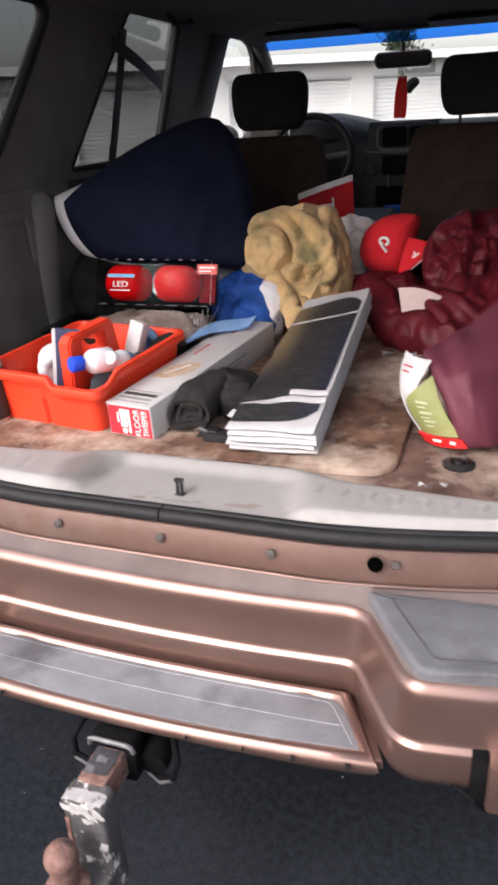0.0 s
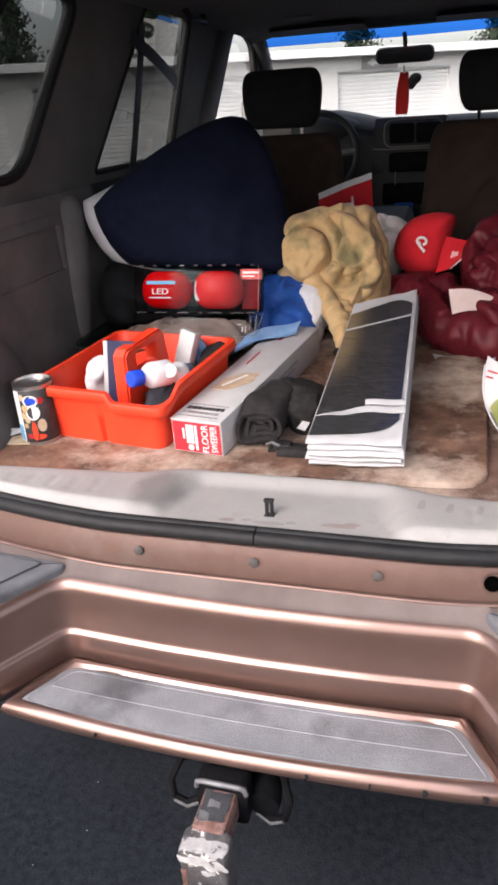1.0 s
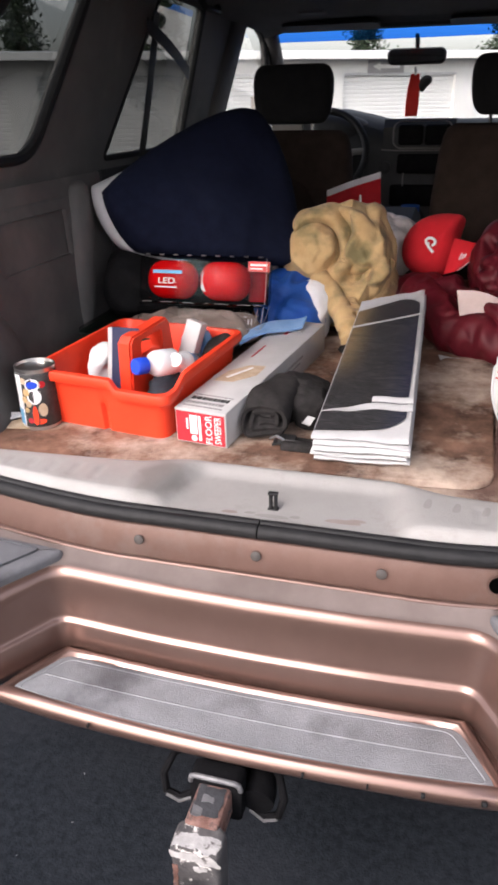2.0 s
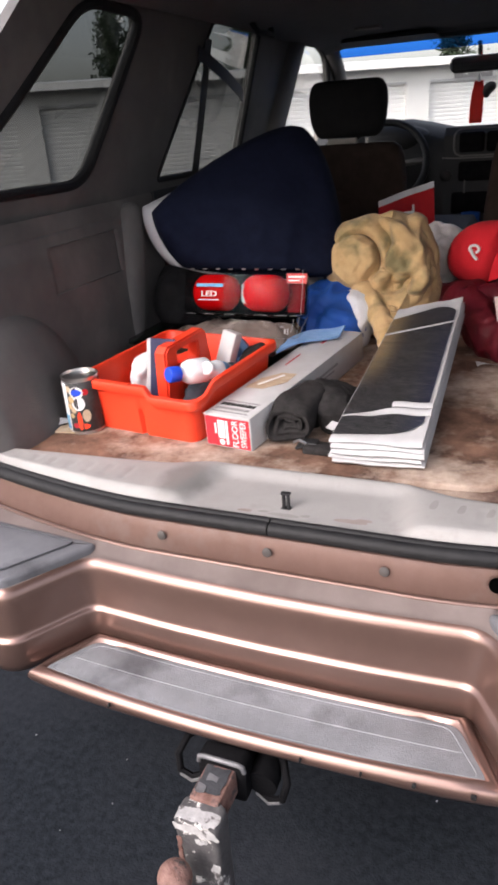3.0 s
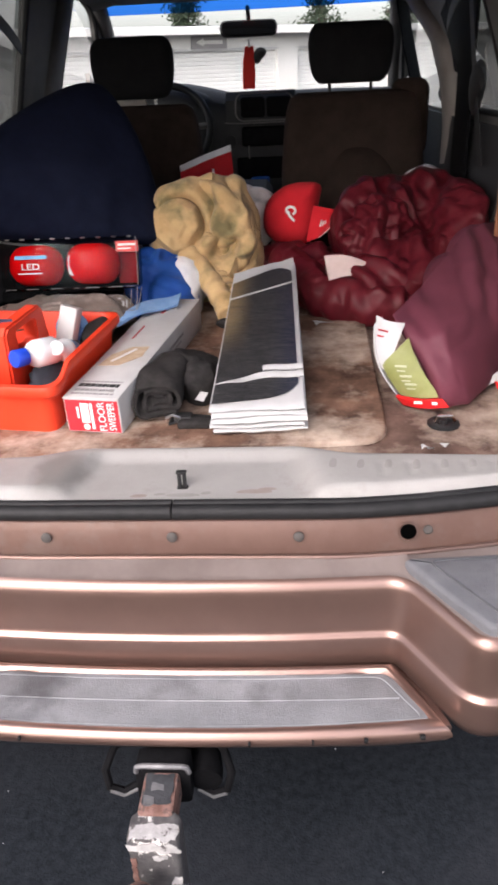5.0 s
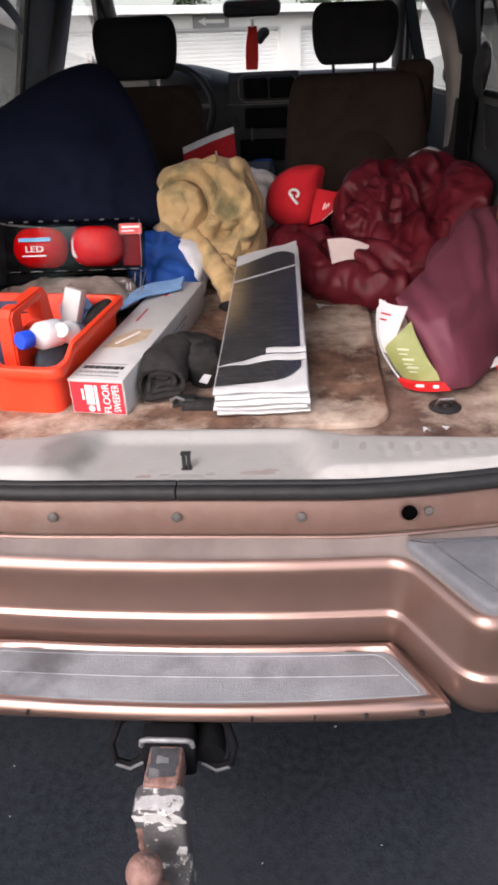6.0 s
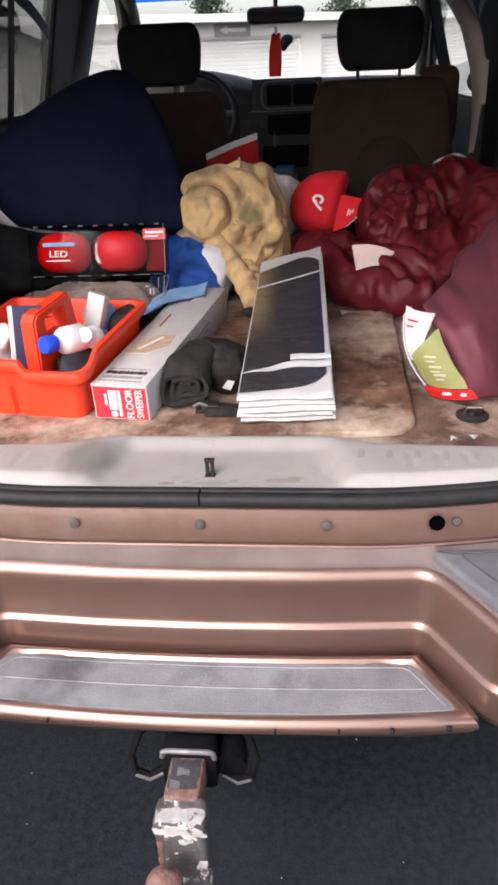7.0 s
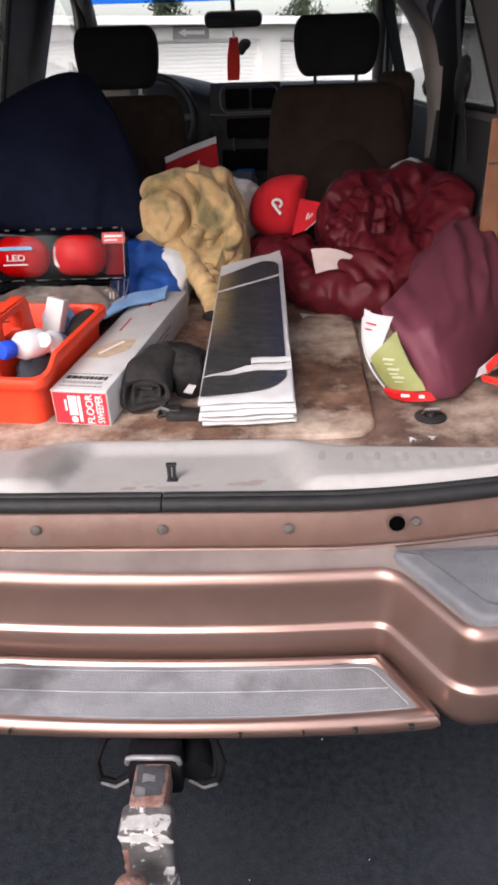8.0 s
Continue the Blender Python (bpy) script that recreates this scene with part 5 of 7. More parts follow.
def seat(s, x0, x1, top, w_top, material, head_z, head_lift):
    """A front seat seen from behind: backrest, cushion, head restraint on two posts."""
    cx = (x0 + x1) / 2
    hw = (x1 - x0) / 2
    st = part("front_seat", loft([[(cx + hw * f * p[0], 1.60 + 0.27 * max(0, (z - 0.62)) + 0.085 * p[1] * d, z)
                                  for p in [(math.copysign(abs(math.cos(a)) ** 0.45, math.cos(a)), math.copysign(abs(math.sin(a)) ** 0.6, math.sin(a))) for a in [2 * math.pi * i / 36 for i in range(36)]]]
                                 for z, f, d in ((0.55, 0.92, 0.9), (0.70, 1.0, 1.0), (0.95, 1.0, 1.05), (1.08, 0.985, 1.0), (top - 0.10, 0.94, 0.85), (top - 0.045, 0.90, 0.75), (top - 0.015, 0.85, 0.6), (top, 0.75, 0.35))]), material, car, "brown cloth front seat with a separate headrest", smooth=80)
    part("cushion", box(x0, x1, 1.66, 2.18, 0.62, 0.80, 0.05, 4), material, st)
    part("back_pocket", lump([((cx + 0.02, 1.615 + 0.27 * 0.3, 0.90), (hw * 0.68, 0.145, 0.26))], folds=((14, 0.004),), sub=4), material, st)
    # the head restraint, a padded block wider above
    hz0, hz1 = head_z
    ring = []
    for t in [(1 - math.cos(math.pi * i / 22)) / 2 for i in range(23)]:
        z = hz0 + (hz1 - hz0) * t
        e = max(0.0, 1 - abs(2 * t - 1) ** 3.6) ** 0.46
        f = (0.895 + 0.10 * math.sin(min(1, t * 1.4) * math.pi / 2)) * (0.72 + 0.28 * e)
        ring.append([(cx + s * 0.0 + 0.150 * f * math.copysign(abs(math.cos(a)) ** 0.5, math.cos(a)), 1.893 + 0.058 * (0.35 + 0.65 * e) * math.copysign(abs(math.sin(a)) ** 0.7, math.sin(a)), z) for a in [2 * math.pi * i / 32 for i in range(32)]])
    part("headrest", loft(ring), headcloth, st, "black padded headrest", smooth=80)
    for dx in (-0.073, 0.073):
        part("headrest_post", tube([(cx + dx, 1.888, top - 0.05), (cx + dx, 1.890, hz0 + 0.03)], 0.006, 8), chrome if s < 0 else blackplastic, st)
    return st


dseat = seat(-1, -0.642, -0.122, 1.303, 0.4, seatcloth, (1.322, 1.520), 0.0)
pseat = seat(1, 0.144, 0.644, 1.320, 0.4, seatcloth, (1.343, 1.533), 0.03)
part("belt_tower", box(0.530, 0.660, 1.76, 1.86, 1.10, 1.352, 0.038, 4), seatcloth, pseat)
part("headrest_clip", box(-0.440, -0.330, 1.800, 1.830, 1.300, 1.322, 0.006), trim_light, dseat)

# the raised tailgate over the opening, hinged at the roof
def gate_pt(u, v):
    bow = 1 - (2 * u - 1) ** 2
    return ((2 * u - 1) * (0.66 + 0.05 * v), 0.40 - 1.05 * v - 0.05 * bow * v, 1.780 + 0.33 * v + 0.05 * bow - 0.10 * max(0, v - 0.8) / 0.2)


gate = part("tailgate", sheet(16, 16, gate_pt, 0.05), bronze, car, "bronze raised tailgate", smooth=50)
part("gate_lining", sheet(12, 10, lambda u, v: Vector(gate_pt(0.06 + 0.88 * u, 0.05 + 0.88 * v)) + Vector((0, 0.02, -0.056)), 0.01), trim_grey, gate)

# hitch receiver under the bumper
recv = part("hitch_receiver", loft([[(x, y, z) for x, z in rounded(w, w, 0.010, 3, 0.0 - 0.012, 0.462)] for y, w in ((-0.02, 0.064), (-0.256, 0.064), (-0.258, 0.080), (-0.286, 0.080), (-0.288, 0.074))], caps=True), pitch, car, "black steel hitch receiver", smooth=40)
part("cross_tube", tube([(-0.55, -0.08, 0.47), (0.55, -0.08, 0.47)], 0.032, 12), pitch, recv)
for s in (-1, 1):
    part("chain_loop", tube([(s * 0.045 - 0.012, -0.19, 0.475), (s * 0.084 - 0.012, -0.235, 0.475), (s * 0.096 - 0.012, -0.255, 0.45), (s * 0.090 - 0.012, -0.264, 0.424), (s * 0.068 - 0.012, -0.264, 0.415), (s * 0.042 - 0.012, -0.255, 0.425)], 0.0065, 8), pitch, recv)
part("receiver_lip", tube([(-0.050, -0.2875, 0.488), (-0.048, -0.2885, 0.4985), (-0.041, -0.289, 0.502), (0.018, -0.289, 0.502), (0.025, -0.2885, 0.4985), (0.027, -0.2875, 0.488)], 0.0042, 8), gunmetal, recv, "worn grey lip")
for s in (-1, 1):
    part("loop_wear", tube([(s * 0.088 - 0.012, -0.2675, 0.4215), (s * 0.068 - 0.012, -0.2680, 0.4125), (s * 0.045 - 0.012, -0.2605, 0.4200)], 0.0042, 8), gunmetal, recv, "worn grey chain loop")
part("hitch_pin", tube([(0.02, -0.215, 0.478), (0.07, -0.225, 0.482)], 0.008, 8), chrome, recv)
part("wiring_socket", tube([(0.04, -0.20, 0.455), (0.045, -0.25, 0.45), (0.045, -0.268, 0.448)], [0.02, 0.026, 0.026], 14), pitch, recv)
part("underbody", box(-0.62, 0.62, 0.0, 4.0, 0.42, 0.50, 0.02), pitch, car, "black underbody")
part("front_body", loft([[(x, y, z) for y, z in ((3.25, 0.45), (3.25, 1.22), (3.6, 1.17), (4.25, 1.05), (4.38, 0.9), (4.38, 0.45))] for x in (-0.86, -0.7, 0.7, 0.86)]), bronze, car, "bronze bonnet and nose", smooth=30)

# the ball mount, drawn from the receiver
def ragged(x0, x1, z0, z1, y, seed, tilt=0.0, amount=0.006, n=22):
    """A thin flake of paint with a torn outline, on an upright face."""
    bm = bmesh.new()
    pts = []
    for k in range(4 * n):
        e, t = divmod(k, n)
        t /= n
        px, pz = ((x0 + (x1 - x0) * t, z0), (x1, z0 + (z1 - z0) * t), (x1 - (x1 - x0) * t, z1), (x0, z1 - (z1 - z0) * t))[e]
        q = Vector((px * 75, pz * 75, seed))
        px += amount * noise.noise(q)
        pz += amount * 1.3 * noise.noise(q + Vector((5, 9, 2)))
        pts.append(bm.verts.new((px, y + tilt * (pz - z0), pz)))
    f = bm.faces.new(pts)
    r = bmesh.ops.extrude_face_region(bm, geom=[f])
    for v in r["geom"]:
        if isinstance(v, bmesh.types.BMVert):
            v.co.y -= 0.0008
    bmesh.ops.recalc_face_normals(bm, faces=bm.faces)
    return bm


mount = thing("ball_mount", (-0.011, -0.35, 0.30), "rusty drop hitch with chipped black and white paint", "tow hitch")
part("shank", box(-0.037, 0.013, -0.352, -0.10, 0.437, 0.487, 0.005), rustpink, mount, "bare rusty steel shank")
flat = Matrix.Translation((0, 0, 0.4875)) @ pose(0, 0, 0, 90, 0, 0)
for x0, x1, z0, z1, mt, sd in ((-0.032, 0.008, 0.292, 0.338, pitchgrey, 3), (-0.022, -0.006, 0.308, 0.318, gunmetal, 5), (-0.030, -0.016, 0.328, 0.342, gunmetal, 8)):
    bm = ragged(x0, x1, z0, z1, 0.0012 + 0.0003 * sd, sd, 0, 0.003)
    bmesh.ops.transform(bm, matrix=flat, verts=bm.verts)
    part("worn_patch", bm, mt, mount)
part("drop_plate", loft([[(x, y, z) for x, y in rounded(w, 0.042, 0.008, 3, xc, -0.366)] for z, w, xc in ((0.285, 0.064, -0.006), (0.36, 0.066, -0.008), (0.43, 0.070, -0.010), (0.468, 0.073, -0.011), (0.476, 0.070, -0.011), (0.481, 0.060, -0.011))]), chipped, mount, smooth=50)
part("bend", ragged(-0.046, 0.024, 0.458, 0.474, -0.3875, 2, 0.0, 0.006), whitepaint, mount, "white chipped paint on the bend")
bm = ragged(-0.043, 0.021, 0.363, 0.386, 0, 4, 0, 0.005)
bmesh.ops.transform(bm, matrix=Matrix.Translation((0, 0, 0.4815)) @ pose(0, 0, 0, 90, 0, 0), verts=bm.verts)
part("bend_top", bm, whitepaint, mount)
part("paint_flake", ragged(-0.012, 0.008, 0.442, 0.449, -0.3877, 7, 0.0, 0.005), whitepaint, mount)
part("paint_flake", ragged(0.012, 0.0235, 0.375, 0.405, -0.3877, 9, 0.0, 0.006), whitepaint, mount)
part("paint_flake", ragged(-0.043, -0.036, 0.33, 0.445, -0.3876, 12, 0.0, 0.004), rustpink, mount)
part("tongue", box(-0.040, 0.026, -0.47, -0.36, 0.311, 0.341, 0.006), chipped, mount)
part("hitch_ball", lathe([(0.033, 0.275), (0.033, 0.292), (0.020, 0.297), (0.017, 0.318), (0.021, 0.330)] + [(0.0255 * math.sin(a), 0.352 - 0.0255 * math.cos(a)) for a in [radians(55 + 125 * i / 12) for i in range(12)]] + [(0.0005, 0.3775)], Matrix.Translation((-0.026, -0.432, 0.066)), 28), rustpink, mount, "rust-brown tow ball with a worn chrome band")

# ---- loose things in the bay ----
# pillows behind the driver's seat
p = thing("pillow", (-0.36, 1.1, 0.95), "large navy cotton pillow leaning on the seat", "pillow")
part("case", cushion((-0.565, 0.80, 1.040), (-0.160, 0.98, 0.985), (-0.360, 1.34, 1.405), (-0.642, 0.79, 1.192), 0.25, belly=0.0, seed=2, power=0.32, pull=-0.07, chop=0.14, swell=0.16, folds=((5, 0.012), (12, 0.004))), navy, p, smooth=80)
p = thing("pillow", (-0.40, 1.15, 0.93), "white cotton pillow half hidden under a navy one", "pillow")
part("case", cushion((-0.622, 0.825, 1.045), (-0.24, 1.05, 0.92), (-0.40, 1.46, 1.34), (-0.674, 0.80, 1.206), 0.18, seed=5, power=0.30, pull=-0.08), whitecotton, p, smooth=80)
b = thing("bag", (-0.55, 0.83, 0.82), "black cloth bag slumped beside the wheel arch", "bag")
part("bag_body", lump([((-0.575, 0.87, 0.945), (0.095, 0.14, 0.115)), ((-0.43, 0.94, 0.915), (0.16, 0.12, 0.095))], 0.04, ((8, 0.012), (20, 0.004)), 5, 3, floor=0.775), surface("black_bag_cloth", (0.006, 0.006, 0.007), (0.012, 0.012, 0.013), 40, 0.8, 0, 0.3, 500, spec=0.15), b, smooth=80)
part("zip_pull", tube([(-0.595, 0.755, 0.985), (-0.588, 0.750, 0.979)], 0.003, 8), tin, b)

# flat dark green tray with clear lid, behind the caddy
tray = thing("storage_tray", (-0.45, 0.68, fz(0.68)), "dark green plastic tray on the cargo floor", "tray")
part("tray_body", loft([[(x, y, fz(0.68) + z) for x, y in rounded(w, l, 0.02, 4, -0.445, 0.70)] for w, l, z in ((0.34, 0.22, 0.004), (0.38, 0.26, 0.075), (0.39, 0.27, 0.082), (0.37, 0.25, 0.078), (0.33, 0.21, 0.012))]), darkgreen, tray)
part("lid", loft([[(x, y, fz(0.68) + z) for x, y in rounded(w, l, 0.02, 4, -0.445, 0.70)] for w, l, z in ((0.385, 0.262, 0.084), (0.385, 0.262, 0.092), (0.37, 0.25, 0.096))]), clearplastic, tray, "clear lid")


t = thing("cloth", (-0.40, 0.70, 0.86), "grey-brown rag lying under the light pack", "rag")
part("rag", lump([((-0.42, 0.665, 0.880), (0.13, 0.07, 0.030)), ((-0.32, 0.69, 0.885), (0.10, 0.06, 0.030))], 0.02, ((12, 0.010), (26, 0.004)), 5, 6), surface("taupe_cloth", (0.16, 0.125, 0.105), (0.24, 0.19, 0.165), 20, 0.9, 0, 0.3, 500), t, smooth=80)

# twin red lights in a clear blister pack
def light_pack():
    pk = thing("light_kit", (-0.35, 0.75, 0.89), "pair of red trailer lights in clear packaging", "trailer lights")
    m = frame_at((-0.340, 0.722, 0.996), (1, 0.02, 0.0), (0, 0.30, 0.95))
    part("blister", box(-0.162, 0.162, -0.062, 0.052, -0.020, 0.056, 0.014, 3, m), clearplastic, pk, "clear plastic shell", smooth=50)
    part("tray_shell", box(-0.158, 0.158, -0.118, -0.064, -0.020, 0.075, 0.012, 2, m), clearplastic, pk, "empty clear lower tray", smooth=50)
    for i, cx in enumerate((-0.092, 0.046)):
        rings = [[m @ Vector((cx + x, y - 0.004, z)) for x, y in rounded(w, h, r, 8)] for w, h, r, z in ((0.124, 0.094, 0.042, -0.016), (0.124, 0.094, 0.042, 0.006), (0.119, 0.090, 0.041, 0.020), (0.104, 0.081, 0.038, 0.033), (0.086, 0.066, 0.032, 0.043), (0.060, 0.045, 0.022, 0.0485), (0.030, 0.022, 0.010, 0.051), (0.006, 0.004, 0.0018, 0.0515))]
        lamp = part("lamp", loft(rings), redlens, pk, "red ribbed lens", smooth=60)
        bm = bmesh.new()
        for k in range(9):
            dx = -0.044 + 0.011 * k
            hz = 0.0495 - 9.5 * dx * dx
            tube([m @ Vector((cx + dx, y, hz - 12 * (y + 0.004) ** 2)) for y in (-0.036, -0.02, -0.004, 0.012, 0.028)], 0.0013, 5, bm)
        part("lens_rib", bm, redlens, lamp)
        if i:
            # opaque pale oval on the second lens
            part("lens_oval", loft([[m @ Vector((cx - 0.040 + x, y - 0.008, z)) for x, y in rounded(0.022 * q, 0.050 * q, 0.0108 * q, 5)] for q, z in ((1, 0.020), (1, 0.036), (0.6, 0.0385), (0.1, 0.039))]), paper, lamp, "pale oval on the side of the lens", smooth=60)
    m2 = m @ Matrix.Translation((-0.088, -0.004, 0.0575))
    words("LED", 0.020, m2 @ Matrix.Translation((0, -0.008, 0)), ink_white, pk, sx=1.3)
    bars([(-0.036, 0.040, 0.010, 0.018)], m2, skyblue, pk)
    bars([(-0.030, 0.028, -0.024, -0.0215)], m2, ink_white, pk)
    part("backing_card", box(-0.154, 0.154, -0.056, 0.046, -0.0185, -0.017, m=m), pitch, pk, "black backing card")
    part("side_card", box(0.106, 0.150, -0.050, 0.020, -0.012, -0.010, m=m), surface("dark_red_card", (0.13, 0.006, 0.010), (0.17, 0.010, 0.013), 25, 0.7, spec=0.1), pk, "dark red printed card")
    part("header_card", box(0.102, 0.156, 0.022, 0.047, -0.004, -0.001, m=m), redgloss, pk, "red header card")
    bars([(0.108, 0.150, 0.036, 0.041), (0.108, 0.138, 0.028, 0.031)], m @ Matrix.Translation((0, 0, -0.0008)), ink_white, pk)
    bars([(0.128, 0.132, -0.108, -0.096), (0.136, 0.139, -0.110, -0.094), (0.118, 0.126, -0.092, -0.089)], m @ Matrix.Translation((0, 0, 0.0757)), ink_grey, pk)
    for k in range(9):
        x = -0.15 + 0.036 * k
        part("blister_stud", tube([m @ Vector((x, 0.0525, 0.040)), m @ Vector((x + 0.010, 0.0525, 0.040))], 0.0017, 6), tin, pk)
    # pale gleams down the shell's corners, drawn as thin grey lines
    for a, b in (((0.161, 0.050, 0.054), (0.163, -0.060, 0.058)), ((0.163, -0.066, 0.070), (0.159, -0.117, 0.076)), ((0.158, -0.060, -0.018), (0.160, -0.118, 0.074)), ((0.150, -0.072, 0.074), (0.146, -0.104, 0.076))):
        part("shell_gleam", tube([m @ Vector(a), m @ ((Vector(a) + Vector(b)) / 2 + Vector((0.001, 0, 0))), m @ Vector(b)], 0.0007, 5), ink_grey, pk)
    # gleams on the folded edges of the clear shell, drawn as short grey lines
    gleam = random.Random(5)
    for y, z in ((-0.063, 0.0565), (-0.119, 0.075)):
        x = -0.15
        while x < 0.15:
            w = gleam.uniform(0.008, 0.035)
            part("shell_gleam", tube([m @ Vector((x, y, z)), m @ Vector((x + w / 2, y + 0.001, z)), m @ Vector((min(x + w, 0.155), y, z))], 0.0006, 5), ink_grey, pk)
            x += w + gleam.uniform(0.006, 0.03)


light_pack()

# orange tool caddy, turned a little
cm = pose(-0.386, 0.397, fz(0.40) + 0.002, 2, 0, -8)


def caddy():
    c = thing("tool_caddy", (-0.371, 0.410, fz(0.40)), "orange-red plastic tool caddy with a centre handle", "caddy")
    W, L, H = 0.286, 0.324, 0.122

    def ease(a, b, x):
        t = min(1, max(0, (x - a) / (b - a)))
        return t * t * (3 - 2 * t)

    def ring(w, l, z):
        """One level of the tub: the front wall dips towards one corner and has a slot low in its middle."""
        pts = rounded(w, l, 0.022, 4)
        res = []
        for q, (a, b) in enumerate(zip(pts, pts[1:] + pts[:1])):
            k = 1 if q % 5 != 4 else (44, 56)[(q // 5) % 2 == 1]
            res += [(a[0] + (b[0] - a[0]) * i / k, a[1] + (b[1] - a[1]) * i / k) for i in range(k)]
        out = []
        for x, y in res:
            dz = 0.0
            if z > H - 0.03:
                dip = ease(0.036, 0.052, x) * (1 - ease(-l / 2 + 0.035, -l / 2 + 0.085, y))
                dz = -0.020 * dip
            if z < 0.07 and y < -l / 2 + 0.01:
                y += 0.010 * max(0, 1 - abs(x - 0.008) / 0.0055) ** 0.5 * (1 - ease(0.060, 0.068, z))
            out.append(cm @ Vector((x, y, z + dz)))
        return out
    prof = [(W, L, 0.0), (W + 0.004, L + 0.004, 0.030), (W + 0.009, L + 0.009, 0.058), (W + 0.010, L + 0.010, 0.066), (W + 0.016, L + 0.016, H - 0.024), (W + 0.020, L + 0.020, H - 0.022), (W + 0.040, L + 0.040, H - 0.020), (W + 0.044, L + 0.044, H - 0.017),
            (W + 0.044, L + 0.044, H - 0.004), (W + 0.041, L + 0.041, H), (W + 0.020, L + 0.020, H + 0.001), (W + 0.012, L + 0.012, H - 0.006), (W - 0.004, L - 0.004, 0.02), (W - 0.010, L - 0.010, 0.006)]
    tub = part("tub", loft([ring(*p) for p in prof]), orange, c, smooth=35)
    # small slots in the front rim, their shade painted as darker orange tabs
    for x in (-0.105, -0.080, -0.030, -0.005, 0.018):
        part("rim_slot", box(x - 0.006, x + 0.006, -L / 2 - 0.018, -L / 2 - 0.0145, H + 0.0002, H + 0.0012, m=cm), surface("orange_in_shade", (0.45, 0.02, 0.008), (0.5, 0.03, 0.01), 10, 0.5), tub)
    # handle plate along the middle, with a window
    bm = bmesh.new()
    out = [(-0.155, 0.01), (0.155, 0.01), (0.155, 0.06), (0.078, 0.09), (0.066, 0.168), (0.052, 0.180), (-0.082, 0.178), (-0.096, 0.166), (-0.104, 0.07), (-0.155, 0.055)]
    hole = rounded(0.080, 0.044, 0.008, 3, -0.014, 0.138)
    edges = []
    for loop in (out, hole):
        vs = [bm.verts.new((0.008, y, z)) for y, z in loop]
        edges += [bm.edges.new((a, b)) for a, b in zip(vs, vs[1:] + vs[:1])]
    bmesh.ops.triangle_fill(bm, use_beauty=True, use_dissolve=False, edges=edges)
    r = bmesh.ops.extrude_face_region(bm, geom=bm.faces[:])
    for v in r["geom"]:
        if isinstance(v, bmesh.types.BMVert):
            v.co.x = 0.040
    bmesh.ops.bevel(bm, geom=[e for e in bm.edges if len(e.link_faces) == 2 and e.calc_face_angle(0) > 0.9], offset=0.004, segments=2, affect='EDGES')
    bmesh.ops.transform(bm, matrix=cm, verts=bm.verts)
    part("handle", bm, orange, c, smooth=35)
    return c


caddy()


def bottle(at, direction, r, length, cap_len, body_mat, cap_mat, label, band=None):
    """A bottle lying along a direction, cap first."""
    d = Vector(direction).normalized()
    m = frame_at(at, d.orthogonal(), d.cross(d.orthogonal()))
    t = thing("bottle", at, label, "bottle")
    part("bottle_body", lathe([(0.001, 0), (r * 0.9, 0), (r, r * 0.15), (r, length * 0.62), (r * 0.85, length * 0.74), (r * 0.5, length * 0.86), (r * 0.48, length)], m, 24), body_mat, t, smooth=50)
    part("cap", lathe([(r * 0.62, length * 0.97), (r * 0.64, length * 0.97 + cap_len * 0.9), (r * 0.56, length * 0.97 + cap_len), (0.001, length * 0.97 + cap_len)], m, 20), cap_mat, t, smooth=50)
    if band:
        part("label_band", lathe([(r * 1.004, length * 0.12), (r * 1.012, length * 0.13), (r * 1.012, length * 0.5), (r * 1.004, length * 0.51)], m, 24), band, t)
    return t


bottle((-0.284, 0.328, 0.916), (-0.50, -0.86, 0.12), 0.0270, 0.074, 0.026, whiteplastic, bluecap, "white plastic bottle with a blue cap")
bottle((-0.266, 0.376, 0.894), (-0.02, -0.88, 0.40), 0.0225, 0.075, 0.016, whiteplastic, whiteplastic, "white spray bottle with a light blue label", skyblue)
t = thing("carton", (-0.262, 0.385, 0.83), "small white carton standing in the caddy", "carton")
part("carton_body", box(-0.020, 0.020, -0.014, 0.014, 0, 0.125, 0.003, 2, pose(-0.318, 0.462, 0.838, -14, 12, -14)), card_white, t)
t = thing("tape_roll", (-0.262, 0.44, 0.86), "blue-grey tape roll on edge in the caddy", "tape")
part("roll", lathe([(0.020, -0.012), (0.036, -0.012), (0.036, 0.012), (0.020, 0.012), (0.020, -0.012)], pose(-0.305, 0.525, 0.895, 80, 0, 20), 28), paleblue, t)
t = thing("work_glove", (-0.215, 0.455, 0.86), "black rubber glove hanging over the caddy rim", "glove")
part("glove_body", lump([((-0.250, 0.515, 0.888), (0.024, 0.030, 0.022)), ((-0.236, 0.540, 0.900), (0.016, 0.022, 0.014)), ((-0.262, 0.49, 0.874), (0.016, 0.022, 0.018))], 0.008, ((40, 0.002),), 4), blackcloth, t)
t = thing("booklet", (-0.43, 0.32, 0.83), "navy and white booklet standing in the caddy", "booklet")
part("page_block", box(-0.034, 0.030, -0.006, 0.005, 0, 0.150, 0.001, 1, pose(-0.402, 0.322, 0.826, -8, 4, 10)), paper, t)
part("cover", box(-0.024, 0.032, -0.0095, -0.0065, 0, 0.152, m=pose(-0.402, 0.322, 0.826, -8, 4, 10)), navycard, t, "navy cover")
t = thing("cloth", (-0.30, 0.37, 0.80), "dark blue-grey rag bundled in the caddy", "rag")
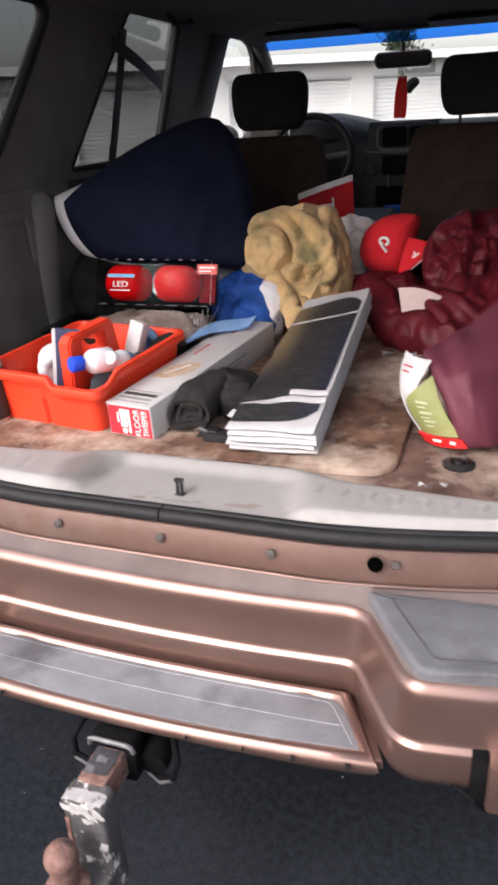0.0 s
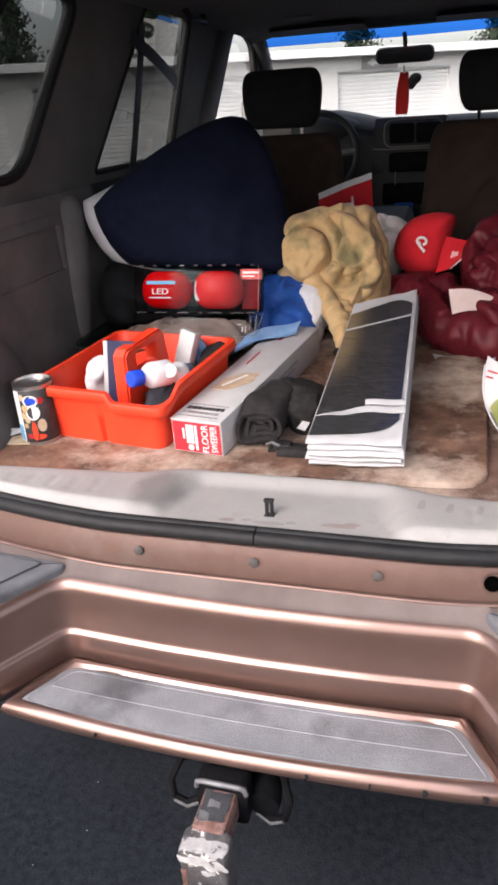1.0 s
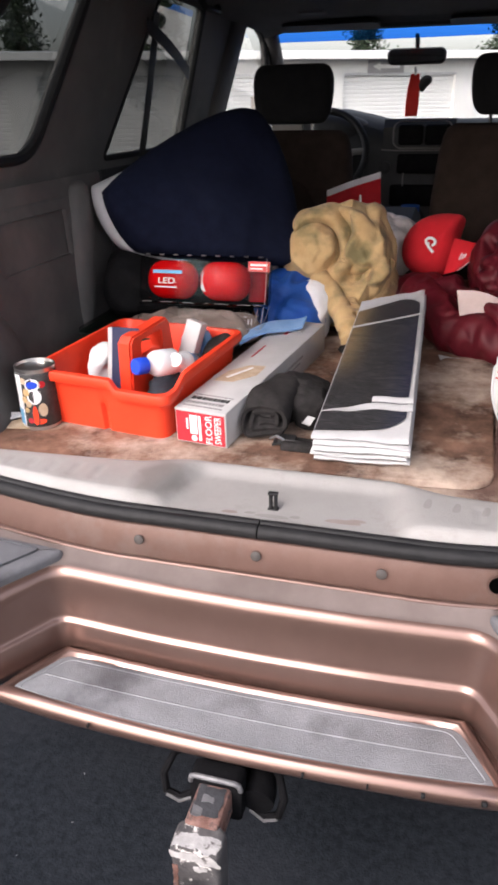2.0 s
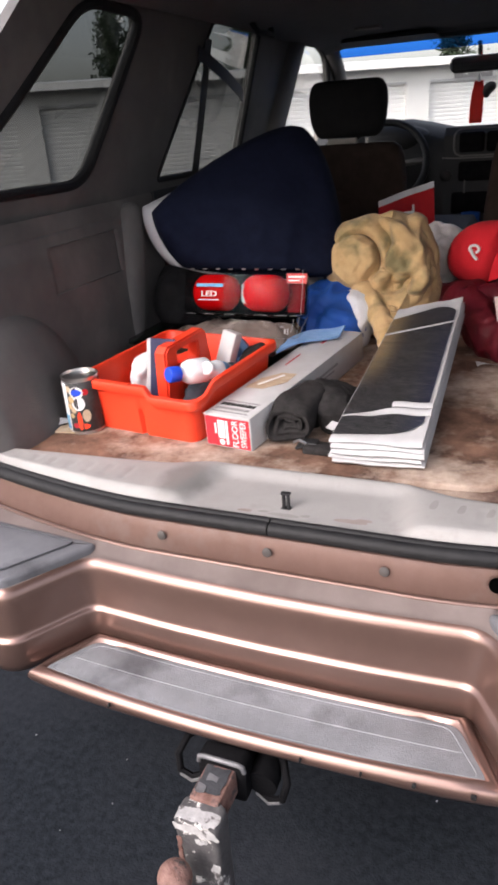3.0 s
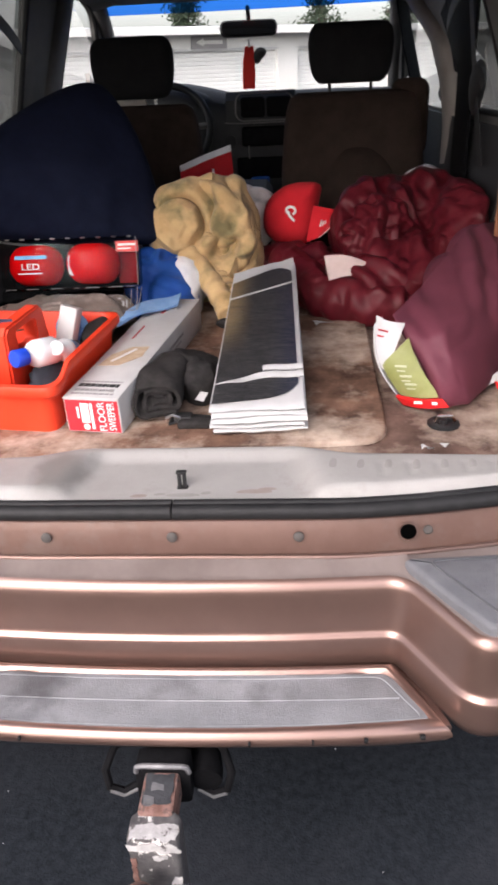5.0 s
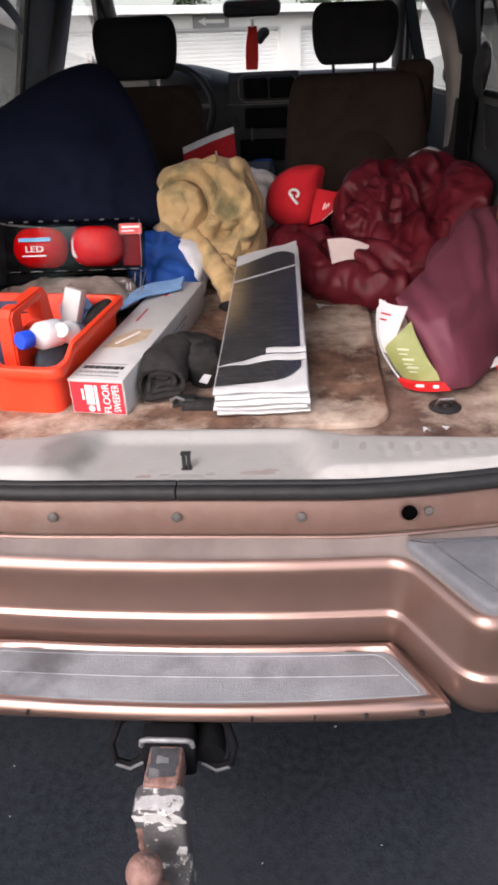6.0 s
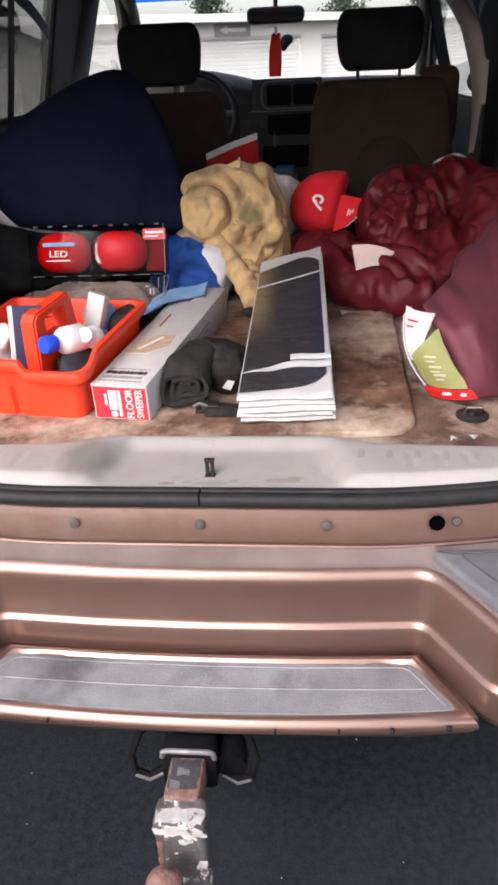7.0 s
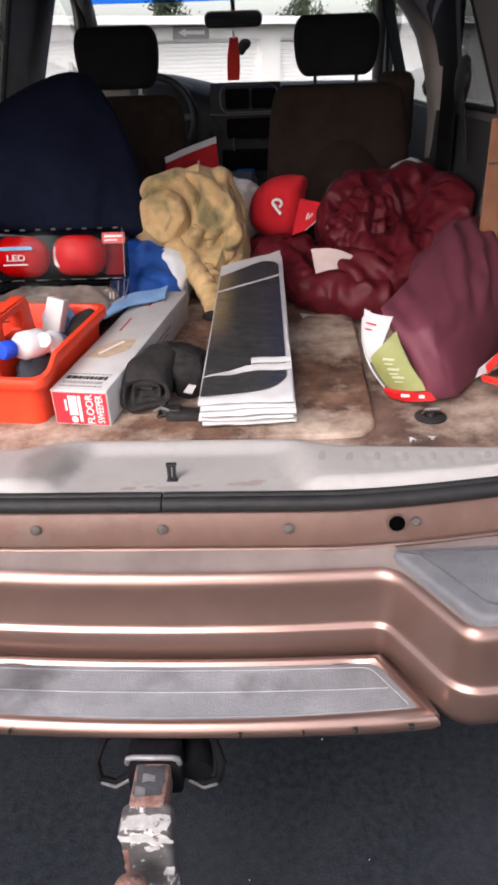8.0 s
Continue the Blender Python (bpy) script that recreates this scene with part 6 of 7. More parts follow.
part("rag", lump([((-0.305, 0.345, 0.838), (0.040, 0.075, 0.040)), ((-0.290, 0.440, 0.842), (0.036, 0.060, 0.042))], 0.02, ((18, 0.008), (40, 0.003)), 4, 9), surface("slate_rag", (0.022, 0.026, 0.036), (0.045, 0.052, 0.068), 25, 0.9, 0, 0.4, 400), t, smooth=80)
t = thing("cloth", (-0.475, 0.38, 0.83), "crumpled white rag in the caddy", "rag")
part("rag", lump([((-0.468, 0.375, 0.872), (0.022, 0.035, 0.030)), ((-0.475, 0.41, 0.885), (0.022, 0.030, 0.018))], 0.02, ((22, 0.007), (50, 0.003)), 4), whitecotton, t, smooth=80)

# can, paper scraps
can_m = pose(-0.553, 0.238, fz(0.22) + 0.003, 0, 0, 25)
can = thing("food_can", (-0.553, 0.238, fz(0.22)), "printed food can standing on the carpet", "can")
part("can_body", lathe([(0.037, 0), (0.0405, 0.002), (0.040, 0.006), (0.040, 0.125), (0.041, 0.128), (0.041, 0.131), (0.0375, 0.132), (0.0365, 0.126), (0.001, 0.126)], can_m, 36), tin, can, "bare tin ends")
part("label_wrap", lathe([(0.0401, 0.008), (0.0405, 0.0085), (0.0405, 0.1215), (0.0401, 0.122)], can_m, 36), ink_black, can, "dark printed label")


def can_patch(a0, a1, z0, z1, mat, grow=0.0004):
    bm = sheet(10, 4, lambda u, v: can_m @ Vector(((0.0406 + grow) * math.cos(radians(a0 + (a1 - a0) * u)), (0.0406 + grow) * math.sin(radians(a0 + (a1 - a0) * u)), z0 + (z1 - z0) * v)))
    part("label_picture", bm, mat, can)


def can_spot(a, z, ra, rz, mat, grow=0.0005):
    bm = bmesh.new()
    f = []
    for k in range(14):
        q = 2 * math.pi * k / 14
        b = radians(a + ra * math.cos(q))
        f.append(bm.verts.new(can_m @ Vector(((0.0406 + grow) * math.cos(b), (0.0406 + grow) * math.sin(b), z + rz * math.sin(q)))))
    bm.faces.new(f)
    part("label_picture", bm, mat, can)


can_patch(196, 228, 0.010, 0.120, whiteplastic, 0.0003)
can_patch(198, 224, 0.012, 0.046, skyblue, 0.0006)
for a, z, ra, rz, mt, g in ((262, 0.088, 20, 0.011, whiteplastic, .0004), (262, 0.088, 15, 0.0065, bluecap, .0007), (264, 0.066, 19, 0.014, whiteplastic, .0005), (236, 0.095, 9, 0.006, tanprint, .0005), (242, 0.074, 9, 0.007, tan, .0007),
                              (234, 0.060, 8, 0.006, tan, .0006), (246, 0.052, 8, 0.006, tanprint, .0006), (238, 0.040, 7, 0.005, tan, .0005), (290, 0.088, 9, 0.006, redcloth, .0005), (262, 0.030, 7, 0.018, orange, .0006),
                              (285, 0.040, 12, 0.012, tanprint, .0005), (272, 0.018, 18, 0.005, orange, .0004), (246, 0.020, 8, 0.005, card_red, .0005)):
    can_spot(a, z * 1.13, ra * 1.1, rz * 1.2, mt, g)
t = thing("rope_end", (-0.60, 0.24, fz(.24)), "frayed white cord end on the carpet", "cord")
bm = bmesh.new()
for k in range(4):
    tube([(-0.665 + 0.010 * k, 0.165 + 0.006 * k, fz(.2) + 0.006), (-0.640 + 0.008 * k, 0.195 + 0.010 * k, fz(.2) + 0.014 + 0.004 * k), (-0.605 + 0.004 * k, 0.225 + 0.008 * k, fz(.2) + 0.018), (-0.575, 0.262, fz(.2) + 0.014)], 0.0026, 6, bm)
part("cord", bm, whitecotton, t)
t = thing("paper_scrap", (-0.58, 0.22, fz(.22)), "torn piece of brown card on the carpet", "scrap")
part("scrap", prism([(-0.04, -0.02), (0.03, -0.025), (0.035, 0.01), (0.0, 0.03), (-0.035, 0.01)], 0, 0.003, pose(-0.575, 0.218, fz(.22) + 0.007, 4, 3, 20)), tanprint, t)

# floor sweeper box
bx = pose(-0.245, 0.222, fz(0.21) + 0.004, 2, 0, -8.4)
sb = thing("sweeper_box", (-0.15, 0.48, fz(.48)), "long white and red printed floor sweeper carton", "box")
BW, BL, BH = 0.110, 0.585, 0.073
part("carton_body", box(0, BW, 0, BL, 0, BH, 0.0025, 2, bx), card_white, sb)
part("end_panel", box(0.003, BW - 0.003, -0.0012, -0.0002, 0.003, BH - 0.006, m=bx), card_red, sb, "red printed end")
part("end_flap", box(0.0, BW, -0.0016, 0.0, BH - 0.0035, BH - 0.001, m=bx), card_white, sb)
em = bx @ Matrix.Translation((BW / 2, -0.0016, BH / 2 - 0.001)) @ frame_at((0, 0, 0), (0, 0, 1), (-1, 0, 0))
words("FLOOR", 0.020, em @ Matrix.Translation((-0.001, -0.0190, 0)), ink_white, sb, sx=0.95)
words("SWEEPER", 0.020, em @ Matrix.Translation((0.0, -0.0385, 0)), ink_white, sb, sx=0.70)
bars([(-0.014, 0.026, 0.006, 0.022), (-0.027, 0.026, -0.002, 0.0035), (-0.005, 0.018, 0.026, 0.030)], em, ink_white, sb)
part("badge", lathe([(0.0065, 0), (0.0065, 0.0008), (0.0035, 0.0008), (0.0035, 0)], em @ Matrix.Translation((-0.023, 0.014, 0)), 18), ink_white, sb)
tm = bx @ Matrix.Translation((0, 0, BH + 0.0003))
letters = random.Random(21)
for y, h, tone in ((0.012, 0.005, ink_grey), (0.026, 0.010, ink_grey), (0.046, 0.013, ink_black), (0.066, 0.005, ink_grey)):
    x = 0.012
    while x < 0.092:
        w = letters.uniform(0.003, 0.011)
        bars([(x, x + w, y, y + h)], tm, tone, sb)
        x += w + 0.0022
part("picture", prism([(0.012, 0.145), (0.055, 0.15), (0.088, 0.20), (0.086, 0.255), (0.05, 0.25), (0.02, 0.205)], 0, 0.0008, tm), tanprint, sb, "tan picture of the sweeper")
part("picture_handle", prism([(0.030, 0.17), (0.036, 0.166), (0.066, 0.235), (0.060, 0.24)], 0.0008, 0.0016, tm), ink_white, sb)
bars([(0.03, 0.034, 0.30, 0.38), (0.042, 0.05, 0.47, 0.50)], tm, card_red, sb)
bars([(0.06, 0.068, 0.50, 0.52), (0.072, 0.080, 0.50, 0.52)], tm, ink_grey, sb)
sm = bx @ frame_at((BW + 0.0003, 0, 0), (0, 1, 0), (0, 0, 1))
part("side_picture", prism([(0.10, 0.012), (0.19, 0.01), (0.24, 0.03), (0.23, 0.055), (0.12, 0.058)], 0, 0.0008, sm), tanprint, sb)
bars([(0.30, 0.42, 0.04, 0.046), (0.30, 0.40, 0.03, 0.034)], sm, ink_grey, sb)

# folded charcoal fleece with a strap
fl = thing("folded_fleece", (-0.06, 0.36, fz(.36)), "folded charcoal fleece with a buckled strap", "fleece")


def fold_line(n=110):
    """The end of a cloth rolled up loosely and pressed flat."""
    pts = []
    for i in range(n + 1):
        t = i / n
        a = 0.4 + 2.75 * 2 * math.pi * t
        r = 0.16 + 0.84 * t
        x = math.copysign(abs(math.cos(a)) ** 0.8, math.cos(a))
        pts.append((0.056 * r * x - 0.008 * math.sin(a) * r, 0.040 + 0.034 * r * math.sin(a) + 0.003 * math.sin(3 * a)))
    return pts


base = Vector((-0.075, 0.254, fz(0.27) + 0.004))
along = Vector((0.10, 0.985, 0.16))
rings = []
for k in range(13):
    t = k / 12
    sc = 1.0 - 0.16 * t * t
    off = base + along * 0.150 * t + Vector((0, 0, 0.012 * math.sin(t * 2.6)))
    rings.append([off + Vector((x * sc + 0.004 * math.sin(7 * t + 30 * z), 0.008 * math.sin(x * 50 + z * 40) + 0.20 * (z - 0.04), z * (1.05 - 0.25 * t * t) + 0.003 * math.sin(9 * t + 40 * x) - 0.10 * abs(x + 0.01) * (x < -0.01))) for x, z in fold_line()])
bm = loft(rings, closed=False)
bmesh.ops.recalc_face_normals(bm, faces=bm.faces)
bmesh.ops.solidify(bm, geom=bm.faces[:], thickness=0.0075)
part("fold", bm, blackcloth, fl, smooth=70)
part("fold_core", lump([((-0.066, 0.360, fz(.34) + 0.050), (0.040, 0.055, 0.032))], folds=((20, 0.004),), sub=4), blackcloth, fl, smooth=80)
part("loose_end", lump([((-0.048, 0.400, fz(.38) + 0.040), (0.046, 0.060, 0.040)), ((0.006, 0.395, fz(.4) + 0.022), (0.036, 0.055, 0.030))], 0.03, ((12, 0.010), (28, 0.004)), 5, 1, floor=0.78), blackcloth, fl, smooth=80)
part("strap", sheet(14, 3, lambda u, v: (-0.055 + 0.085 * u, 0.232 + 0.028 * v + 0.01 * u, fz(.24) + 0.010 + 0.010 * math.sin(u * 3.1) * (1 - u)), 0.004), blackplastic, fl, "black webbing strap")
part("buckle", box(-0.045, -0.01, 0.235, 0.262, fz(.24) + 0.008, fz(.24) + 0.022, 0.004), blackplastic, fl)
part("buckle_ring", tube([(-0.058, 0.236, fz(.24) + 0.02), (-0.045, 0.232, fz(.24) + 0.028), (-0.032, 0.236, fz(.24) + 0.02)], 0.003, 6), tin, fl)
part("tag", prism([(-0.012, 0), (0.004, -0.006), (0.014, 0.012), (0.0, 0.016)], 0, 0.002, pose(0.002, 0.300, fz(.3) + 0.028, 40, 0, 10)), paper, fl, "small white tag")
part("brush_strip", box(-0.036, 0.032, 0.219, 0.248, fz(.24) + 0.003, fz(.24) + 0.019, 0.005, 3), blackcloth, fl)

# folded printed paper stack, rising over the clutter at its far end
pm = thing("folded_poster", (0.11, 0.6, fz(.6)), "white folded paper stack with a dark glossy printed panel", "paper")


def paper_pt(x, s, h):
    """x across 0..1, s along 0..1, h over the stack's foot."""
    xa, xb = 0.034 + 0.008 * s, 0.206 - 0.018 * s
    y = 0.184 + 0.010 * x + 0.67 * s + (0.09 * x - 0.07) * s
    lift = 0.004 + 0.078 * s ** 1.1 + 0.008 * x * s
    return (xa + (xb - xa) * x, y, fz(y) + 0.006 + lift + h)


def paper_loop(u, v, h, open_by, seed):
    """One folded sheet: along its lower leaf, round the fold at the front and back along the upper leaf."""
    a = (v - 0.5) * 2
    s = max(0.0, abs(a) - 0.03) / 0.97
    turn = math.sin(math.pi / 2 * max(-1, min(1, a / 0.03)))
    front = -0.0045 * math.cos(math.pi / 2 * max(-1, min(1, a / 0.03)))
    wave = 0.0012 * math.sin(7 * u + seed) + 0.0007 * math.sin(19 * u + 3 * seed)
    gap = open_by * (0.75 + 0.25 * math.sin(3 * u + 2 * seed))
    return Vector(paper_pt(u, s, h + gap * turn + wave)) + Vector((0.0035 * math.sin(2.3 * seed), front + 0.003 * math.sin(1.7 * seed) * (1 - s), 0))


for k, (h, gap) in enumerate(((0.0055, 0.0052), (0.0160, 0.0054), (0.0265, 0.0051), (0.0370, 0.0053), (0.0475, 0.0054))):
    part("paper_fold", sheet(14, 70, lambda u, v: paper_loop(u, v, h, gap, k + 1.0), 0.0014), paper, pm, smooth=60)


def print_ends(x):
    """Where the dark panel begins and ends along the stack, rounded off towards one long edge."""
    q = x / 0.93
    return 0.026 + 0.022 * q + 0.065 * q ** 7, 0.885 + 0.075 * q - 0.085 * max(0.0, (q - 0.55) / 0.45) ** 2.6


def printed(u, v):
    x = 0.93 * (1 - (1 - u) ** 1.4)
    a, b = print_ends(x)
    return paper_pt(x, a + (b - a) * v, 0.0546)


part("print_panel", sheet(26, 50, printed, 0.0008), print_dark, pm, "dark glossy printed panel with fine ribs")
part("paper_wedge", sheet(16, 4, lambda u, v: paper_pt(0.0 + 0.56 * u, 0.128 + 0.022 * u + 0.003 * math.sin(9 * u) + 0.028 * v * math.sin(math.pi / 2 * min(1, 1.5 * u)), 0.0562 + 0.0015 * math.sin(6 * u + 2 * v)), 0.0012), paper, pm, "grey-white torn wedge over the print")
for lift, s0, s1 in ((0.0575, 0.148, 0.178), (0.0610, 0.180, 0.206)):
    part("paper_flap", sheet(10, 4, lambda u, v: paper_pt(0.53 + 0.46 * u, s0 + (s1 - s0) * v - 0.008 * u, lift + 0.003 * math.sin(2.6 * v) + 0.001 * math.sin(7 * u)), 0.0022), paper, pm, "folded-back white flap")
part("crease_line", sheet(16, 1, lambda u, v: paper_pt(0.0 + 0.97 * u, 0.735 + 0.012 * v + 0.040 * u, 0.0562), 0.0008), paper, pm)

# blue bag, pale blue strap
b = thing("nylon_bag", (-0.14, 0.95, fz(.95)), "royal blue and white nylon bag, crumpled", "bag")
part("bag_body", lump([((-0.200, 0.95, 0.905), (0.070, 0.09, 0.068)), ((-0.135, 0.915, 0.868), (0.052, 0.070, 0.056)), ((-0.16, 0.86, 0.84), (0.06, 0.06, 0.045))], 0.03, ((10, 0.010), (24, 0.004)), 5, 4, floor=0.778), royal, b, smooth=80)
part("lining", lump([((-0.120, 0.945, 0.915), (0.050, 0.050, 0.040)), ((-0.085, 0.900, 0.865), (0.030, 0.055, 0.058))], 0.02, ((16, 0.006),), 4, 2), whitecotton, b, "white lining", smooth=80)
b = thing("strap", (-0.19, 0.74, 0.86), "pale blue cloth strap lying across the carton", "strap")
part("webbing", sheet(16, 4, lambda u, v: (-0.222 + 0.125 * u, 0.590 + 0.125 * u + 0.060 * v, 0.879 + 0.020 * u + 0.008 * math.sin(u * 5) + 0.010 * v), 0.006), paleblue, b)

# tan jacket bundle
j = thing("jacket", (-0.05, 1.1, fz(1.1)), "tan canvas jacket bundled on the floor", "jacket")
JACKET_FOLDS = (([(-0.10, 1.125), (-0.04, 1.130), (-0.003, 1.105), (0.006, 1.060), (-0.026, 1.005), (-0.075, 0.970)], 0.028, 0.030), ([(-0.03, 1.13), (0.036, 1.085), (0.060, 1.030), (0.072, 0.940)], 0.026, 0.024), ([(-0.04, 0.905), (0.010, 0.915), (0.046, 0.955), (0.075, 1.00)], 0.026, 0.024),
                ([(-0.06, 0.980), (0.000, 0.990), (0.032, 1.018), (0.040, 1.06)], 0.022, 0.020), ([(-0.05, 0.86), (0.01, 0.865), (0.06, 0.905)], 0.024, 0.018), ([(-0.15, 0.93), (-0.10, 0.955), (-0.05, 0.945)], 0.022, 0.014), ([(-0.16, 1.12), (-0.12, 1.155), (-0.07, 1.13)], 0.020, 0.014),
                ([(-0.185, 1.07), (-0.165, 1.01), (-0.13, 0.975), (-0.09, 0.985)], 0.018, 0.008), ([(-0.08, 1.08), (-0.075, 1.03), (-0.10, 0.99)], 0.014, 0.008))
softened(part("jacket_body", folded([((-0.120, 1.07, 1.000), (0.070, 0.075, 0.100)), ((-0.050, 1.10, 1.025), (0.075, 0.085, 0.086)), ((-0.06, 1.09, 0.90), (0.105, 0.13, 0.10)), ((0.025, 1.06, 0.930), (0.055, 0.085, 0.090)), ((0.015, 1.065, 1.035), (0.050, 0.070, 0.080))], 0.03, (1.5, 0.022, 0.15, (0.7, 0.2, 0.6), 4), (1.45, 0.012, 0.2, (0.6, 0.5, -0.4), 5), (1.2, 0.004, 0.3, None, 6), floor=0.778, centre=(-0.06, 1.1, 0.93), base=4, pulls=JACKET_FOLDS), tan, j, smooth=80))
softened(part("sleeve", roll([(-0.150, 0.990, 0.985), (-0.095, 0.950, 0.958), (-0.042, 0.895, 0.908), (0.002, 0.830, 0.864), (0.018, 0.775, 0.838)], [0.022, 0.027, 0.029, 0.031, 0.026], 6, 0.011, 1.45), tan, j, smooth=80))
softened(part("sleeve_fold", roll([(-0.050, 0.965, 0.930), (-0.008, 0.915, 0.895), (0.026, 0.850, 0.858), (0.034, 0.790, 0.834)], [0.018, 0.026, 0.026, 0.018], 17, 0.012, 1.6), tan, j, smooth=80))
part("cuff", lump([((0.013, 0.768, 0.822), (0.027, 0.014, 0.012))], folds=((30, 0.002),), sub=3), blackcloth, j, "black cuff")
softened(part("hood", folded([((-0.124, 0.985, 1.035), (0.060, 0.045, 0.062)), ((-0.140, 0.99, 0.990), (0.048, 0.040, 0.040))], 0.03, (1.10, 0.010, 0.6, (0.3, 0, 1), 8), (1.08, 0.003, 0.5, None, 9), base=4, pulls=JACKET_FOLDS[-2:]), tan, j, smooth=80))


def collar_pt(u, v):
    """A broad flap of cloth that curls round the hood."""
    a = 2.55 - 4.05 * u
    wide = 0.014 + 0.042 * math.sin(math.pi * min(1, 0.12 + u)) ** 0.7
    r = 1.0 + wide / 0.066 * v
    w = 0.006 * math.sin(9 * u + 3 * v) * v + 0.005 * math.sin(23 * u) * v * v
    return (-0.112 + 0.062 * r * math.cos(a), 0.975 + 0.040 * v * v - 0.022 * math.sin(math.pi * v) + w, 1.034 + 0.066 * r * math.sin(a) + w)


softened(part("hood_edge", sheet(46, 12, collar_pt, 0.005), tan, j, smooth=80))


def drape(c, size, lean, seed, folds, deep):
    """A hanging part of the cloth with a few long soft folds fanning out from its top."""
    def at(u, v):
        fan = 0.55 + 0.45 * v
        x = (u - 0.5) * 2
        ph = folds * u * math.pi * 2 + seed + 1.6 * v + 0.8 * math.sin(3 * v + seed)
        wave = math.sin(ph) - 0.35 * math.sin(2 * ph + seed)
        z = deep * wave * (0.35 + 0.65 * math.sin(math.pi * v)) + 0.35 * deep * noise.noise(Vector((u * 5, v * 5, seed)))
        bulge = math.sqrt(max(0.0, 1 - 0.92 * x * x)) * math.sin(math.pi * (0.12 + 0.80 * v)) ** 0.6
        return (c[0] + size[0] * x * fan + lean * (v - 0.5), c[1] - size[1] * bulge - z, c[2] + size[2] * (0.5 - v) * 2 + 0.6 * z)
    return sheet(44, 40, at, 0.006)


for line, radii, seed in (([(-0.090, 1.020, 1.115), (-0.040, 1.005, 1.120), (-0.005, 0.995, 1.098), (0.004, 0.988, 1.055), (-0.030, 0.985, 1.005), (-0.075, 0.995, 0.975)], (0.014, 0.022, 0.025, 0.025, 0.021, 0.012), 3),
                         ([(-0.010, 1.055, 1.115), (0.034, 1.020, 1.080), (0.055, 1.005, 1.025), (0.064, 0.995, 0.950), (0.058, 0.992, 0.900)], (0.016, 0.024, 0.026, 0.025, 0.016), 8),
                         ([(-0.030, 0.975, 0.905), (0.012, 0.963, 0.912), (0.046, 0.972, 0.945), (0.064, 0.992, 0.995)], (0.016, 0.026, 0.026, 0.014), 11),
                         ([(-0.055, 0.995, 0.985), (0.000, 0.976, 0.990), (0.028, 0.980, 1.015), (0.038, 1.000, 1.050)], (0.014, 0.022, 0.022, 0.012), 14)):
    softened(part("cloth_fold", roll(line, radii, seed, 0.0075, 1.45), tan, j, smooth=80))
softened(part("cloth_fold", drape((0.012, 1.07, 0.940), (0.066, 0.095, 0.085), -0.030, 4.4, 2.3, 0.012), tan, j, smooth=80))
softened(part("cloth_fold", drape((-0.090, 1.05, 0.925), (0.080, 0.090, 0.050), 0.05, 0.7, 1.7, 0.010), tan, j, smooth=80))

# red pennant with a white band
pn = thing("pennant", (-0.11, 1.72, 0.95), "red felt pennant with a white top band", "pennant")


def felt_pt(u, v, lift=0.0):
    """A sheet that hangs between the seats, its top edge rising to one side."""
    top = Vector((-0.198, 1.590, 1.100)).lerp(Vector((-0.036, 1.745, 1.146)), u)
    foot = Vector((-0.190, 1.585, 0.950)).lerp(Vector((-0.022, 1.735, 0.985)), u)
    p = foot.lerp(top, v) + Vector((0.4, -0.8, 0)) * (0.008 * math.sin(u * 6 + 1.5 * v) + lift)
    return p


part("felt", sheet(16, 12, felt_pt, 0.003), redcloth, pn)
part("white_band", sheet(16, 2, lambda u, v: felt_pt(u, 1.0 + 0.13 * v, 0.001), 0.004), whitecotton, pn, "white band")
words("T", 0.085, frame_at(felt_pt(0.50, 0.66, 0.008), felt_pt(0.6, 0.5) - felt_pt(0.6, 0.9), felt_pt(0.8, 0.7) - felt_pt(0.4, 0.7)), ink_white, pn)

# cloudy plastic bag
b = thing("plastic_bag", (0.06, 1.33, fz(1.33)), "cloudy crumpled plastic bag", "plastic bag")
part("film", lump([((0.058, 1.33, 0.990), (0.078, 0.07, 0.075)), ((0.02, 1.38, 0.95), (0.08, 0.07, 0.09))], 0.03, ((9, 0.010), (22, 0.004)), 5, 6, floor=0.78), plasticbag, b, smooth=60)


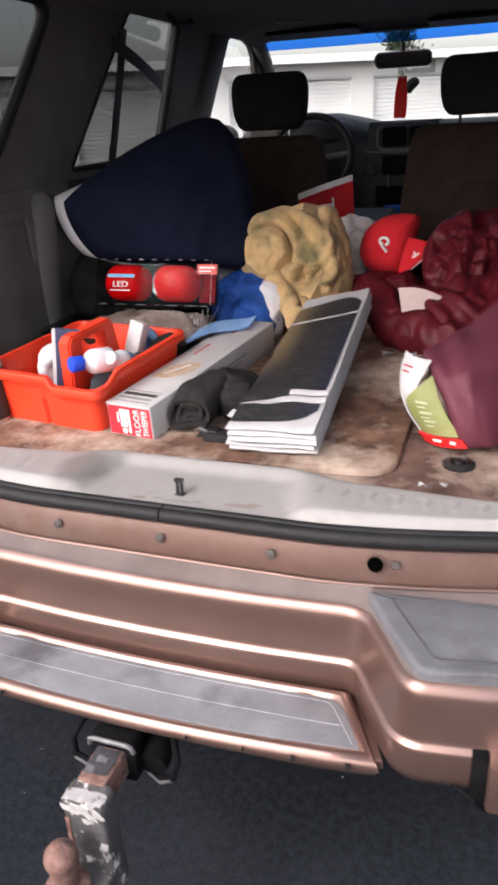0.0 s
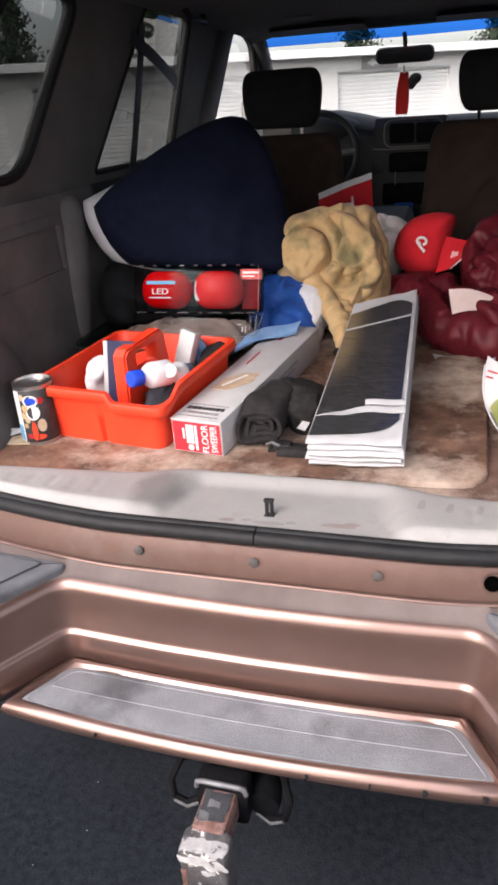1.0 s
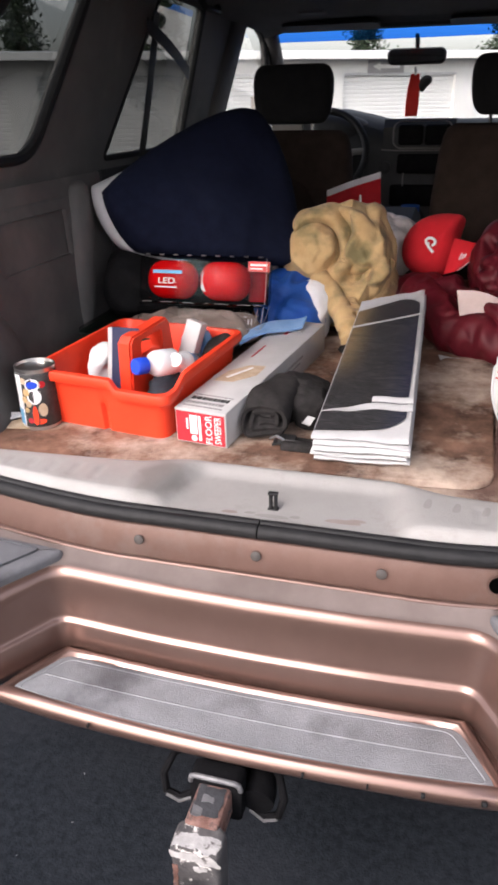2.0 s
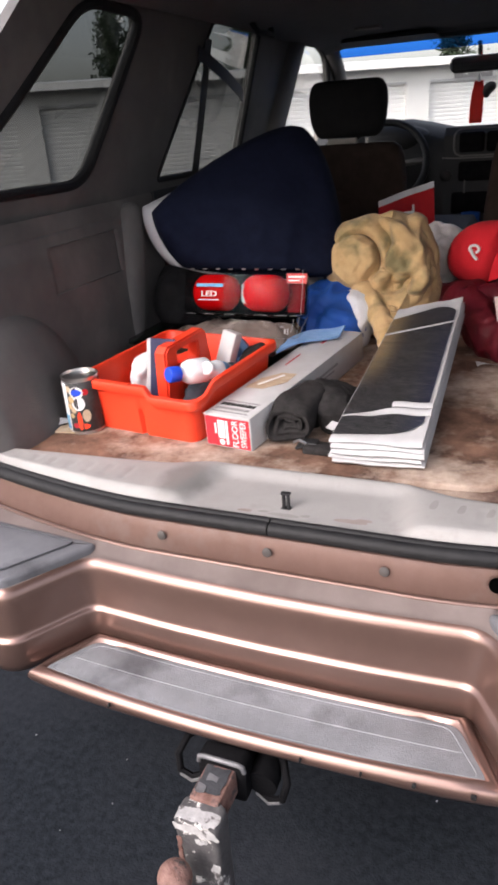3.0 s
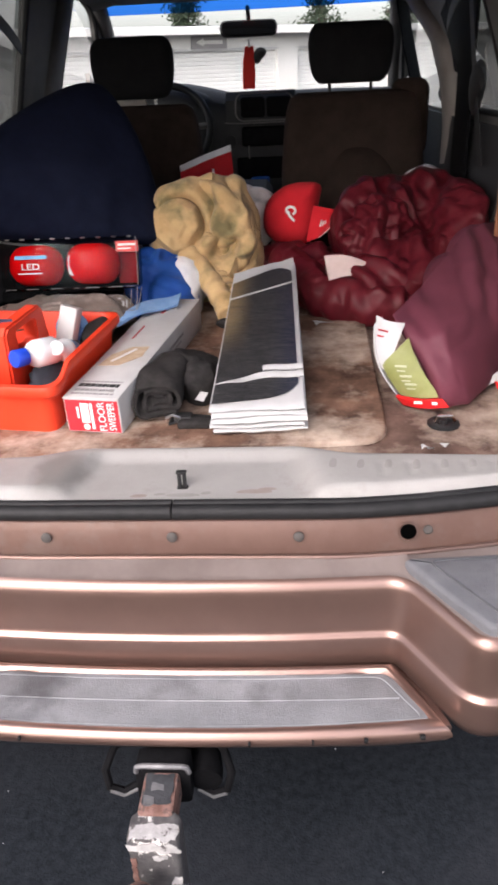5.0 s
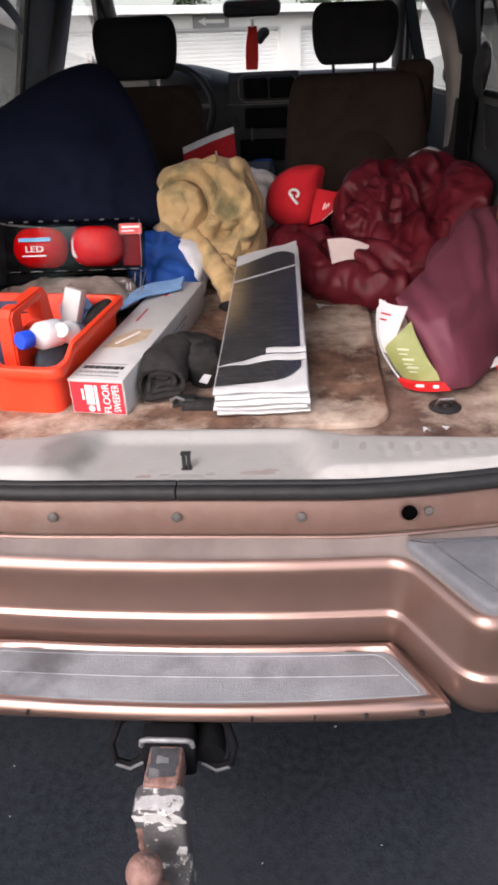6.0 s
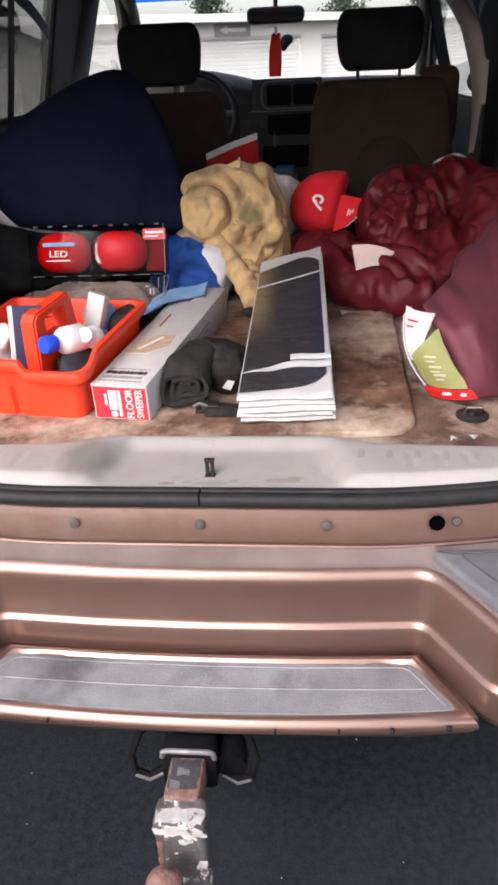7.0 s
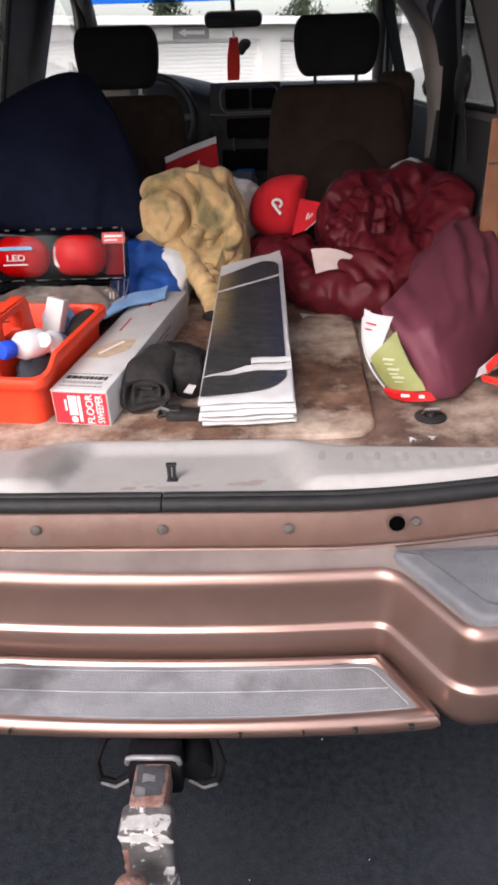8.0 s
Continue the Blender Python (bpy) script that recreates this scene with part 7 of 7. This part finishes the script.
# red cap lying on its side
def cap():
    c = thing("cap", (0.19, 1.2, 0.95), "red baseball cap with a white emblem", "cap")
    m = frame_at((0.192, 1.200, 1.008), (1, -0.10, -0.06), (0.03, 0.40, 1))
    shape = [(0.060, -0.020), (0.064, 0.050), (0.074, 0.098), (0.020, 0.100), (-0.035, 0.088), (-0.078, 0.055), (-0.097, 0.010), (-0.094, -0.040), (-0.065, -0.072), (-0.015, -0.086), (0.030, -0.080), (0.054, -0.055)]
    out = []
    for q in range(len(shape)):
        a, b, c2 = (Vector(shape[(q + d) % len(shape)]) for d in (-1, 0, 1))
        for k in range(4):
            t = k / 4
            out.append(((a + b) / 2) * (1 - t) ** 2 + b * 2 * t * (1 - t) + ((b + c2) / 2) * t * t)
    rings = []
    for i in range(13):
        a = i / 12 * math.pi / 2
        rr = math.cos(a) ** 0.6 if i < 12 else 0.02
        rings.append([m @ Vector((p.x * rr, p.y * rr, 0.085 * math.sin(a) - 0.02)) for p in out])
    part("crown", loft(rings), capred, c, smooth=60)
    # emblem: a ring with a tail, no lettering
    em2 = m @ Matrix.Translation((-0.010, -0.012, 0.0725)) @ pose(0, 0, 0, 0, 0, -10)
    bm = tube([em2 @ Vector((0.013 * math.cos(a) + 0.001, 0.010 * math.sin(a) + 0.010, 0)) for a in [radians(-60 + 330 * i / 16) for i in range(17)]], 0.0042, 6)
    tube([em2 @ Vector(p) for p in ((-0.006, 0.006, 0.0), (0.000, -0.004, 0.001), (0.012, -0.012, -0.001), (0.018, -0.016, -0.002))], 0.0040, 6, bm)
    part("emblem", bm, ink_white, c, "white emblem")
    def brim_pt(u, v, lift=0.0):
        lo = Vector((0.040, -0.080, 0.030)).lerp(Vector((0.076, -0.066, 0.036)), v)
        hi = Vector((0.054, 0.020, 0.040)).lerp(Vector((0.140, 0.008, 0.034)), v)
        return m @ (lo.lerp(hi, u) + Vector((0.006 * math.sin(u * 3.14) * v, 0, 0.010 * math.sin(u * 3.14) + lift)))
    brim = part("brim", sheet(12, 8, brim_pt, 0.004), capred, c, "red brim with a white piped edge")
    part("brim_edge", tube([brim_pt(i / 12, 1.0) for i in range(13)], 0.0024, 6), ink_white, brim)
    part("brim_line", tube([brim_pt(i / 12, 0.86, 0.003) for i in range(13)], 0.0014, 6), ink_black, brim)
    bars([(0.082, 0.085, -0.022, -0.002), (0.088, 0.091, -0.018, -0.004), (0.094, 0.0965, -0.012, 0.0)], m @ Matrix.Translation((0.0, 0.0, 0.050)) @ pose(0, 0, 0, 0, 0, -12), ink_white, brim, "sticker_bar")
    return c


cap()

# maroon coat, in a shining heap
ct = thing("coat", (0.42, 1.05, fz(1.05)), "shiny maroon nylon coat heaped on the floor", "coat")
COAT_FOLDS = (([(0.42, 1.11), (0.352, 1.075), (0.325, 1.03), (0.322, 0.975), (0.352, 0.935)], 0.030, 0.020), ([(0.39, 1.11), (0.413, 1.057), (0.406, 0.985), (0.376, 0.921)], 0.026, 0.022), ([(0.455, 1.12), (0.470, 1.05), (0.455, 0.97), (0.41, 0.90)], 0.022, 0.014),
              ([(0.466, 1.13), (0.502, 1.039), (0.515, 0.96), (0.47, 0.90)], 0.026, 0.022), ([(0.68, 1.09), (0.612, 1.004), (0.513, 0.923), (0.40, 0.88)], 0.028, 0.024), ([(0.70, 1.04), (0.596, 0.953), (0.487, 0.887), (0.403, 0.850)], 0.026, 0.020),
              ([(0.54, 1.13), (0.606, 1.054), (0.575, 0.985), (0.53, 0.94)], 0.024, 0.018), ([(0.60, 1.13), (0.66, 1.06), (0.64, 0.99)], 0.024, 0.016), ([(0.33, 1.00), (0.37, 0.985), (0.39, 0.95)], 0.016, 0.010), ([(0.335, 1.05), (0.38, 1.03), (0.40, 1.0)], 0.016, 0.010))
softened(part("coat_body", folded([((0.41, 1.15, 0.950), (0.115, 0.12, 0.120)), ((0.53, 1.24, 0.980), (0.155, 0.15, 0.125)), ((0.640, 1.10, 0.960), (0.085, 0.20, 0.125)), ((0.50, 0.98, 0.890), (0.125, 0.15, 0.10))], 0.030, (1.5, 0.028, 0.15, (0.8, -0.5, 0.3), 3), (1.45, 0.014, 0.2, (0.8, 0.3, 0.4), 4), (1.3, 0.006, 0.25, (0.3, 0.5, 0.8), 5), floor=0.780, centre=(0.50, 1.12, 0.90), base=4, pulls=COAT_FOLDS), maroon, ct, smooth=80))
softened(part("sleeve", roll([(0.150, 1.060, 0.920), (0.210, 0.960, 0.885), (0.275, 0.875, 0.852), (0.370, 0.825, 0.846), (0.470, 0.800, 0.850)], [0.050, 0.058, 0.062, 0.060, 0.045], 5, 0.020, 1.55), maroon, ct, smooth=80))
softened(part("sleeve_lining_side", folded([((0.36, 0.91, 0.880), (0.085, 0.075, 0.062)), ((0.44, 0.87, 0.875), (0.085, 0.070, 0.066))], 0.03, (1.5, 0.026, 0.2, (0.9, 0.2, 0.3), 5), (1.4, 0.010, 0.25, (0.2, 0.9, 0.5), 6), floor=0.782, base=4), maroon, ct, smooth=80))
softened(part("sleeve", folded([((0.15, 1.12, 0.880), (0.105, 0.08, 0.062)), ((0.25, 1.04, 0.880), (0.085, 0.08, 0.062))], 0.03, (1.5, 0.022, 0.25, (1, -0.4, 0), 7), (1.35, 0.010, 0.25, None, 8), floor=0.782, base=4), maroon, ct, smooth=80))
softened(part("hood_roll", folded([((0.425, 1.055, 0.985), (0.080, 0.075, 0.085)), ((0.385, 1.00, 0.945), (0.055, 0.060, 0.06))], 0.03, (1.35, 0.020, 0.2, (0.6, 0.2, 0.7), 9), (1.3, 0.008, 0.2, None, 10), base=4, pulls=COAT_FOLDS), maroon, ct, smooth=80))
part("cuff", sheet(8, 8, lambda u, v: (0.262 + 0.105 * u + 0.012 * v, 0.848 + 0.02 * u - 0.012 * v, 0.966 - 0.026 * u + 0.010 * math.sin(u * 3) - 0.060 * v + 0.022 * u * v), 0.008), lining, ct, "pale pink turned-out lining")

# plum bag over a printed sack
pb = thing("duvet_bag", (0.55, 0.55, fz(.5)), "plum cloth bag slumped over a printed sack", "bag")
UPPER = [Vector(p) for p in ((0.372, 0.368, 0.956), (0.455, 0.53, 0.972), (0.585, 0.74, 1.045), (0.705, 0.86, 1.045))]
LOWER = [Vector(p) for p in ((0.462, 0.278, 0.797), (0.520, 0.296, 0.792), (0.625, 0.455, 0.796), (0.690, 0.57, 0.802))]


def along(pts, t):
    k = min(int(t * 3), 2)
    return pts[k].lerp(pts[k + 1], t * 3 - k)


def plum_body(nu=34, nv=30):
    """A stuffed bag: a full front that slopes up and drops steeply at its foot, and a flatter back, closed at the seams."""
    bm = bmesh.new()
    for side in (1, -1):
        g = []
        for i in range(nu + 1):
            row = []
            for j in range(nv + 1):
                u, v = i / nu, j / nv
                p = along(UPPER, u).lerp(along(LOWER, u), v)
                e = min(1, (u + 0.02) / 0.25) ** 0.6 if u > 0 else 0.0
                b = math.sin(math.pi * v ** 1.35) ** 0.75 if 0 < v < 1 else 0.0
                w = e * b * (1 if u < 1 else 0)
                d = Vector((-0.10, -0.62, 0.70)) * 0.082 * w if side > 0 else Vector((0.15, 0.70, -0.20)) * 0.05 * w
                row.append(bm.verts.new(p + d))
            g.append(row)
        for i in range(nu):
            for j in range(nv):
                q = (g[i][j], g[i + 1][j], g[i + 1][j + 1], g[i][j + 1])
                bm.faces.new(q if side > 0 else q[::-1])
    bmesh.ops.remove_doubles(bm, verts=bm.verts[:], dist=1e-5)
    bmesh.ops.recalc_face_normals(bm, faces=bm.faces[:])
    bmesh.ops.smooth_vert(bm, verts=bm.verts[:], factor=0.5, use_axis_x=True, use_axis_y=True, use_axis_z=True)
    bm.verts.index_update()
    return bm


PLUM_FOLDS = (([(0.585, 1.06), (0.570, 0.99), (0.555, 0.93)], 0.022, 0.014), ([(0.63, 1.06), (0.627, 0.985), (0.615, 0.92)], 0.024, 0.016), ([(0.40, 0.915), (0.466, 0.932), (0.54, 0.945)], 0.024, 0.010), ([(0.376, 0.95), (0.436, 0.889), (0.492, 0.815)], 0.022, 0.007), ([(0.67, 1.04), (0.675, 0.97), (0.665, 0.90)], 0.022, 0.012))
softened(part("bag_body", pulled(crush(plum_body(), 1.30, 0.014, 0.45, (0.9, 0.3, 0.3), 140, 14, 0.780), PLUM_FOLDS), plum, pb, smooth=80))
FLAP = [((0.640, 0.83, 0.950), (0.075, 0.12, 0.085)), ((0.575, 0.74, 0.920), (0.08, 0.10, 0.075))]
softened(part("folded_flap", draped((0.62, 0.62), (70, 70), (0.605, 0.78, 0.90), (0.29, 0.34), FLAP, 0.02, 5, 110, 0.5, 1.10), plum, pb, smooth=80))
sk = thing("printed_sack", (0.42, 0.36, fz(.36)), "white green and red printed sack under a plum bag", "sack")
A0, A1, A2, A3 = Vector((0.344, 0.366, 0.957)), Vector((0.396, 0.343, 0.947)), Vector((0.400, 0.322, 0.794)), Vector((0.478, 0.282, 0.802))


def sack_pt(u, v):
    p = (A0 * (1 - u) + A1 * u) * (1 - v) + (A2 * (1 - u) + A3 * u) * v
    return p + Vector((-0.024, -0.018, 0.0)) * math.sin(v * math.pi) * (1 - 0.4 * u) + Vector((-0.006, -0.01, 0)) * math.sin(u * math.pi)


part("white_end", sheet(10, 10, lambda u, v: sack_pt(u * (1 - 0.8 * v), v * 0.58), 0.004), paper, sk, "white printed end")
part("green_label", sheet(10, 12, lambda u, v: sack_pt(0.96 + (0.04 - 0.86 * min(1, v * 2.2)) * (1 - u) * 1.0 - (0.0 if v * 2.2 < 1 else 0.05) * (1 - u) + 0.04 * u, 0.16 + 0.73 * v) + Vector((-0.001, -0.003, 0.001)), 0.003), greencard, sk, "olive green label")
part("red_end", sheet(10, 6, lambda u, v: sack_pt(u, 0.89 + 0.11 * v) + Vector((-0.001, -0.004, 0.0)), 0.006), redgloss, sk, "red glossy bottom seam")
part("side_fold", sheet(6, 10, lambda u, v: sack_pt(-0.02 - 0.0 * u, 0.1 + 0.8 * v) + Vector((0.02 * u, 0.05 * u, 0)), 0.003), paper, sk)
for v, n in ((0.50, 3), (0.62, 2), (0.72, 3)):
    c0, cx, cy = sack_pt(0.45, v), sack_pt(0.75, v) - sack_pt(0.45, v), sack_pt(0.45, v - 0.1) - sack_pt(0.45, v)
    bars([(0.0, 0.022, 0, 0.004), (0.004, 0.02, -0.008, -0.0055)], frame_at(c0 + Vector((-0.002, -0.009, 0.002)), cx, cy), surface("pale_olive_ink", (0.40, 0.41, 0.25), (0.46, 0.47, 0.31), 40, 0.5), sk)
bars([(-0.008, 0.008, -0.002, 0.003), (0.026, 0.036, -0.003, 0.003)], frame_at(sack_pt(0.45, 0.93) + Vector((-0.001, -0.012, 0.0)), sack_pt(0.8, 0.93) - sack_pt(0.4, 0.93), (0, 0, 1)), ink_white, sk)
bars([(0.0, 0.020, 0, 0.003), (0.0, 0.014, -0.012, -0.009)], frame_at(sack_pt(0.15, 0.12) + Vector((-0.003, -0.008, 0.0)), sack_pt(0.8, 0.12) - sack_pt(0.1, 0.12), (0, 0, 1)), card_red, sk)
part("torn_corner", sheet(6, 6, lambda u, v: (0.555 + 0.075 * u, 0.375 + 0.035 * u + 0.01 * v, fz(.38) + 0.004 + 0.030 * u * v + 0.016 * u), 0.004), paper, sk, "white torn corner")
rs = thing("red_strap", (0.63, 0.36, fz(.36)), "bright red webbing strap beside the sack", "strap")
part("webbing", sheet(12, 3, lambda u, v: (0.592 + 0.098 * u, 0.352 + 0.105 * u + 0.022 * v, fz(.4) + 0.030 + 0.022 * u + 0.008 * math.sin(4 * u) + 0.010 * v), 0.003), keyred, rs)
part("strap_end", sheet(12, 3, lambda u, v: (0.578 + 0.075 * u, 0.335 - 0.075 * u + 0.018 * v, fz(.3) + 0.026 - 0.014 * u + 0.006 * math.sin(5 * u) + 0.006 * v), 0.003), keyred, rs)

# white paper scraps on the carpet
for x, y, r, w in ((0.260, 0.786, 20, 0.052), (0.414, 0.134, 5, 0.022), (0.445, 0.142, 50, 0.014)):
    t = thing("paper_scrap", (x, y, fz(y)), "small white paper scrap on the carpet", "scrap", "white scraps on the carpet")
    part("scrap", sheet(5, 4, lambda u, v: Vector((x, y, fz(y) + 0.006)) + Matrix.Rotation(radians(r), 3, 'Z') @ Vector((w * (u - 0.5), w * 0.5 * (v - 0.5) + 0.004 * math.sin(u * 8), 0.006 * math.sin(u * 3 + v * 2)))), paper, t)
t = thing("towel", (0.60, 1.55, 1.0), "white towel end on the passenger side", "towel")
part("towel_end", lump([((0.612, 1.49, 1.066), (0.055, 0.05, 0.026)), ((0.60, 1.53, 0.97), (0.05, 0.06, 0.10)), ((0.60, 1.54, 0.86), (0.05, 0.06, 0.08))], 0.02, ((18, 0.005),), 4), whitecotton, t)
cb = thing("cardboard_sheet", (0.665, 0.74, 0.82), "flattened brown cardboard carton standing behind the plum bag", "cardboard")
part("front_sheet", box(0.648, 0.715, 0.735, 0.742, fz(.74), 1.262, 0.002, 1), cardboard, cb)
part("back_sheet", box(0.652, 0.715, 0.744, 0.751, fz(.74), 1.235, 0.002, 1), cardboard, cb)
part("fold_line", box(0.650, 0.714, 0.7335, 0.7347, 1.168, 1.172), ink_black, cb)

# red key holder on the mirror
k = thing("key_holder", (-0.012, 2.80, 1.32), "red strap with keys hung from the mirror", "key holder")
part("strap", loft([[(-0.012 + dx + w * a, 2.795 + b, z) for a, b in ((-1, -0.004), (1, -0.004), (1, 0.004), (-1, 0.004))] for z, w, dx in ((1.505, 0.019, 0.004), (1.49, 0.021, 0.003), (1.44, 0.028, 0.0), (1.38, 0.030, -0.002), (1.335, 0.028, -0.004), (1.328, 0.026, -0.004))]), keyred, k, smooth=30)
part("white_loop", tube([(-0.01, 2.80, 1.53), (-0.006, 2.795, 1.515), (-0.008, 2.795, 1.50)], 0.007, 8), ink_white, k)
part("white_string", tube([(-0.03, 2.795, 1.335), (-0.022, 2.79, 1.29), (-0.012, 2.79, 1.268), (0.0, 2.79, 1.29), (0.006, 2.795, 1.335)], 0.003, 6), ink_white, k)
part("fob", lump([((0.048, 2.795, 1.478), (0.022, 0.012, 0.018)), ((0.026, 2.795, 1.452), (0.013, 0.01, 0.02))], 0.01, (), 3), blackplastic, k)
